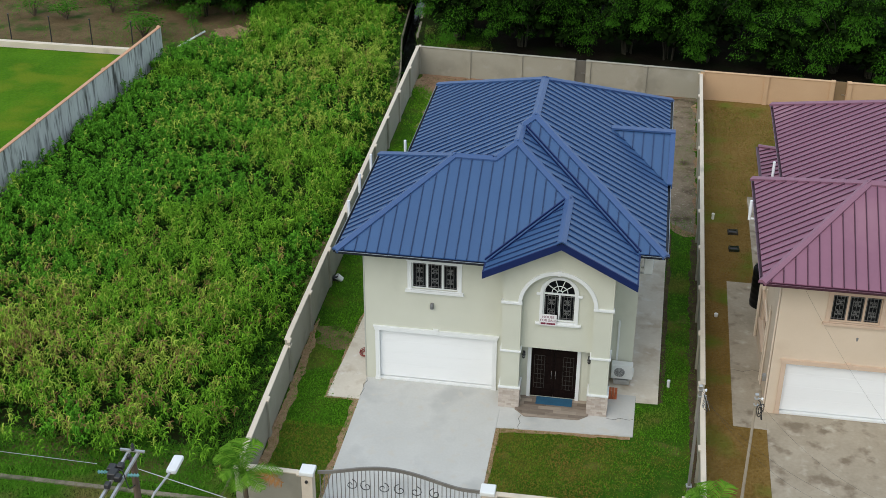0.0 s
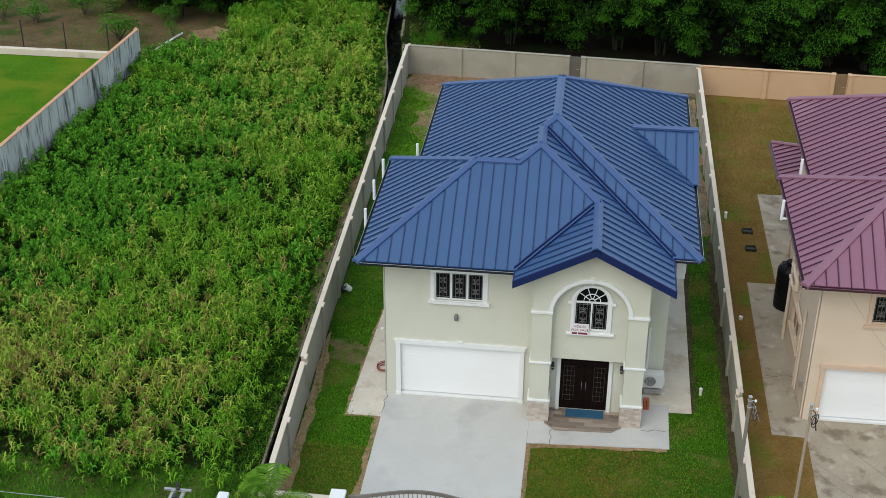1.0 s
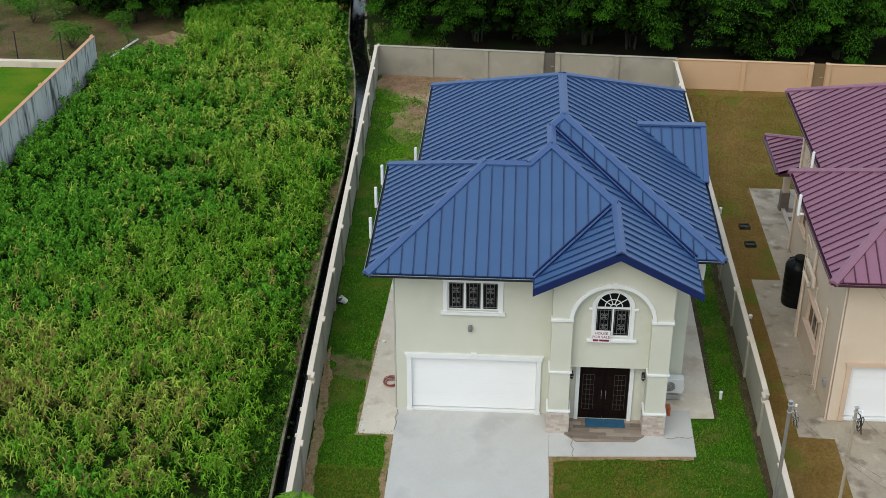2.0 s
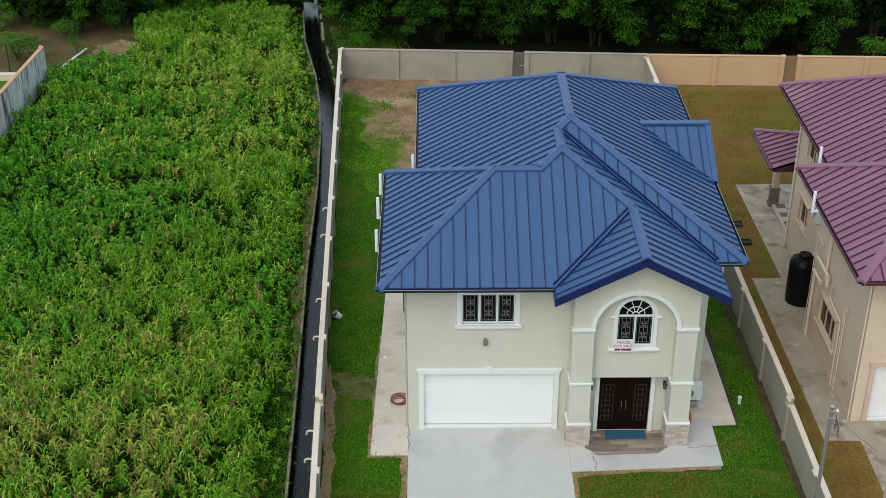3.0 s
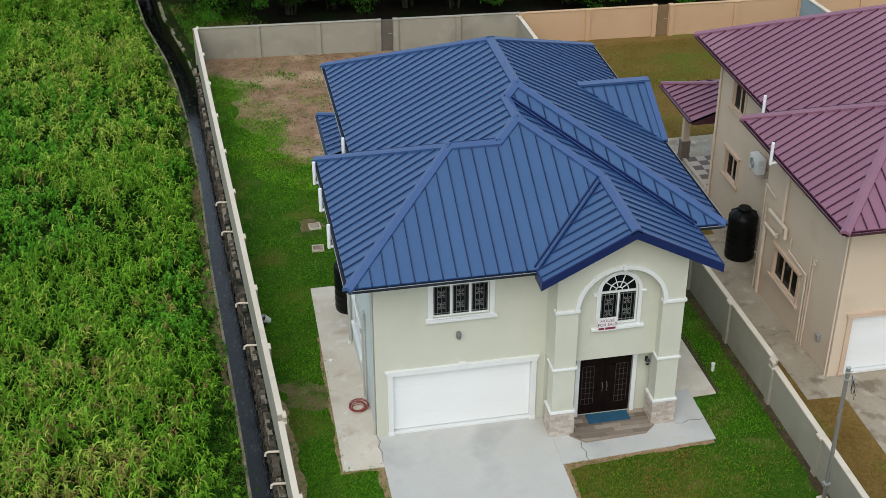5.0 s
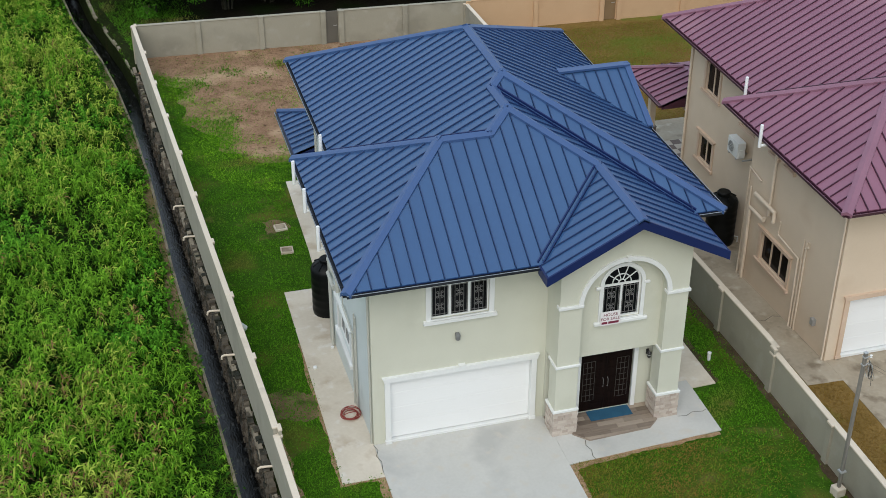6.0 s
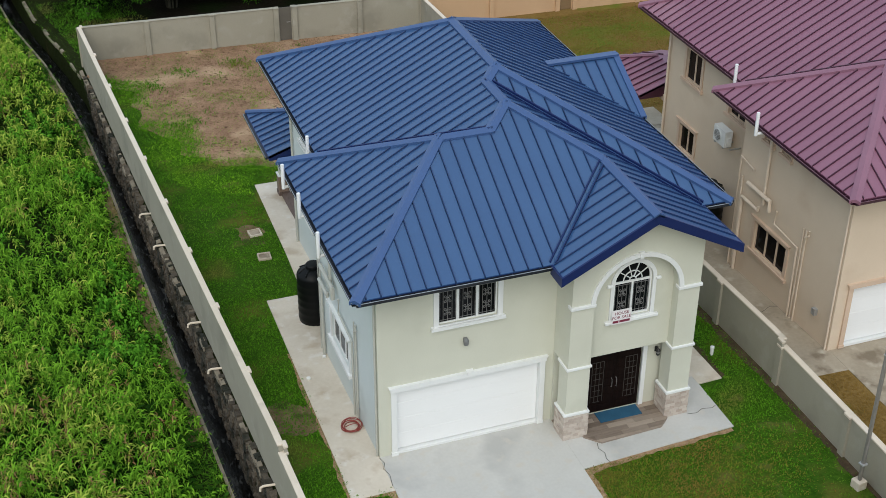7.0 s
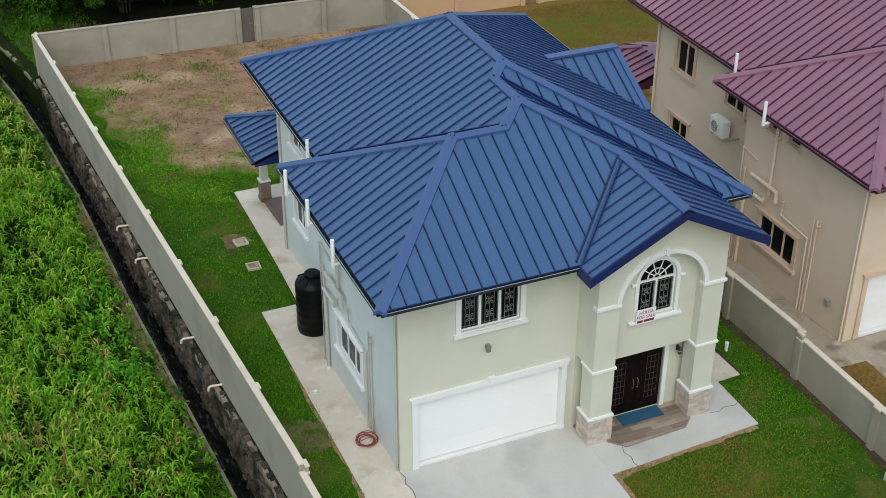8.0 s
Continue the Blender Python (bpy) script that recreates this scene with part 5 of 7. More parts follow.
def wall_lamp(at, turn=0):
    lamp = thing("wall_lamp", "small dark lantern on the stucco wall", "wall lamp", at, turn, group="wall lamps")
    part("plate", soft_box(-0.05, 0.05, -0.03, 0, -0.1, 0.1, 0.01, 1), IRON_DARK, lamp)
    part("arm", tube(bmesh.new(), [(0, -0.02, 0.05), (0, -0.12, 0.12), (0, -0.16, 0.08)], 0.012, 6), IRON_DARK, lamp)
    part("lantern", lathe(bmesh.new(), [(0.03, -0.16), (0.06, -0.12), (0.07, 0.02), (0.075, 0.03), (0.03, 0.09), (0.01, 0.11)], 8, 0, -0.16), IRON_DARK, lamp)
    part("lamp_glass", lathe(bmesh.new(), [(0.055, -0.10), (0.072, -0.01)], 8, 0, -0.16), STEEL, lamp)
    return lamp


wall_lamp((6.40, -0.25, 2.08))
wall_lamp((8.97, -0.25, 2.1))
for x, y in ((2.69, 0.0), (18.95, 0.5)):
    lamp = thing("flood_lamp", "grey floodlight fixed over the garage door", "floodlight", (x, y, 3.75), group="floodlights")
    part("bracket", soft_box(-0.06, 0.06, -0.05, 0, -0.06, 0.08, 0.01, 1), FAN_GREY, lamp)
    part("head", lathe(bmesh.new(), [(0.03, -0.14), (0.075, -0.12), (0.085, 0.02), (0.05, 0.1), (0.02, 0.12)], 12, 0, -0.11), FAN_GREY, lamp)


# ---- tanks, air conditioners, hose and small things ----
def water_tank(at):
    tank = thing("water_tank", "black ribbed plastic water tank beside the house wall", "water tank", at, group="water tanks")
    tank.scale = (1.07, 1.07, 1.07)
    prof = [(0.54, 0.0)]
    for i in range(6):
        z = 0.1 + i * 0.27
        prof += [(0.553, z), (0.56, z + 0.03), (0.56, z + 0.10), (0.553, z + 0.13)]
    prof += [(0.56, 1.72), (0.52, 1.82), (0.36, 1.95), (0.24, 2.0)]
    part("body", lathe(bmesh.new(), prof, 32), TANK, tank, smooth=True)
    part("lid", lathe(bmesh.new(), [(0.25, 2.0), (0.25, 2.1), (0.22, 2.13), (0.05, 2.14)], 20), TANK, tank, smooth=True)
    for k in range(8):
        a = k * math.pi / 4
        bm = tube(bmesh.new(), [(0.27 * math.cos(a), 0.27 * math.sin(a), 2.0), (0.5 * math.cos(a), 0.5 * math.sin(a), 1.86)], 0.03, 6)
        part("rib", bm, TANK, tank)
    part("outlet_pipe", tube(bmesh.new(), [(0.5, -0.2, 0.25), (0.62, -0.3, 0.25), (0.62, -0.3, 0.02)], 0.025, 6), PVC, tank)


water_tank((0.27, 7.72, -0.004))
water_tank((16.22, 8.5, -0.03))


def air_conditioner(at, turn, label):
    ac = thing("air_conditioner", label, "air conditioner", at, turn, group="outdoor units")
    part("case", soft_box(-0.43, 0.43, -0.17, 0.17, 0.06, 0.72, 0.025), AC_WHITE, ac)
    part("fan_guard", lathe(bmesh.new(), [(0.27, 0), (0.27, 0.02), (0.24, 0.025)], 24), AC_WHITE, ac).matrix_basis = pose(-0.1, -0.165, 0.39, 90, 0, 0)
    part("fan", lathe(bmesh.new(), [(0.22, 0), (0.22, 0.028), (0.06, 0.03)], 24), FAN_GREY, ac).matrix_basis = pose(-0.1, -0.168, 0.39, 90, 0, 0)
    bm = bmesh.new()
    for k in range(1, 5):
        r = 0.05 * k
        tube(bm, [(-0.1 + r * math.cos(a), -0.2, 0.39 + r * math.sin(a)) for a in (2 * math.pi * i / 20 for i in range(21))], 0.004, 4)
    part("fan_wire", bm, AC_WHITE, ac)
    for x in (-0.3, 0.3):
        part("foot", boxes((x - 0.04, x + 0.04, -0.16, 0.16, 0, 0.06)), STEEL, ac)
    part("side_cover", soft_box(0.43, 0.47, -0.1, 0.12, 0.15, 0.45, 0.01, 1), AC_WHITE, ac)


air_conditioner((10.27, 1.38, 0.2), 0, "white outdoor unit of an air conditioner on a low stand")
part("stand", boxes((9.95, 10.6, 1.22, 1.55, -0.01, 0.2)), STEEL, house_one)
part("line_cover", soft_box(9.98, 10.06, 1.63, 1.698, 0.85, 2.75, 0.01, 1), TRIM, house_one, "slim white cover over the coolant lines")
air_conditioner((16.66, 9.45, 3.25), -90, "white outdoor unit bracketed to the peach wall")
for y in (8.35, 8.9):
    part("wall_bracket", boxes((0.61, 1.08, y, y + 0.05, 3.36, 3.41)), STEEL, house_two)
air_conditioner((10.95, 2.25, 4.85), 90, "white outdoor unit bracketed under the eave")
for y in (2.0, 2.45):
    part("wall_bracket", boxes((10.65, 11.1, y, y + 0.05, 4.80, 4.85)), STEEL, house_one)

hose = thing("garden_hose", "coiled red garden hose lying on the concrete", "hose", (-0.38, 1.6, 0))
for k in range(6):
    rnd = random.Random(k)
    r, ox, oy, z = 0.24 + 0.035 * (k % 3), rnd.uniform(-0.05, 0.05), rnd.uniform(-0.05, 0.05), 0.02 + 0.022 * k
    pts = [(ox + r * math.cos(a), oy + r * 1.05 * math.sin(a), z + 0.012 * math.sin(3 * a + k)) for a in (2 * math.pi * i / 26 for i in range(27))]
    part("loop", tube(bmesh.new(), pts, 0.014, 6), RED, hose)
part("hose_end", tube(bmesh.new(), [(0.25, 0.1, 0.05), (0.1, 0.02, 0.13), (-0.08, 0.0, 0.13), (-0.2, -0.04, 0.12)], 0.014, 6), RED, hose)
part("tap", tube(bmesh.new(), [(0.33, 0.2, 0.0), (0.33, 0.2, 0.55), (0.27, 0.2, 0.55)], 0.016, 6), STEEL, hose)

for i, (x, y, a) in enumerate(((-0.35, 14.0, 4), (-0.43, 12.2, -3))):
    cover = thing("manhole_cover", "small square concrete inspection cover in the grass", "manhole cover", (x, y, -0.02), a, group="inspection covers")
    part("rim", plate(bmesh.new(), rect(-0.25, 0.25, -0.24, 0.24), [rect(-0.20, 0.20, -0.19, 0.19)], 0.10, Matrix.Translation((0, 0, 0.075))), APRON, cover)
    part("lid", soft_box(-0.195, 0.195, -0.185, 0.185, -0.01, 0.062, 0.03, 2), CONCRETE_OLD, cover)
for x, y, h, r in ((12.17, 1.38, 0.3, 0.06), (14.1, 16.4, 0.3, 0.07), (14.15, 7.15, 0.12, 0.08), (-0.95, 4.4, 0.08, 0.06), (-0.12, 5.4, 0.07, 0.05)):
    post = thing("cleanout_pipe", "short white capped drain pipe standing up", "drain pipe", (x, y, -0.04), group="drain pipes")
    part("pipe", lathe(bmesh.new(), [(r, 0), (r, h)], 14), PVC, post, smooth=True)
    part("cap", lathe(bmesh.new(), [(r + 0.01, h - 0.05), (r + 0.01, h + 0.03), (r * 0.6, h + 0.045)], 14), PVC, post, smooth=True)
bucket = thing("bucket", "white plastic bucket lying tipped by the wall", "bucket", (-3.0, 7.3, 0.05), 0)
part("body", lathe(bmesh.new(), [(0.12, 0), (0.15, 0.30), (0.165, 0.31), (0.14, 0.31), (0.11, 0.02)], 18), PVC, bucket, smooth=True).matrix_basis = pose(0.12, 0, 0.0, 48, 0, -70)
part("dark_rag", soft_box(-0.32, 0.02, -0.12, 0.2, -0.08, 0.14, 0.05), IRON_DARK, bucket)
for x, y in ((15.06, 15.05), (15.08, 13.35)):
    cover = thing("manhole_cover", "dark raised inspection cover in the brown lawn", "manhole cover", (x, y, -0.04), 3, group="inspection covers")
    part("rim", plate(bmesh.new(), rect(-0.25, 0.25, -0.2, 0.2), [rect(-0.19, 0.19, -0.145, 0.145)], 0.16, Matrix.Translation((0, 0, 0.14))), RUBBLE, cover)
    part("lid", soft_box(-0.185, 0.185, -0.14, 0.14, 0.0, 0.09, 0.01, 1), IRON_DARK, cover)
for i in range(3):
    for j in range(2):
        tagged(part("clay_block", soft_box(9.82 + i * 0.115, 9.92 + i * 0.115, 0.12, 0.42, j * 0.19 - 0.004, j * 0.19 + 0.18, 0.008, 1), BRICK), "orange clay building block in a small stack", "clay block", "stacked blocks")
for y in (17.2, 14.6, 9.05, 6.2, 0.1, -1.5):
    x = fence_x(y) - 0.07
    hook = tube(bmesh.new(), [(x + 0.05, y, -0.22), (x - 0.36, y, -0.18), (x - 0.44, y, -0.22), (x - 0.46, y, -0.34)], 0.04, 8)
    tagged(part("weep_pipe", hook, WALL_CAP, smooth=True), "pale drain pipe bent out of the wall over the drain", "drain pipe", "weep pipes")


# ---- gates, street wall, poles ----
def back_gate(x, y, w, material, wall_material):
    gate = thing("back_gate", "narrow closed steel gate in the back wall", "gate", (x, y, 0), -1.5, group="back gates")
    part("leaf", boxes((-w / 2, w / 2, -0.16, -0.11, 0.0, 1.86)), material, gate)
    for s in (-1, 1):
        part("post", soft_box(s * (w / 2 + 0.1) - 0.13, s * (w / 2 + 0.1) + 0.13, -0.2, 0.0, -0.05, 1.9, 0.012, 1), wall_material, gate)
    part("bolt", boxes((w * 0.1, w * 0.38, -0.185, -0.16, 1.0, 1.03)), STEEL, gate)


back_gate(6.03, 32.62, 0.72, GATE_GREY, WALL_IN)
back_gate(21.71, 31.86, 0.75, GATE_TAN, WALL_PEACH)

wall_run("boundary_wall", "low street wall with a white coping", (fence_x(-8.2), -8.25), (-0.55, -8.3), 1, 1.58, 0.16, WALL_IN, WALL_CAP, "boundary walls", pil_side=-1)
wall_run("boundary_wall", "low street wall with a white coping", (6.25, -8.3), (13.4, -8.25), 2, 1.58, 0.16, WALL_IN, WALL_CAP, "boundary walls", pil_side=-1)
for x in (-0.32, 6.05):
    post = thing("gate_post", "rendered gate post with a white cap and a lamp", "gate post", (x, -8.3, 0), group="gate posts")
    part("shaft", soft_box(-0.2, 0.2, -0.2, 0.2, -0.05, 1.6, 0.01, 1), WALL_CAP, post)
    part("cap", soft_box(-0.26, 0.26, -0.26, 0.26, 1.6, 1.76, 0.03), TRIM, post)
    part("lamp", lathe(bmesh.new(), [(0.03, 0), (0.06, 0.05), (0.05, 0.1)], 10, 0, -0.26), IRON_DARK, post).location = (0, 0, 1.3)
gate = thing("driveway_gate", "arched bronze metal gate with pickets and scrolls", "gate", (0, -8.2, 0))


def gate_top(u):
    return 1.62 + 0.5 * math.sin(math.pi * min(1, max(0, u / 5.2))) ** 1.5 - 0.10 * u / 5.6


n = 28
top = [(5.75 * i / n, gate_top(5.75 * i / n)) for i in range(n + 1)]
part("top_rail", plate(bmesh.new(), top + [(u, v - 0.13) for u, v in top[::-1]], [], 0.06, FRONT), GATE, gate)
for k in range(38):
    u = 0.08 + k * 0.15
    part("picket", boxes((u - 0.012, u + 0.012, 0.015, 0.04, 0.3, gate_top(u) - 0.1)), GATE, gate)
part("bottom_sheet", boxes((0, 5.75, 0.0, 0.05, 0.06, 0.3)), GATE, gate)
for cx, s in ((1.2, 1), (1.75, -1), (2.35, 1), (2.95, -1), (3.5, 1), (4.2, -1)):
    pts = [(cx + s * (0.03 + 0.028 * a) * math.cos(a), -0.01, 1.18 + (0.03 + 0.028 * a) * math.sin(a)) for a in (i * 0.45 for i in range(18))]
    part("scroll", tube(bmesh.new(), pts, 0.016, 5), IRON_DARK, gate)


def service_pole(at, h, square, label):
    pole = thing("service_pole", label, "pole", at, 8, group="service poles")
    r = 0.05
    if square:
        shaft = soft_box(-r, r, -r, r, -0.05, h, 0.012, 1)
    else:
        shaft = tube(bmesh.new(), [(0, 0, -0.05), (0, 0, h)], [0.06, 0.045], 12)
    shaft = part("shaft", shaft, POLE if square else POLE_TAN, pole)
    part("cap", soft_box(-r - 0.01, r + 0.01, -r - 0.01, r + 0.01, h - 0.005, h + 0.03, 0.01, 1), STEEL, pole)
    part("base_block", soft_box(-0.17, 0.17, -0.17, 0.17, -0.05, 0.28, 0.03), APRON, pole, "pale concrete footing")
    part("flange", soft_box(-0.1, 0.1, -0.1, 0.1, 0.86, 0.92, 0.01, 1), STEEL, shaft)
    for z in (h - 0.42, h - 0.16):
        clamp = part("clamp", soft_box(-r - 0.016, r + 0.016, -r - 0.016, r + 0.016, z, z + 0.045, 0.006, 1), STEEL, pole)
        part("bolt", tube(bmesh.new(), [(r, 0, z + 0.022), (r + 0.11, -0.03, z + 0.022)], 0.012, 6), STEEL, clamp)
        part("insulator", lathe(bmesh.new(), [(0.015, -0.05), (0.04, -0.03), (0.02, 0.0), (0.04, 0.03), (0.015, 0.05)], 10, r + 0.13, -0.035), PVC, clamp).location = (0, 0, z + 0.022)
    rnd = random.Random(int(h * 100))
    for k in range(4 if square else 2):
        c, rr = (0.17 + rnd.uniform(-0.04, 0.05), -0.06 + rnd.uniform(-0.05, 0.05), h - 0.52 - rnd.uniform(0, 0.22)), rnd.uniform(0.10, 0.20)
        lean, n = rnd.uniform(0.2, 1.3), 15
        pts = [(0.06, -0.02, h - 0.2), (0.14, -0.04, h - 0.26)]
        for q in range(n):
            a = 1.7 - q * 6.6 / (n - 1)
            wob = rr * (1 + 0.15 * math.sin(3 * a + k))
            pts.append((c[0] + wob * 0.75 * math.cos(a) * math.cos(lean), c[1] + wob * 0.75 * math.cos(a) * math.sin(lean), c[2] + wob * 1.25 * math.sin(a)))
        pts.append((c[0] + rnd.uniform(-0.05, 0.15), c[1] - 0.06, c[2] - rr - rnd.uniform(0.1, 0.3)))
        part("cable_loop", tube(bmesh.new(), pts, 0.008 if square else 0.017, 6), STEEL if square and k % 2 else IRON_DARK, pole)
    return pole


service_pole((12.94, -5.86, -0.04), 5.2, True, "square grey steel service pole with tangled wire loops")
service_pole((14.71, -6.77, -0.04), 5.7, False, "slim tan service pole with a thick black cable loop")
for a, b, sag in (((13.02, -5.9, 4.9), (16.0, -12.5, 6.2), 0.5), ((13.02, -5.9, 4.75), (17.6, -12.5, 6.0), 0.6), ((14.8, -6.8, 5.4), (17.8, -12.5, 6.4), 0.4), ((16.6, 0.30, 6.0), (19.6, -12.5, 6.6), 0.45)):
    pts = [(a[0] + (b[0] - a[0]) * k / 14, a[1] + (b[1] - a[1]) * k / 14, a[2] + (b[2] - a[2]) * k / 14 - sag * 4 * (k / 14) * (1 - k / 14)) for k in range(15)]
    tagged(part("service_wire", tube(bmesh.new(), pts, 0.003, 5), IRON_DARK), "thin black wire slung towards the street", "wire", "wires")

pole = thing("utility_pole", "tall street pole with two steel cross-arms", "utility pole", (-1.75, -18.9, -0.09))
part("shaft", tube(bmesh.new(), [(0, 0, 0), (0, 0, 10.35)], [0.14, 0.085], 12), BARK, pole)
for x in (-0.16, 0.09):
    part("cross_arm", boxes((x, x + 0.065, -2.3, 0.12, 10.45, 10.53)), STEEL, pole)
part("cross_bar", boxes((-0.33, 0.31, 0.04, 0.10, 10.54, 10.59)), STEEL, pole)
part("peak_insulator", lathe(bmesh.new(), [(0.05, 0), (0.06, 0.05), (0.03, 0.08), (0.055, 0.12), (0.02, 0.2)], 10, 0.0, 0.07), IRON_DARK, pole).location = (0, 0, 10.59)
for x, y, s in ((-0.22, -0.75, 0.10), (-0.05, -0.62, 0.08), (-0.12, -0.95, 0.11), (0.05, -1.05, 0.08), (0.0, -0.2, 0.05), (-0.1, -1.35, 0.07)):
    part("fuse_box", soft_box(x - s, x + s, y - s * 1.2, y + s * 1.2, 10.52, 10.60 + s, 0.02, 1), IRON_DARK, pole)
part("hanging_cable", tube(bmesh.new(), [(-0.1, -0.7, 10.6), (0.12, -0.9, 10.7), (0.26, -1.0, 10.3), (0.1, -0.6, 9.9), (0.02, -0.1, 9.6)], 0.018, 6), IRON_DARK, pole)
for x in (-0.4, 0.36):
    ins = part("insulator", lathe(bmesh.new(), [(0.02, -0.16), (0.055, -0.13), (0.025, -0.09), (0.055, -0.05), (0.025, -0.01), (0.055, 0.03), (0.025, 0.07), (0.055, 0.11), (0.02, 0.15)], 12), GLAZE, pole)
    ins.matrix_basis = pose(x, -0.85, 10.56, 0, 84, 0)
for x1, y1 in ((-60.0, -15.0), (60.0, -34.0)):
    x0, y0 = (-2.3, -19.74) if x1 < 0 else (-1.24, -19.76)
    pts = [(x0 + (x1 - x0) * k / 16, y0 + (y1 - y0) * k / 16, 10.7 - 1.6 * 4 * (k / 16) * (1 - k / 16) * 0.5) for k in range(17)]
    tagged(part("power_line", tube(bmesh.new(), pts, 0.008, 5), STEEL), "power line strung from the street pole", "wire", "wires")
lamp = thing("street_lamp", "pale street lamp head on a curved arm", "street lamp", (-1.1, -18.6, -0.09))
part("shaft", tube(bmesh.new(), [(-0.55, -1.5, 0), (-0.55, -1.5, 7.5), (-0.5, -1.2, 8.6), (-0.2, -0.3, 9.3), (0.0, 0.45, 9.45)], 0.032, 8), STEEL, lamp)
part("head", soft_box(-0.13, 0.15, 0.4, 1.08, 9.38, 9.52, 0.05), PVC, lamp, smooth=True)


# ---- plants ----
def ribbons(name, base, azim, length, width, lift_h, droop, material, label, category, twist=0.0):
    """Many arching blades in one mesh, made with arrays."""
    n = len(base)
    s = np.array([0.0, 0.38, 0.72, 1.0])
    out = np.array([0.0, 0.30, 0.68, 1.0])
    d = np.stack([np.cos(azim), np.sin(azim), 0 * azim], 1)
    side = np.stack([-np.sin(azim), np.cos(azim), 0 * azim], 1)
    centre = base[:, None, :] + d[:, None, :] * (out[None, :, None] * (length * (0.42 + 0.45 * droop))[:, None, None])
    rise = np.stack([0 * length, 0.44 * length, (0.62 - 0.24 * droop) * length, (0.62 - 0.85 * droop) * length], 1) * lift_h[:, None]
    centre[:, :, 2] += rise
    half = width[:, None] * np.array([0.6, 1.0, 0.75, 0.06])[None, :]
    tilt = np.array([0, 0, 1.0])[None, None, :] * (twist * half)[:, :, None]
    a, b = centre + side[:, None, :] * half[:, :, None] + tilt, centre - side[:, None, :] * half[:, :, None] - tilt
    verts = np.concatenate([np.stack([a[:, :3], b[:, :3]], 2).reshape(n, 6, 3), centre[:, 3:, :]], 1).reshape(-1, 3)
    faces = (np.arange(n)[:, None] * 7 + np.array([0, 1, 3, 2, 2, 3, 5, 4, 4, 5, 6])[None, :]).reshape(-1)
    me = bpy.data.meshes.new(name)
    me.vertices.add(len(verts))
    me.vertices.foreach_set("co", verts.astype(np.float32).ravel())
    me.loops.add(len(faces))
    me.loops.foreach_set("vertex_index", faces.astype(np.int32))
    me.polygons.add(n * 3)
    me.polygons.foreach_set("loop_start", (np.arange(n)[:, None] * 11 + np.array([0, 4, 8])[None, :]).astype(np.int32).ravel())
    me.update(calc_edges=True)
    me.materials.append(material)
    return tagged(new(name, me), label, category, kind="stuff")


def field_noise(x, y, s, seed=0.0):
    """Smooth uneven patches between 0 and 1: random values on a grid, blended, in two sizes."""
    grid = np.random.default_rng(int(seed * 10) + 77).uniform(0, 1, (64, 64))
    total = 0.0
    for k, weight in ((1.0, 0.65), (2.3, 0.35)):
        u, v = (x * 0.92 + y * 0.39) * s * k / 3.1 + 500, (y * 0.92 - x * 0.39) * s * k / 3.1 + 500
        i, j = np.floor(u).astype(int), np.floor(v).astype(int)
        fu, fv = u - i, v - j
        fu, fv = fu * fu * (3 - 2 * fu), fv * fv * (3 - 2 * fv)
        at = lambda a, b: grid[a % 64, b % 64]
        total = total + weight * ((at(i, j) * (1 - fu) + at(i + 1, j) * fu) * (1 - fv) + (at(i, j + 1) * (1 - fu) + at(i + 1, j + 1) * fu) * fv)
    return np.clip(0.5 + (total - 0.5) * 1.35, 0, 1)




def drain_line(y):
    return np.interp(y, [p[0] for p in DRAIN], [p[1] for p in DRAIN])


def stands(count, seed):
    """Feet and heights of single plants, gathered in tussocks with gaps between them."""
    g = np.random.default_rng(seed)
    y = g.uniform(-6.0, 55, count)
    x = -24.8 + g.uniform(0, 1, count) * (drain_line(y) - 0.15 + 24.8)
    wall = -25.15 + (y + 12) * 0.0774
    ok = (x > wall + 0.25) | (y > 35.2)
    ok &= ~((y < -4.4 + 0.9 * np.sin(x * 0.8)) & (g.uniform(0, 1, count) < 0.8)) & ~((x < np.minimum(-21.4 + (y - 34.6) * 0.42, -17.4) + 0.8 * (np.abs(y - 41.2) < 1.6)) & (y > 35.2))
    ok &= ((x + 18.6) / 1.5) ** 2 + ((y - 40.0) / 2.6) ** 2 > 1
    x, y = x[ok], y[ok]
    near = np.clip((drain_line(y) - x - 0.10 - 0.85 * np.clip(field_noise(x, y, 1.1, 6.0) - 0.25, 0, 1)) / 0.8, 0.0, 1)
    tuft = field_noise(x, y, 3.6, 1.0)
    keep = g.uniform(0, 1, len(x)) < np.clip((0.22 + 0.78 * near) * (0.12 + 1.5 * tuft), 0, 1)
    x, y, near, tuft = x[keep], y[keep], near[keep], tuft[keep]
    tall = (0.35 + 0.5 * field_noise(x, y, 1.0, 2.0) + 0.75 * tuft) * (0.3 + 0.7 * near) * g.uniform(0.65, 1.2, len(x))
    return x, y, tall, g


def leaves_of(x, y, tall, g, count, low, high, length, width, droop):
    """Arching leaves round each stem between two heights."""
    k = len(x) * count
    h = np.repeat(tall, count)
    a = np.repeat(g.uniform(0, 2 * np.pi, len(x)), count) + np.tile(np.arange(count) * 2.4, len(x)) + g.normal(0, 0.35, k)
    base = np.stack([np.repeat(x, count) + g.normal(0, 0.045, k), np.repeat(y, count) + g.normal(0, 0.045, k), LOW + h * g.uniform(low, high, k)], 1)
    return base, a, g.uniform(*length, k) * (0.55 + 0.45 * h), g.uniform(*width, k), g.uniform(0.55, 1.0, k), g.uniform(*droop, k)


x, y, tall, g = stands(21000, 5)
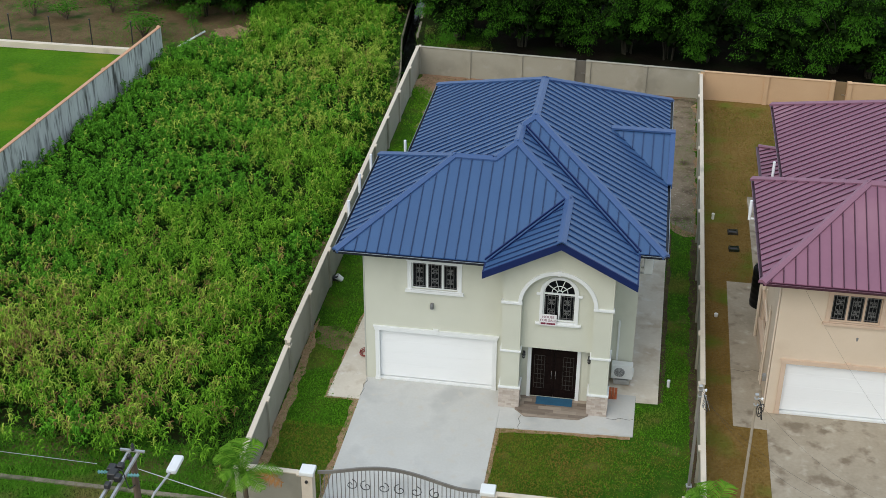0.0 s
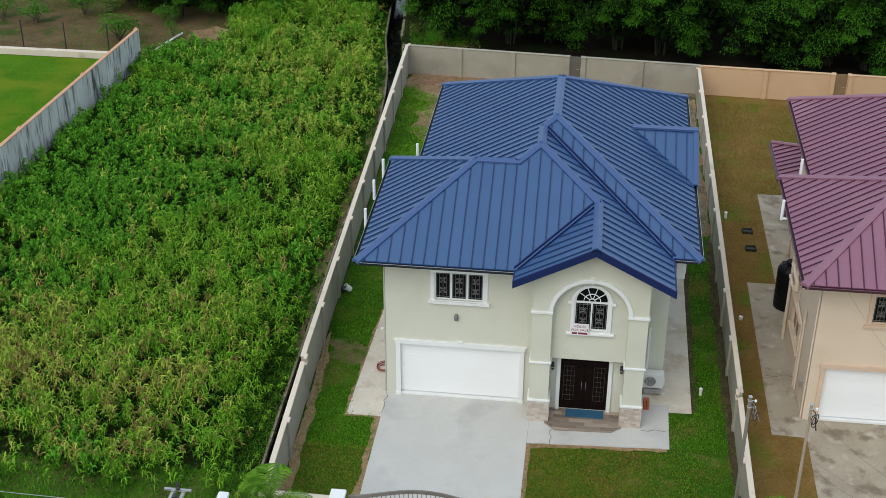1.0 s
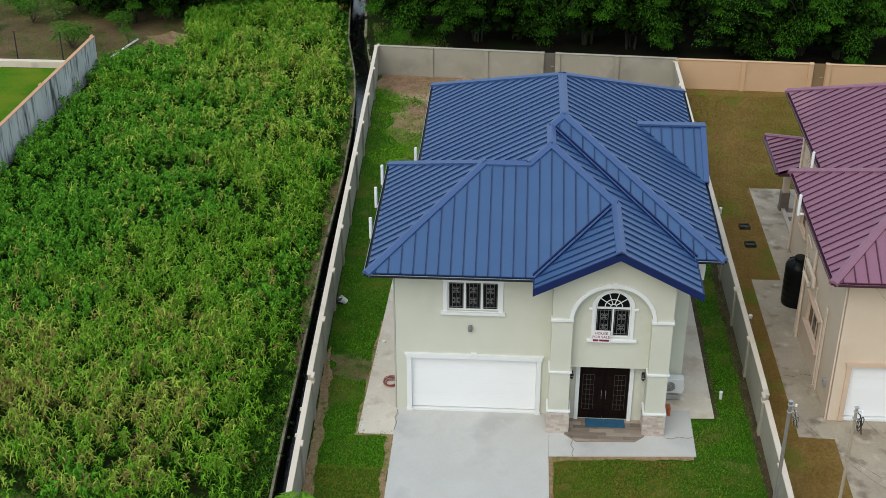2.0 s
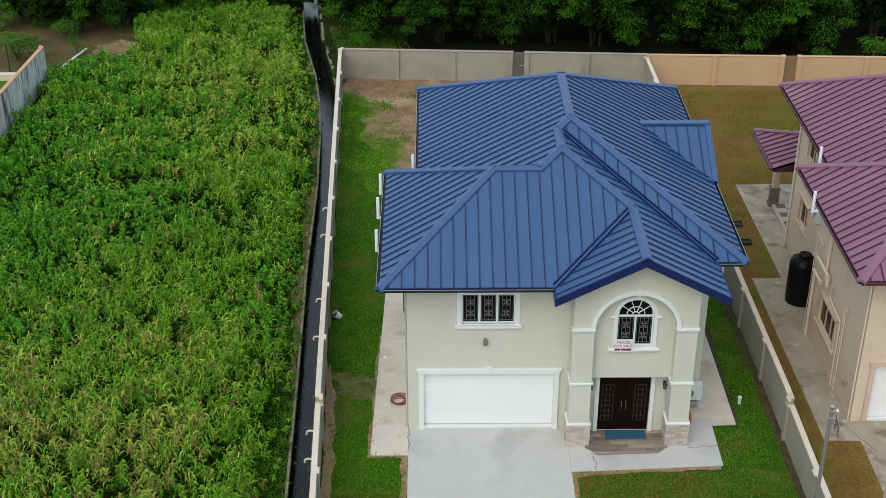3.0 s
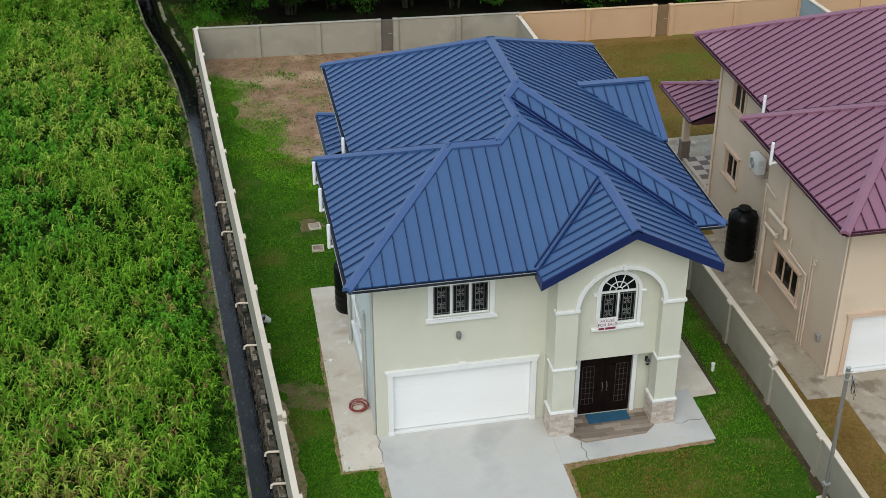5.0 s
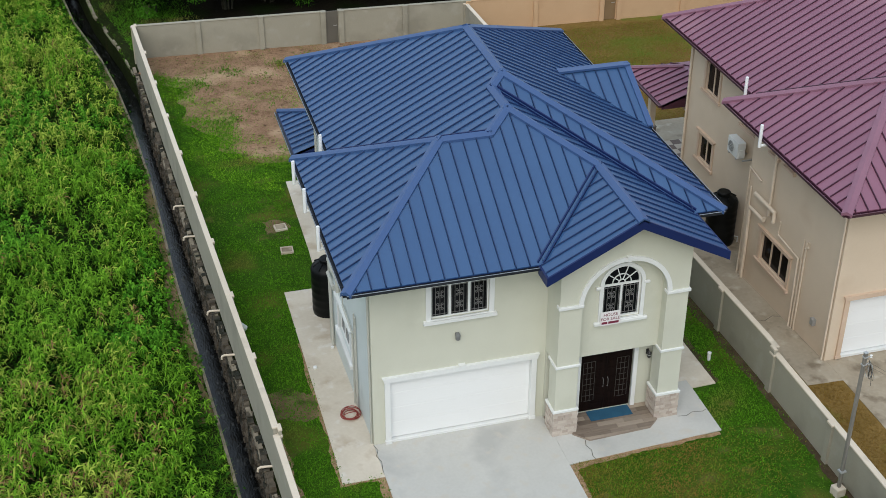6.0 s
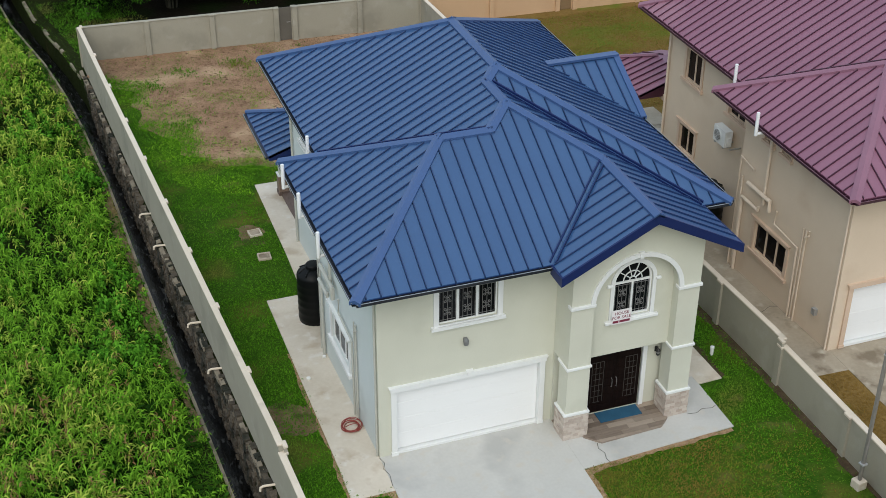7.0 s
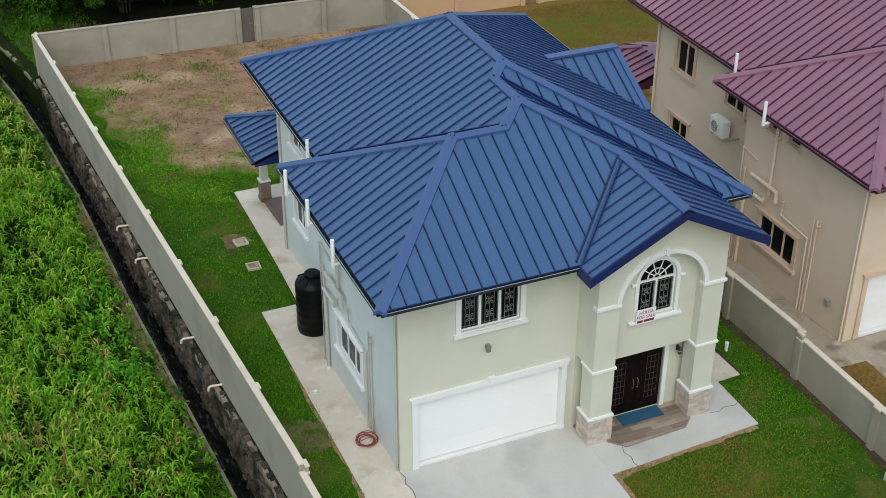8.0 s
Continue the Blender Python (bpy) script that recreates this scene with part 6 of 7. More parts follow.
# Where the growth is yellowing: lower towards the street, and far back beside the drain.
pale = 0.03 + 0.58 * np.exp(-((y - 1.5) / 7.0) ** 2) * np.clip((-5.6 - x) / 2.5, 0, 1) + 0.50 * np.exp(-((y - 33) / 13) ** 2) * np.clip((x + 20) / 8, 0, 1)
straw = g.uniform(0, 1, len(x)) < pale * (0.35 + 1.3 * field_noise(x, y, 1.6, 3.0))
broad = ~straw & (field_noise(x, y, 0.55, 9.0) + 0.18 * np.exp(-((y - 17) / 9.0) ** 2) + 0.35 * np.clip((-13 - x) / 6, 0, 1) + 0.25 * np.clip((y - 12) / 10, -1, 0.6) > 0.62)
blade = ~straw & ~broad
for name, pick, count, material, label in (("weeds", blade, 13, WEED, "tall rank green weeds filling the empty lot"), ("straw_weeds", straw, 10, STRAW, "yellowing straw-coloured weeds in drifts")):
    ribbons(name, *leaves_of(x[pick], y[pick], tall[pick], g, count, 0.35, 1.0, (0.20, 0.50), (0.013, 0.030), (0.35, 1.05)), material, label, "weeds", twist=0.35)
brown = (straw & (g.uniform(0, 1, len(x)) < np.clip(0.55 - y / 26.0, 0.05, 0.6))) | (g.uniform(0, 1, len(x)) < 1.1 * np.clip(field_noise(x, y, 2.0, 44.0) - 0.57, 0, 1) * np.clip(1.35 - y / 9, 0.04, 1.6))
ribbons("dry_weeds", *leaves_of(x[brown], y[brown], tall[brown], g, 10, 0.35, 0.95, (0.20, 0.44), (0.012, 0.025), (0.4, 1.0)), DRY_WEED, "withered brown lower leaves of the weeds", "weeds", twist=0.3)
ribbons("leafy_weeds", *leaves_of(x[broad], y[broad], tall[broad] * 0.9, g, 15, 0.45, 1.0, (0.16, 0.32), (0.024, 0.045), (0.5, 1.0)), BROAD, "dense dark green leafy weeds", "weeds", twist=0.4)


def low_growth(count, leaves, seed):
    """Small broad leaves near the ground between the taller plants."""
    x, y, tall, g = stands(count, seed)
    k = len(x) * leaves
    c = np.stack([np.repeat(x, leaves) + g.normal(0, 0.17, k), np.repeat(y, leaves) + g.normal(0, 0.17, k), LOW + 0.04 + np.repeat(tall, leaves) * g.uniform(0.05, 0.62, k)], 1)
    a, tip = g.uniform(0, 2 * np.pi, k), g.uniform(-0.2, 0.9, k)
    d = np.stack([np.cos(a) * np.cos(tip), np.sin(a) * np.cos(tip), -np.sin(tip)], 1)
    side = np.stack([-np.sin(a), np.cos(a), g.normal(0, 0.35, k)], 1)
    ln = g.uniform(0.10, 0.22, k)[:, None]
    w = ln * g.uniform(0.2, 0.36, k)[:, None]
    return np.stack([c, c + d * ln * 0.5 + side * w, c + d * ln, c + d * ln * 0.5 - side * w], 1)


def quads(name, corners, material, label, category):
    """A mesh of separate leaves from an array of corners."""
    n = len(corners)
    me = bpy.data.meshes.new(name)
    me.vertices.add(n * 4)
    me.vertices.foreach_set("co", corners.reshape(-1).astype(np.float32))
    me.loops.add(n * 4)
    me.loops.foreach_set("vertex_index", np.arange(n * 4, dtype=np.int32))
    me.polygons.add(n)
    me.polygons.foreach_set("loop_start", (np.arange(n) * 4).astype(np.int32))
    me.update(calc_edges=True)
    me.materials.append(material)
    return tagged(new(name, me), label, category, kind="stuff")


quads("low_weeds", low_growth(19000, 11, 9), LOW_WEED_SHADE, "low broad-leaved growth under the weeds, darkened for shade", "weeds")


def leaf_cloud(name, centres, n_leaf, size, material, radius, seed, label="", category="", hang=0.5, parent=None, wide=1.0):
    """Leaf quads scattered over lumps, hanging a little, in one mesh."""
    g = np.random.default_rng(seed)
    c = np.repeat(centres, n_leaf, axis=0)
    r = np.repeat(radius, n_leaf)
    v = g.normal(0, 1, (len(c), 3))
    v /= np.linalg.norm(v, axis=1)[:, None]
    v[:, 2] = np.where(v[:, 2] < -0.3, -v[:, 2] * 0.5, v[:, 2])
    p = c + v * (r * g.uniform(0.55, 1.12, len(c)))[:, None] * np.array([1, 1, 0.9])
    a = np.arctan2(v[:, 1], v[:, 0]) + g.normal(0, 0.9, len(c))
    down = hang * g.uniform(0.2, 1.6, len(c))
    d = np.stack([np.cos(a) * np.cos(down), np.sin(a) * np.cos(down), -np.sin(down)], 1)
    side = np.cross(d, g.normal(0, 0.5, d.shape) + np.array([0, 0, 1.0]))
    side /= np.linalg.norm(side, axis=1)[:, None]
    ln = (size * g.uniform(0.6, 1.4, len(c)))[:, None]
    w = ln * wide * g.uniform(0.10, 0.19, len(c))[:, None]
    verts = np.stack([p, p + d * ln * 0.45 + side * w, p + d * ln, p + d * ln * 0.45 - side * w], 1).reshape(-1, 3)
    me = bpy.data.meshes.new(name)
    n = len(c)
    me.vertices.add(len(verts))
    me.vertices.foreach_set("co", verts.astype(np.float32).ravel())
    me.loops.add(n * 4)
    me.loops.foreach_set("vertex_index", np.arange(n * 4, dtype=np.int32))
    me.polygons.add(n)
    me.polygons.foreach_set("loop_start", (np.arange(n) * 4).astype(np.int32))
    me.update(calc_edges=True)
    me.materials.append(material)
    ob = new(name, me)
    ob.parent = parent
    return tagged(ob, label, category)


def bamboo(seed, height, spread):
    """A clump: arching canes that end in heavy drooping plumes of narrow leaves, with near-black inner leaves for
    shade.
    """
    g = np.random.default_rng(seed)
    tree = thing("bamboo_clump", "dense dark green bamboo clump with drooping sprays", "bamboo", (0, 0, -0.1), group="bamboo at the back")
    for k in range(9):
        a, reach, h = g.uniform(0, 2 * np.pi), g.uniform(0.3, 0.8) * spread, height * g.uniform(0.6, 0.9)
        pts = [(0.3 * math.cos(a), 0.3 * math.sin(a), 0)]
        for s in (0.35, 0.65, 0.85, 1.0):
            pts.append((math.cos(a) * (0.3 + reach * s ** 2), math.sin(a) * (0.3 + reach * s ** 2), h * (s - 0.22 * s ** 3)))
        part("cane", tube(bmesh.new(), pts, [0.06, 0.05, 0.04, 0.03, 0.015], 6), BAMBOO_CANE, tree)
    centres, radius, inner, inner_r = [], [], [], []
    for k in range(9):
        a, f = k * 2.399 + g.normal(0, 0.25), (k + 0.6) / 9.2
        reach = spread * (1.0 - 0.8 * f ** 2) * g.uniform(0.75, 1.0)
        top = Vector((math.cos(a) * reach, math.sin(a) * reach, height * (0.28 + 0.68 * f)))
        out = Vector((math.cos(a), math.sin(a), 0))
        big = g.uniform(0.8, 1.15)
        # A plume is a few lumps, sinking and shrinking outwards.
        for j, (away, sink, r) in enumerate(((0, 0, 1.0), (0.6, -0.55, 0.8), (0.95, -1.25, 0.55))):
            side = Vector((-out.y, out.x, 0)) * g.normal(0, 0.25)
            centres.append(top + out * away * big + side + Vector((0, 0, sink * big)))
            radius.append(r * big)
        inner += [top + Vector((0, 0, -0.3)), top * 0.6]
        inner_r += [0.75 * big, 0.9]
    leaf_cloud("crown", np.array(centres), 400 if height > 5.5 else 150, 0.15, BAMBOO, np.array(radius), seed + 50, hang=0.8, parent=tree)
    leaf_cloud("inner_foliage", np.array(inner), 90, 0.5, BAMBOO_SHADE, np.array(inner_r), seed + 90, hang=0.5, parent=tree, wide=2.2)
    return tree


clumps = [bamboo(s, h, w) for s, h, w in ((1, 6.2, 2.3), (2, 7.4, 2.7), (3, 5.2, 2.0), (4, 6.8, 2.5))]
rnd = random.Random(21)
spots = []
for i in range(14):
    spots.append((-2.2 + i * 3.4 + rnd.uniform(-1.0, 1.0), 40.2 - i * 0.12 + rnd.uniform(-0.8, 1.2)))
for i in range(13):
    spots.append((-4.5 + i * 4.0 + rnd.uniform(-1.2, 1.2), 45.6 - i * 0.15 + rnd.uniform(-0.8, 1.2)))
for i in range(15):
    spots.append((-33 + i * 4.4 + rnd.uniform(-1, 1), 51.5 - max(0, i - 6) * 0.35 + rnd.uniform(-1.2, 1.2)))
for i in range(5):
    spots.append((-24 + i * 3.6 + rnd.uniform(-0.8, 0.8), 48.6 + rnd.uniform(-0.6, 0.6)))
spots += [(-7.6, 51.2), (-4.9, 48.9), (-10.6, 50.2), (-8.9, 53.5), (-21.6, 44.0), (-18.9, 45.4), (-16.0, 47.6), (-24.6, 46.0)]
for i, (x, y) in enumerate(spots):
    m = pose(x, y, -0.5 if x > -6 else LOW, 0, 0, rnd.uniform(0, 360))
    if i < 4:
        clumps[i].matrix_basis = m
    else:
        copy_thing(clumps[i % 4], m).scale = (1, 1, rnd.uniform(0.85, 1.15))


def shrub(seed, size):
    g = np.random.default_rng(seed)
    ob = thing("shrub", "rounded green shrub with loose leaves", "shrub", (0, 0, -0.08), group="far shrubs")
    centres = []
    for k in range(7):
        a, r = g.uniform(0, 6.28), g.uniform(0.1, 0.6) * size
        c = (r * math.cos(a), r * math.sin(a), size * g.uniform(0.4, 1.0))
        part("stem", tube(bmesh.new(), [(0, 0, 0), (c[0] * 0.5, c[1] * 0.5, c[2] * 0.6), c], [0.05, 0.035, 0.015], 5), BARK, ob)
        centres.append(c)
    leaf_cloud("crown", np.array(centres), 130, 0.22, SHRUB, np.full(7, 0.5 * size), seed + 9, hang=0.3, parent=ob)
    return ob


first = [shrub(31, 1.7), shrub(32, 1.25)]
spots = [(-18.2, 45.6), (-21.6, 46.6), (-19.6, 44.6), (-26.0, 47.5), (-30.5, 48), (-15.2, 46.4), (-26.4, 44.2), (-24.1, 38.9), (-28.0, 43.5), (-30.6, 41.5), (-33.0, 41.8), (-29.5, 45.5), (-25.5, 45.8), (-22.0, 42.5), (-37.5, 46), (-21.1, 36.1), (-20.7, 39.6), (-13.5, 49.5), (-10.5, 49.0), (-16.5, 50.5), (-3.2, 40.4), (28.5, 36.8), (32.5, 36.4)]
for i, (x, y) in enumerate(spots):
    m = pose(x, y, -0.5 if x > -5 else LOW, 0, 0, i * 77)
    if i < 2:
        first[i].matrix_basis = m
    else:
        copy_thing(first[i % 2], m).scale = {7: (1.25, 1.25, 1.3), 15: (0.5, 0.5, 0.6), 16: (0.45, 0.45, 0.7)}.get(i, (1, 1, 1))

# Turf tufts, fewer where the ground is bare.
def turf(name, count, x0, x1, y0, y1, keep, label, material, seed, z=-0.05):
    g = np.random.default_rng(seed)
    x, y = g.uniform(x0, x1, count), g.uniform(y0, y1, count)
    ok = keep(x, y, g)
    x, y = x[ok], y[ok]
    k = len(x)
    big = 1.0 if z == -0.05 else 1.5 if z == -0.042 else 2.6
    a, ln, w = g.uniform(0, 6.28, k), big * g.uniform(0.05, 0.11, k), g.uniform(0.010, 0.022, k)
    foot = np.stack([x, y, np.full(k, z)], 1)
    side = np.stack([-np.sin(a), np.cos(a), 0 * a], 1) * w[:, None]
    lean = np.stack([np.cos(a) * ln, np.sin(a) * ln, ln * g.uniform(0.25, 0.8, k)], 1)
    verts = np.stack([foot - side, foot + side, foot + lean], 1)
    me = bpy.data.meshes.new(name)
    me.vertices.add(k * 3)
    me.vertices.foreach_set("co", verts.reshape(-1).astype(np.float32))
    me.loops.add(k * 3)
    me.loops.foreach_set("vertex_index", np.arange(k * 3, dtype=np.int32))
    me.polygons.add(k)
    me.polygons.foreach_set("loop_start", (np.arange(k) * 3).astype(np.int32))
    me.update(calc_edges=True)
    me.materials.append(material)
    return tagged(new(name, me), label, "grass", kind="stuff")


def paved(x, y):
    return ((x > -1.25 + 0.018 * y) & (x < 0.02) & (y > -1.42) & (y < 9.3)) | ((x > -0.0) & (x < 5.64) & (y < 0.1)) | ((x > 5.6) & (x < 10.9) & (y > -2.5)) | ((x > 0.0) & (x < 11.85) & (y > -0.1) & (y < 9.3)) | ((x > 0.4) & (x < 11.85) & (y > 9.2) & (y < 17.8))


def within(outline, x, y):
    """Which points lie inside a closed outline."""
    odd = np.zeros(len(x), bool)
    for (x0, y0), (x1, y1) in zip(outline, outline[1:] + outline[:1]):
        if y0 != y1:
            odd ^= ((y0 > y) != (y1 > y)) & (x < x0 + (x1 - x0) * (y - y0) / (y1 - y0))
    return odd


def lot_turf(x, y, g):
    inside = (x > -3.12 - 0.0375 * (y + 0.7) + 0.12) & (x < 13.4) & ~paved(x, y)
    fuzz = 3.2 * (field_noise(x, y, 2.0, 14.0) - 0.5) + g.normal(0, 0.7, len(x))
    bare = within(BARE, x + 0.85 * fuzz, y + 0.8 * fuzz + 0.9 * g.normal(0, 0.4, len(x)))
    thin = field_noise(x, y, 1.3, 5.0) > 0.66
    edge_dry = (x < -3.12 - 0.0375 * (y + 0.7) + 0.35) | (x > 13.1)
    tuft = field_noise(x, y, 1.7, 15.0)
    p = np.where(bare, np.where(tuft > 0.74, 0.28, 0.03), np.where(thin | edge_dry, 0.4, 1.0))
    return inside & (g.uniform(0, 1, len(x)) < p)


def front_lawn(x, y):
    return ((x > 5.5) & (y < -2.1)) | ((x < 0.1) & (y < -3.6))


turf("turf", 400000, -4.6, 13.42, -8.2, 32.5, lambda x, y, g: lot_turf(x, y, g) & ~(front_lawn(x, y) & (g.uniform(0, 1, len(x)) < 0.7)), "short mown grass blades of the lawn", TURF, 7)
turf("turf", 9000, -3.2, 0, -8.2, -3.4, lot_turf, "olive and browning grass beside the driveway", TURF_OLIVE, 27)
turf("turf", 40000, 5.6, 13.42, -8.2, -2.1, lambda x, y, g: lot_turf(x, y, g) & (g.uniform(0, 1, len(x)) < 1.5 - 0.13 * x + 0.3 * field_noise(x, y, 1.5, 16.0)), "olive and browning grass of the front lawn", TURF_OLIVE, 19)
turf("turf", 70000, -4.4, 4.5, 14.0, 32.0, lambda x, y, g: lot_turf(x, y, g) & (g.uniform(0, 1, len(x)) < 2.1 * (field_noise(x, y, 1.9, 31.0) - 0.3)) & within([(px - 1.9, py - 2.6) for px, py in BARE], x, y), "bright yellow-green grass at the edge of the bare earth", TURF_BRIGHT, 37)
g3 = np.random.default_rng(23)
sx, sy = g3.uniform(-4.2, 13, 36000), g3.uniform(-8, 30, 36000)
lush = lot_turf(sx, sy, g3) & (field_noise(sx, sy, 2.2, 17.0) > 0.42) & ~front_lawn(sx, sy)
sx, sy = sx[lush], sy[lush]
k = len(sx)
ribbons("lawn_weeds", np.stack([sx, sy, np.full(k, -0.03)], 1), g3.uniform(0, 6.28, k), g3.uniform(0.08, 0.18, k), g3.uniform(0.008, 0.02, k), g3.uniform(0.5, 1, k), g3.uniform(0.3, 1, k), TURF, "coarse leafy weeds in the lawn", "grass")
sx, sy = g3.uniform(-4.0, 13, 15000), g3.uniform(19, 32.3, 15000)
rough = (sy > 19.6 + np.clip((1.5 - sx) * 2.4, -3, 11)) & (sx > -3.12 - 0.0375 * (sy + 0.7) + 0.2) & (field_noise(sx, sy, 1.6, 18.0) > 0.38)
sx, sy = sx[rough], sy[rough]
k = len(sx)
ribbons("dry_stubble", np.stack([sx, sy, np.full(k, -0.03)], 1), g3.uniform(0, 6.28, k), g3.uniform(0.05, 0.13, k), g3.uniform(0.004, 0.009, k), g3.uniform(0.3, 0.8, k), g3.uniform(0.5, 1.1, k), STUBBLE, "dry stubble on the bare earth", "grass")


def creeping(x, y, g):
    """The ragged belt where grass creeps over the edge of the bare earth."""
    drift = 1.7 * (field_noise(x, y, 1.6, 71.0) - 0.5)
    outer = within(LOOSE, x + 0.2, y + 0.2)
    inner = within(BARE, x + drift + g.normal(0, 0.25, len(x)), y + drift + g.normal(0, 0.35, len(x)))
    return outer & ~inner & (x > fence_x(y) + 0.15) & (y < 31.5) & ~paved(x, y) & (x < 6) & (g.uniform(0, 1, len(x)) < 0.3 + 1.1 * field_noise(x, y, 2.2, 73.0))


turf("turf", 60000, -4.6, 6.0, 17.5, 31.5, creeping, "rough grass creeping over the edge of bare earth", TURF, 75, -0.042)
turf("turf", 16000, -4.6, 6.0, 17.5, 31.5, creeping, "bright grass creeping over the edge of bare earth", TURF_BRIGHT, 76, -0.042)
turf("verge", 110000, -24, -3.6, -13, -4.2, lambda x, y, g: g.uniform(0, 1, len(x)) < 0.35 + field_noise(x, y, 1.2, 4.0), "rough grass of the street verge", VERGE, 15, LOW)
gv = np.random.default_rng(61)
vx, vy = gv.uniform(-24, -3.9, 16000), gv.uniform(-12.5, -4.6, 16000)
ok = (field_noise(vx, vy, 2.6, 51.0) > 0.48) & (abs(vy + 7.2) > 0.3)
vx, vy = vx[ok], vy[ok]
k = len(vx)
ribbons("verge_weeds", np.stack([vx, vy, np.full(k, LOW)], 1), gv.uniform(0, 6.28, k), gv.uniform(0.16, 0.42, k), gv.uniform(0.012, 0.026, k), gv.uniform(0.4, 1, k), gv.uniform(0.3, 1, k), VERGE, "rough low weeds on the street verge", "weeds")
turf("bank_grass", 60000, -8.0, -3.4, -8, 46, lambda x, y, g: (x < drain_line(y) - 0.02) & (x > drain_line(y) - 2.2) & (g.uniform(0, 1, len(x)) < 0.25 + 0.9 * field_noise(x, y, 1.6, 8.0)), "low rough grass along the edge of the drain", VERGE, 17, LOW)
turf("verge", 26000, -45, -15.8, 36, 50, lambda x, y, g: g.uniform(0, 1, len(x)) < 0.1 + 1.3 * (field_noise(x, y, 0.9, 24.0) - 0.35), "rough grass under the far shrubs", VERGE, 26, LOW + 0.03)
turf("bank_grass", 22000, -6.5, 1.5, 33.3, 43, lambda x, y, g: (x > drain_line(y) + 1.6) & (x < -1.2 + 2.5 * field_noise(x, y, 0.8, 20.0)) & (g.uniform(0, 1, len(x)) < 0.25 + 0.9 * field_noise(x, y, 1.2, 19.0)), "lush grass behind the corner of the wall", VERGE, 22, -0.50)
turf("bank_grass", 26000, -7.5, 1.0, 25, 44, lambda x, y, g: (x > drain_line(y) + 1.0) & (g.uniform(0, 1, len(x)) < 0.3 + 0.9 * field_noise(x, y, 1.2, 19.0)) & (x < -1.5 + 2 * field_noise(x, y, 0.8, 20.0)) & ((x < -3.12 - 0.0375 * (y + 0.7) - 0.1) | (y > 33.6)), "lush grass on the bank of the drain", TURF, 16, -0.75)
turf("turf", 180000, 13.5, 34, -6, 31.0, lambda x, y, g: ~(((x > 14.65) & (y < 10.4) & (y > -0.9)) | ((x > 15.85) & (y < 19.2)) | ((x > 28.4) & (y > 29))), "short tired grass blades of the neighbour's lawn", TURF_DRY, 8)
turf("turf", 60000, 13.6, 30, 17.0, 31.0, lambda x, y, g: ((x < 15.8) | (y > 19.2)) & (g.uniform(0, 1, len(x)) < 1.7 * (field_noise(x, y, 0.9, 33.0) - 0.25)), "yellow-green grass at the back of the neighbour's lawn", TURF_OLIVE, 38)
turf("turf", 30000, 17.0, 31.0, 20.5, 30.8, lambda x, y, g: ((x < 15.8) | (y > 19.2)) & (((x - 21.5) / 5.0) ** 2 + ((y - 28) / 3.4) ** 2 + 0.9 * (field_noise(x, y, 1.3, 62.0) - 0.5) + g.normal(0, 0.15, len(x)) < 0.8), "greener grass at the back of the neighbour's lawn", TURF_FADED, 63)
g2 = np.random.default_rng(12)
spot = np.random.default_rng(41).uniform((-2.2, 24.0), (9.0, 31.5), (26, 2))
cx, cy = np.concatenate([np.repeat(np.array([-1.6, -0.2, 0.3, 2.9, 3.2, -0.6, 7.5, 2.6]), 70), np.repeat(spot[:, 0], 16)]), np.concatenate([np.repeat(np.array([28.9, 30.4, 30.0, 30.6, 29.9, 24.6, 30.0, 30.3]), 70), np.repeat(spot[:, 1], 16)])
k = len(cx)
ribbons("grass_tufts", np.stack([cx + g2.normal(0, 0.3, k), cy + g2.normal(0, 0.3, k), np.full(k, -0.04)], 1), g2.uniform(0, 6.28, k), g2.uniform(0.12, 0.3, k), g2.uniform(0.01, 0.02, k), g2.uniform(0.6, 1, k), g2.uniform(0.2, 1, k), TURF, "rough grass tufts on the bare earth", "grass")


def palm(at, height, fronds, spread, seed, dry=0):
    g = random.Random(seed)
    ob = thing("palm", "young feathery palm with arching fronds", "palm", at, group="palms")
    part("trunk", tube(bmesh.new(), [(0, 0, 0), (0.03, 0.02, height * 0.4), (0.0, 0.05, height)], [0.12, 0.09, 0.06], 8), BARK, ob)
    for k in range(fronds):
        a, up = k * 2.399 + g.uniform(-0.2, 0.2), 0.6 + 1.2 * ((k * 7) % fronds + 0.5) / fronds
        bm = bmesh.new()
        pts = []
        for i in range(11):
            s = i / 10
            pts.append(Vector((math.cos(a) * spread * s * (1 - 0.35 * up), math.sin(a) * spread * s * (1 - 0.35 * up), height + spread * (up * 0.85 * s - (0.42 + 0.26 * up) * s * s))))
        tube(bm, pts, [0.02 - 0.0015 * i for i in range(11)], 4)
        for i in range(1, 11):
            for half in (0.0, 0.33, 0.67):
                c = pts[i - 1].lerp(pts[i], half)
                along = (pts[i] - pts[i - 1]).normalized()
                across = along.cross(Vector((0, 0, 1))).normalized()
                ln = spread * 0.27 * math.sin(math.pi * (0.12 + 0.8 * (i - 1 + half) / 10))
                for sgn in (-1, 1):
                    tip = c + across * sgn * ln * 0.85 + along * ln * 0.5 - Vector((0, 0, ln * g.uniform(0.15, 0.45)))
                    mid = c.lerp(tip, 0.5) + Vector((0, 0, ln * 0.08))
                    w = along * 0.015
                    v = [bm.verts.new(p) for p in (c - w, mid - w * 1.3, tip, mid + w * 1.3, c + w)]
                    bm.faces.new((v[0], v[1], v[3], v[4]))
                    bm.faces.new((v[1], v[2], v[3]))
        part("frond", bm, FROND_DRY if k < dry else PALM, ob, "withered orange frond" if k < dry else "")


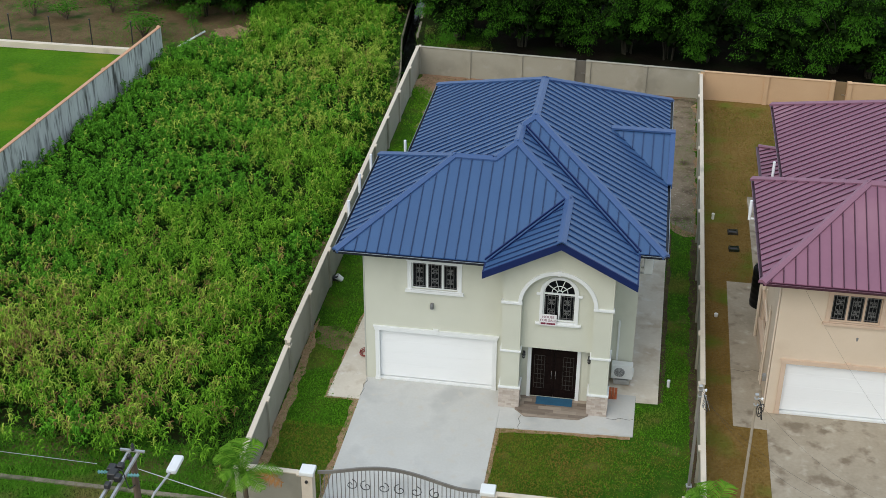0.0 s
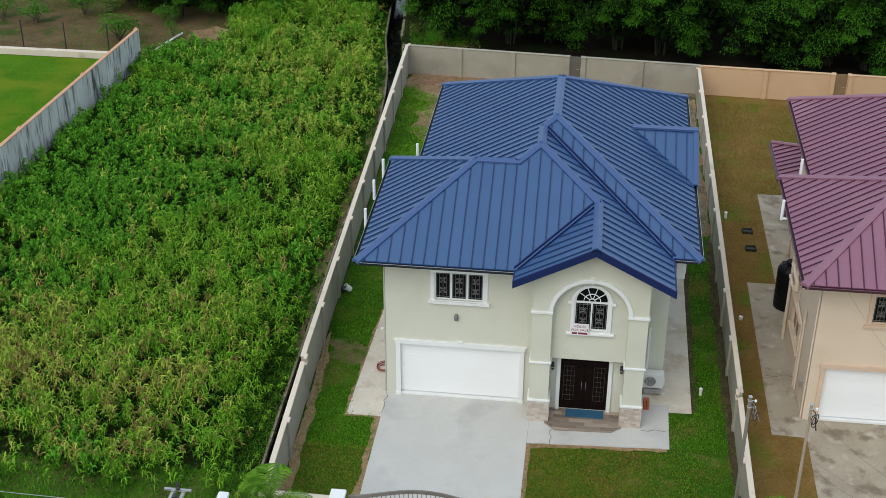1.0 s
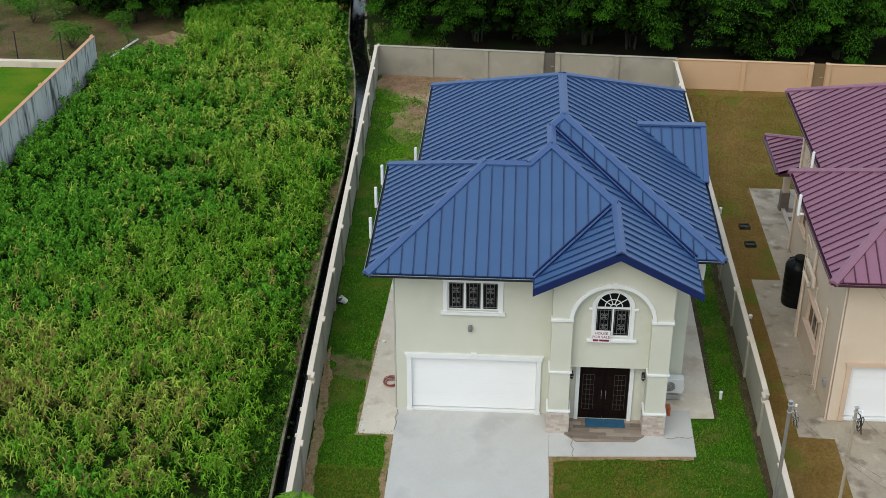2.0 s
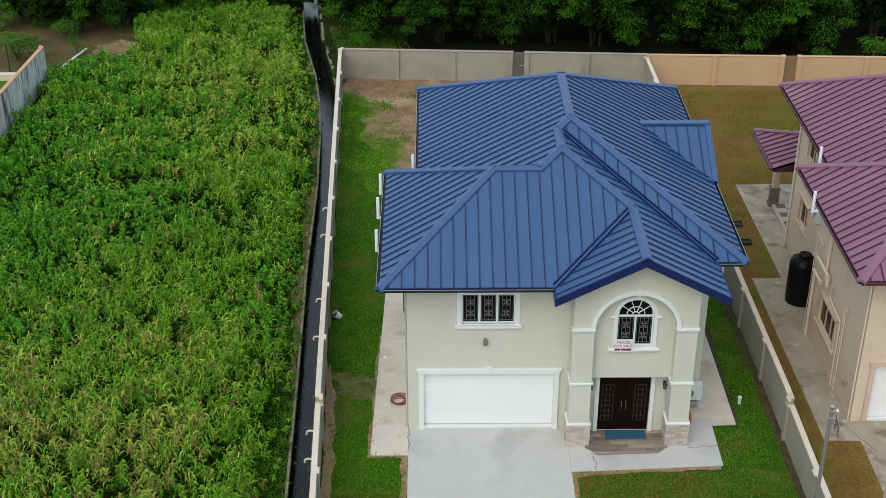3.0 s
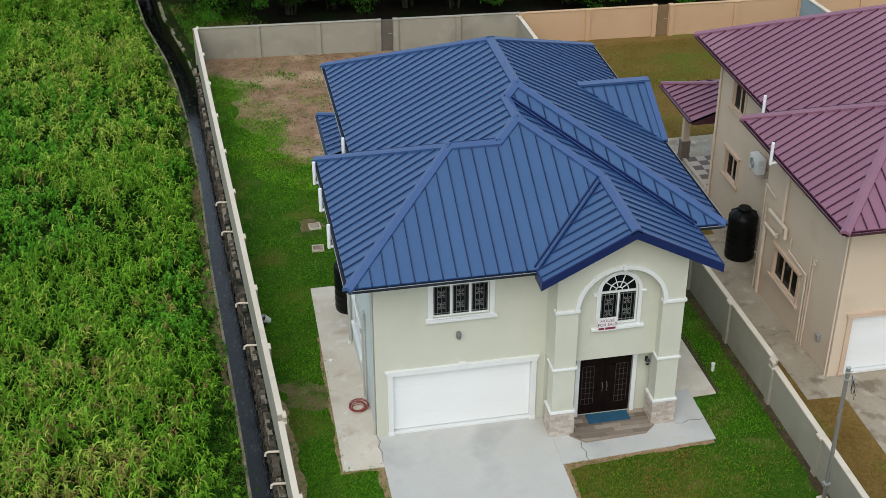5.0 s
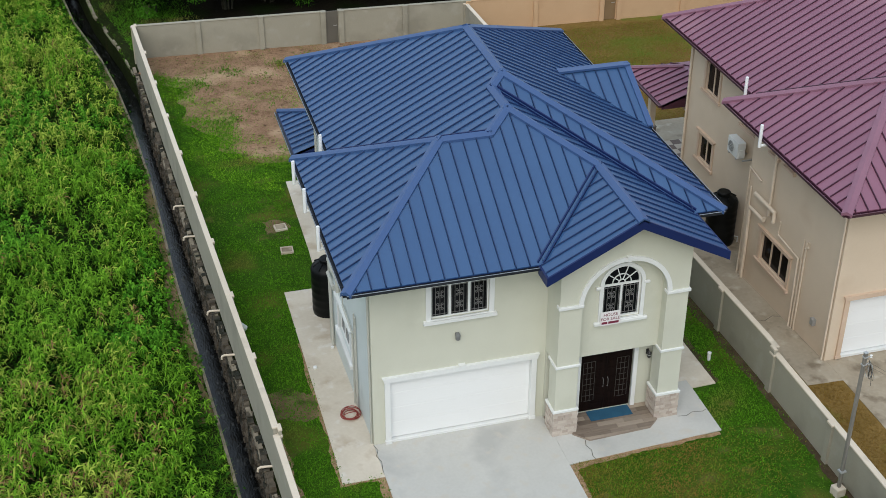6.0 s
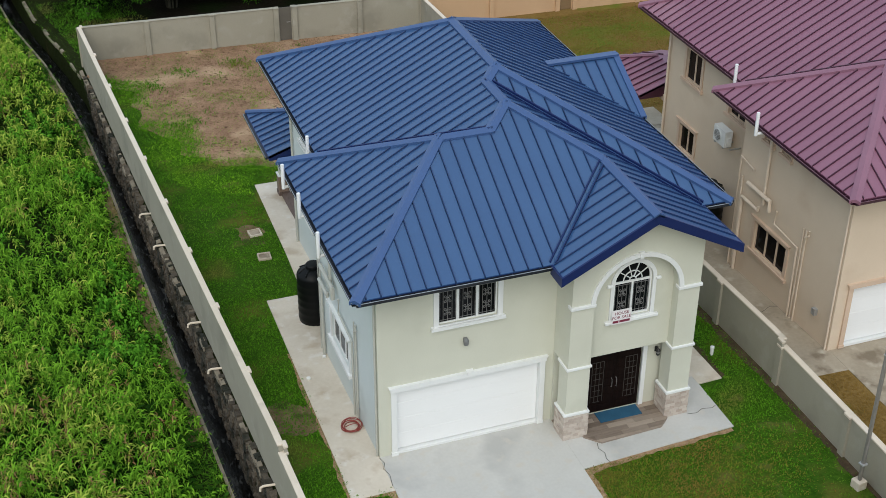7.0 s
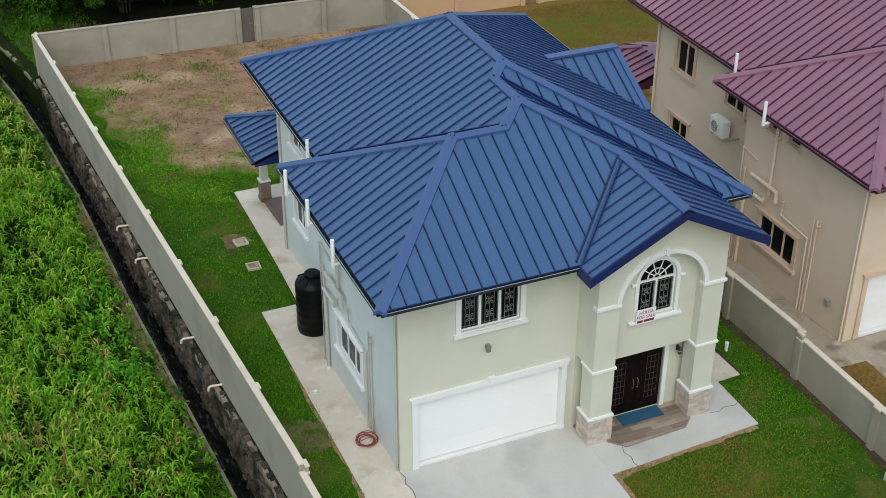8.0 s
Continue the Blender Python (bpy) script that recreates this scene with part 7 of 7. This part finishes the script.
palm((-2.35, -9.2, -0.09), 2.0, 11, 1.85, 3, dry=1)
palm((13.5, -10.2, -0.09), 2.95, 11, 2.0, 4)

# ---- the far left lot and street edge ----
road_wall = thing("garden_wall", "low white kerb wall beyond the bright lawn", "wall", (0, 0, 0))
part("wall", soft_box(-60, -21.8, 35.55, 35.9, LOW - 0.1, LOW + 0.45, 0.02, 1), WALL_CAP, road_wall)
for i in range(6):
    x = -24.0 - i * 2.8
    post = thing("fence_post", "thin black steel fence post", "fence post", (x, 36.6, LOW), group="far fence posts")
    part("shaft", tube(bmesh.new(), [(0, 0, 0), (0, 0, 2.1)], 0.045, 8), IRON_DARK, post)
    part("cap", soft_box(-0.06, 0.06, -0.06, 0.06, 2.08, 2.14, 0.01, 1), IRON_DARK, post)
tagged(part("old_pipe", tube(bmesh.new(), [(-21.3, 37.5, LOW + 0.05), (-20.3, 40.2, LOW + 0.3)], 0.07, 8), PVC), "pale pipe lying on the rough ground", "pipe")
bm = boxes((-60, -3.9, -7.3, -7.1, LOW - 0.1, LOW + 0.1))
tagged(part("kerb", bm, KERB_OLD), "weathered street kerb along the empty lot", "kerb", kind="structure")
blue = thing("boundary_wall", "pale blue rendered wall of a farther lot", "wall", (29.9, 31.5, 0), -88, group="boundary walls")
part("wall_panel", boxes((-1.4, 30, -0.08, 0.08, -0.2, 2.0)), BLUE_WALL, blue)
part("coping", boxes((-1.4, 30, -0.12, 0.12, 2.0, 2.06)), WALL_CAP, blue)


# ---- the fall of the site ----
# The plan above is drawn level. The site falls by about three degrees from the house fronts towards the back,
# and distances along the fall are longer by as much as the plan leaves out.
def site(co):
    """Points of the level plan, as rows x, y, z, laid on the falling site."""
    out = co.copy()
    y = np.maximum(co[:, 1], 0.0)
    near = np.minimum(y, 60.0)
    down = near * (1.088 + 0.0017 * near) + (y - near)
    x = np.clip(co[:, 0], -80, 80)
    out[:, 0] += near * (0.0011 * (x - 4) + 0.0018 * np.minimum(x + 6, 0.0))
    out[:, 1] = np.where(co[:, 1] > 0, down, co[:, 1])
    out[:, 2] -= 0.053 * np.minimum(down, 90.0)
    return out


def lay(ob, m):
    """Bend one mesh, placed by m, onto the falling site."""
    me = ob.data
    if len(me.vertices) < 5000:
        bm = bmesh.new()
        bm.from_mesh(me)
        bm.transform(m)
        for y in (0.0, 60.0):
            bmesh.ops.bisect_plane(bm, geom=bm.verts[:] + bm.edges[:] + bm.faces[:], plane_co=(0, y, 0), plane_no=(0, 1, 0))
        bm.transform(m.inverted())
        bm.to_mesh(me)
        bm.free()
    co = np.empty(len(me.vertices) * 3, np.float32)
    me.vertices.foreach_get("co", co)
    r, t = np.array(m.to_3x3()), np.array(m.translation)
    world = site(co.reshape(-1, 3).astype(float) @ r.T + t)
    me.vertices.foreach_set("co", ((world - t) @ r).astype(np.float32).ravel())
    me.update()


FIXED = ("house", "air_conditioner", "wall_lamp", "flood_lamp", "sale_sign", "service_wire", "power_line", "sun", "camera", "doormat", "porch_floor")
LONG = ("boundary_wall", "garden_wall")
for ob in [o for o in scene.objects if o.parent is None]:
    kind = ob.name.split(".")[0]
    if kind in FIXED:
        continue
    if ob.type == "MESH":
        lay(ob, ob.matrix_basis.copy())
    elif kind in LONG:
        for child in ob.children:
            lay(child, ob.matrix_basis @ child.matrix_basis)
    else:
        ob.location = site(np.array([ob.location[:]]))[0]
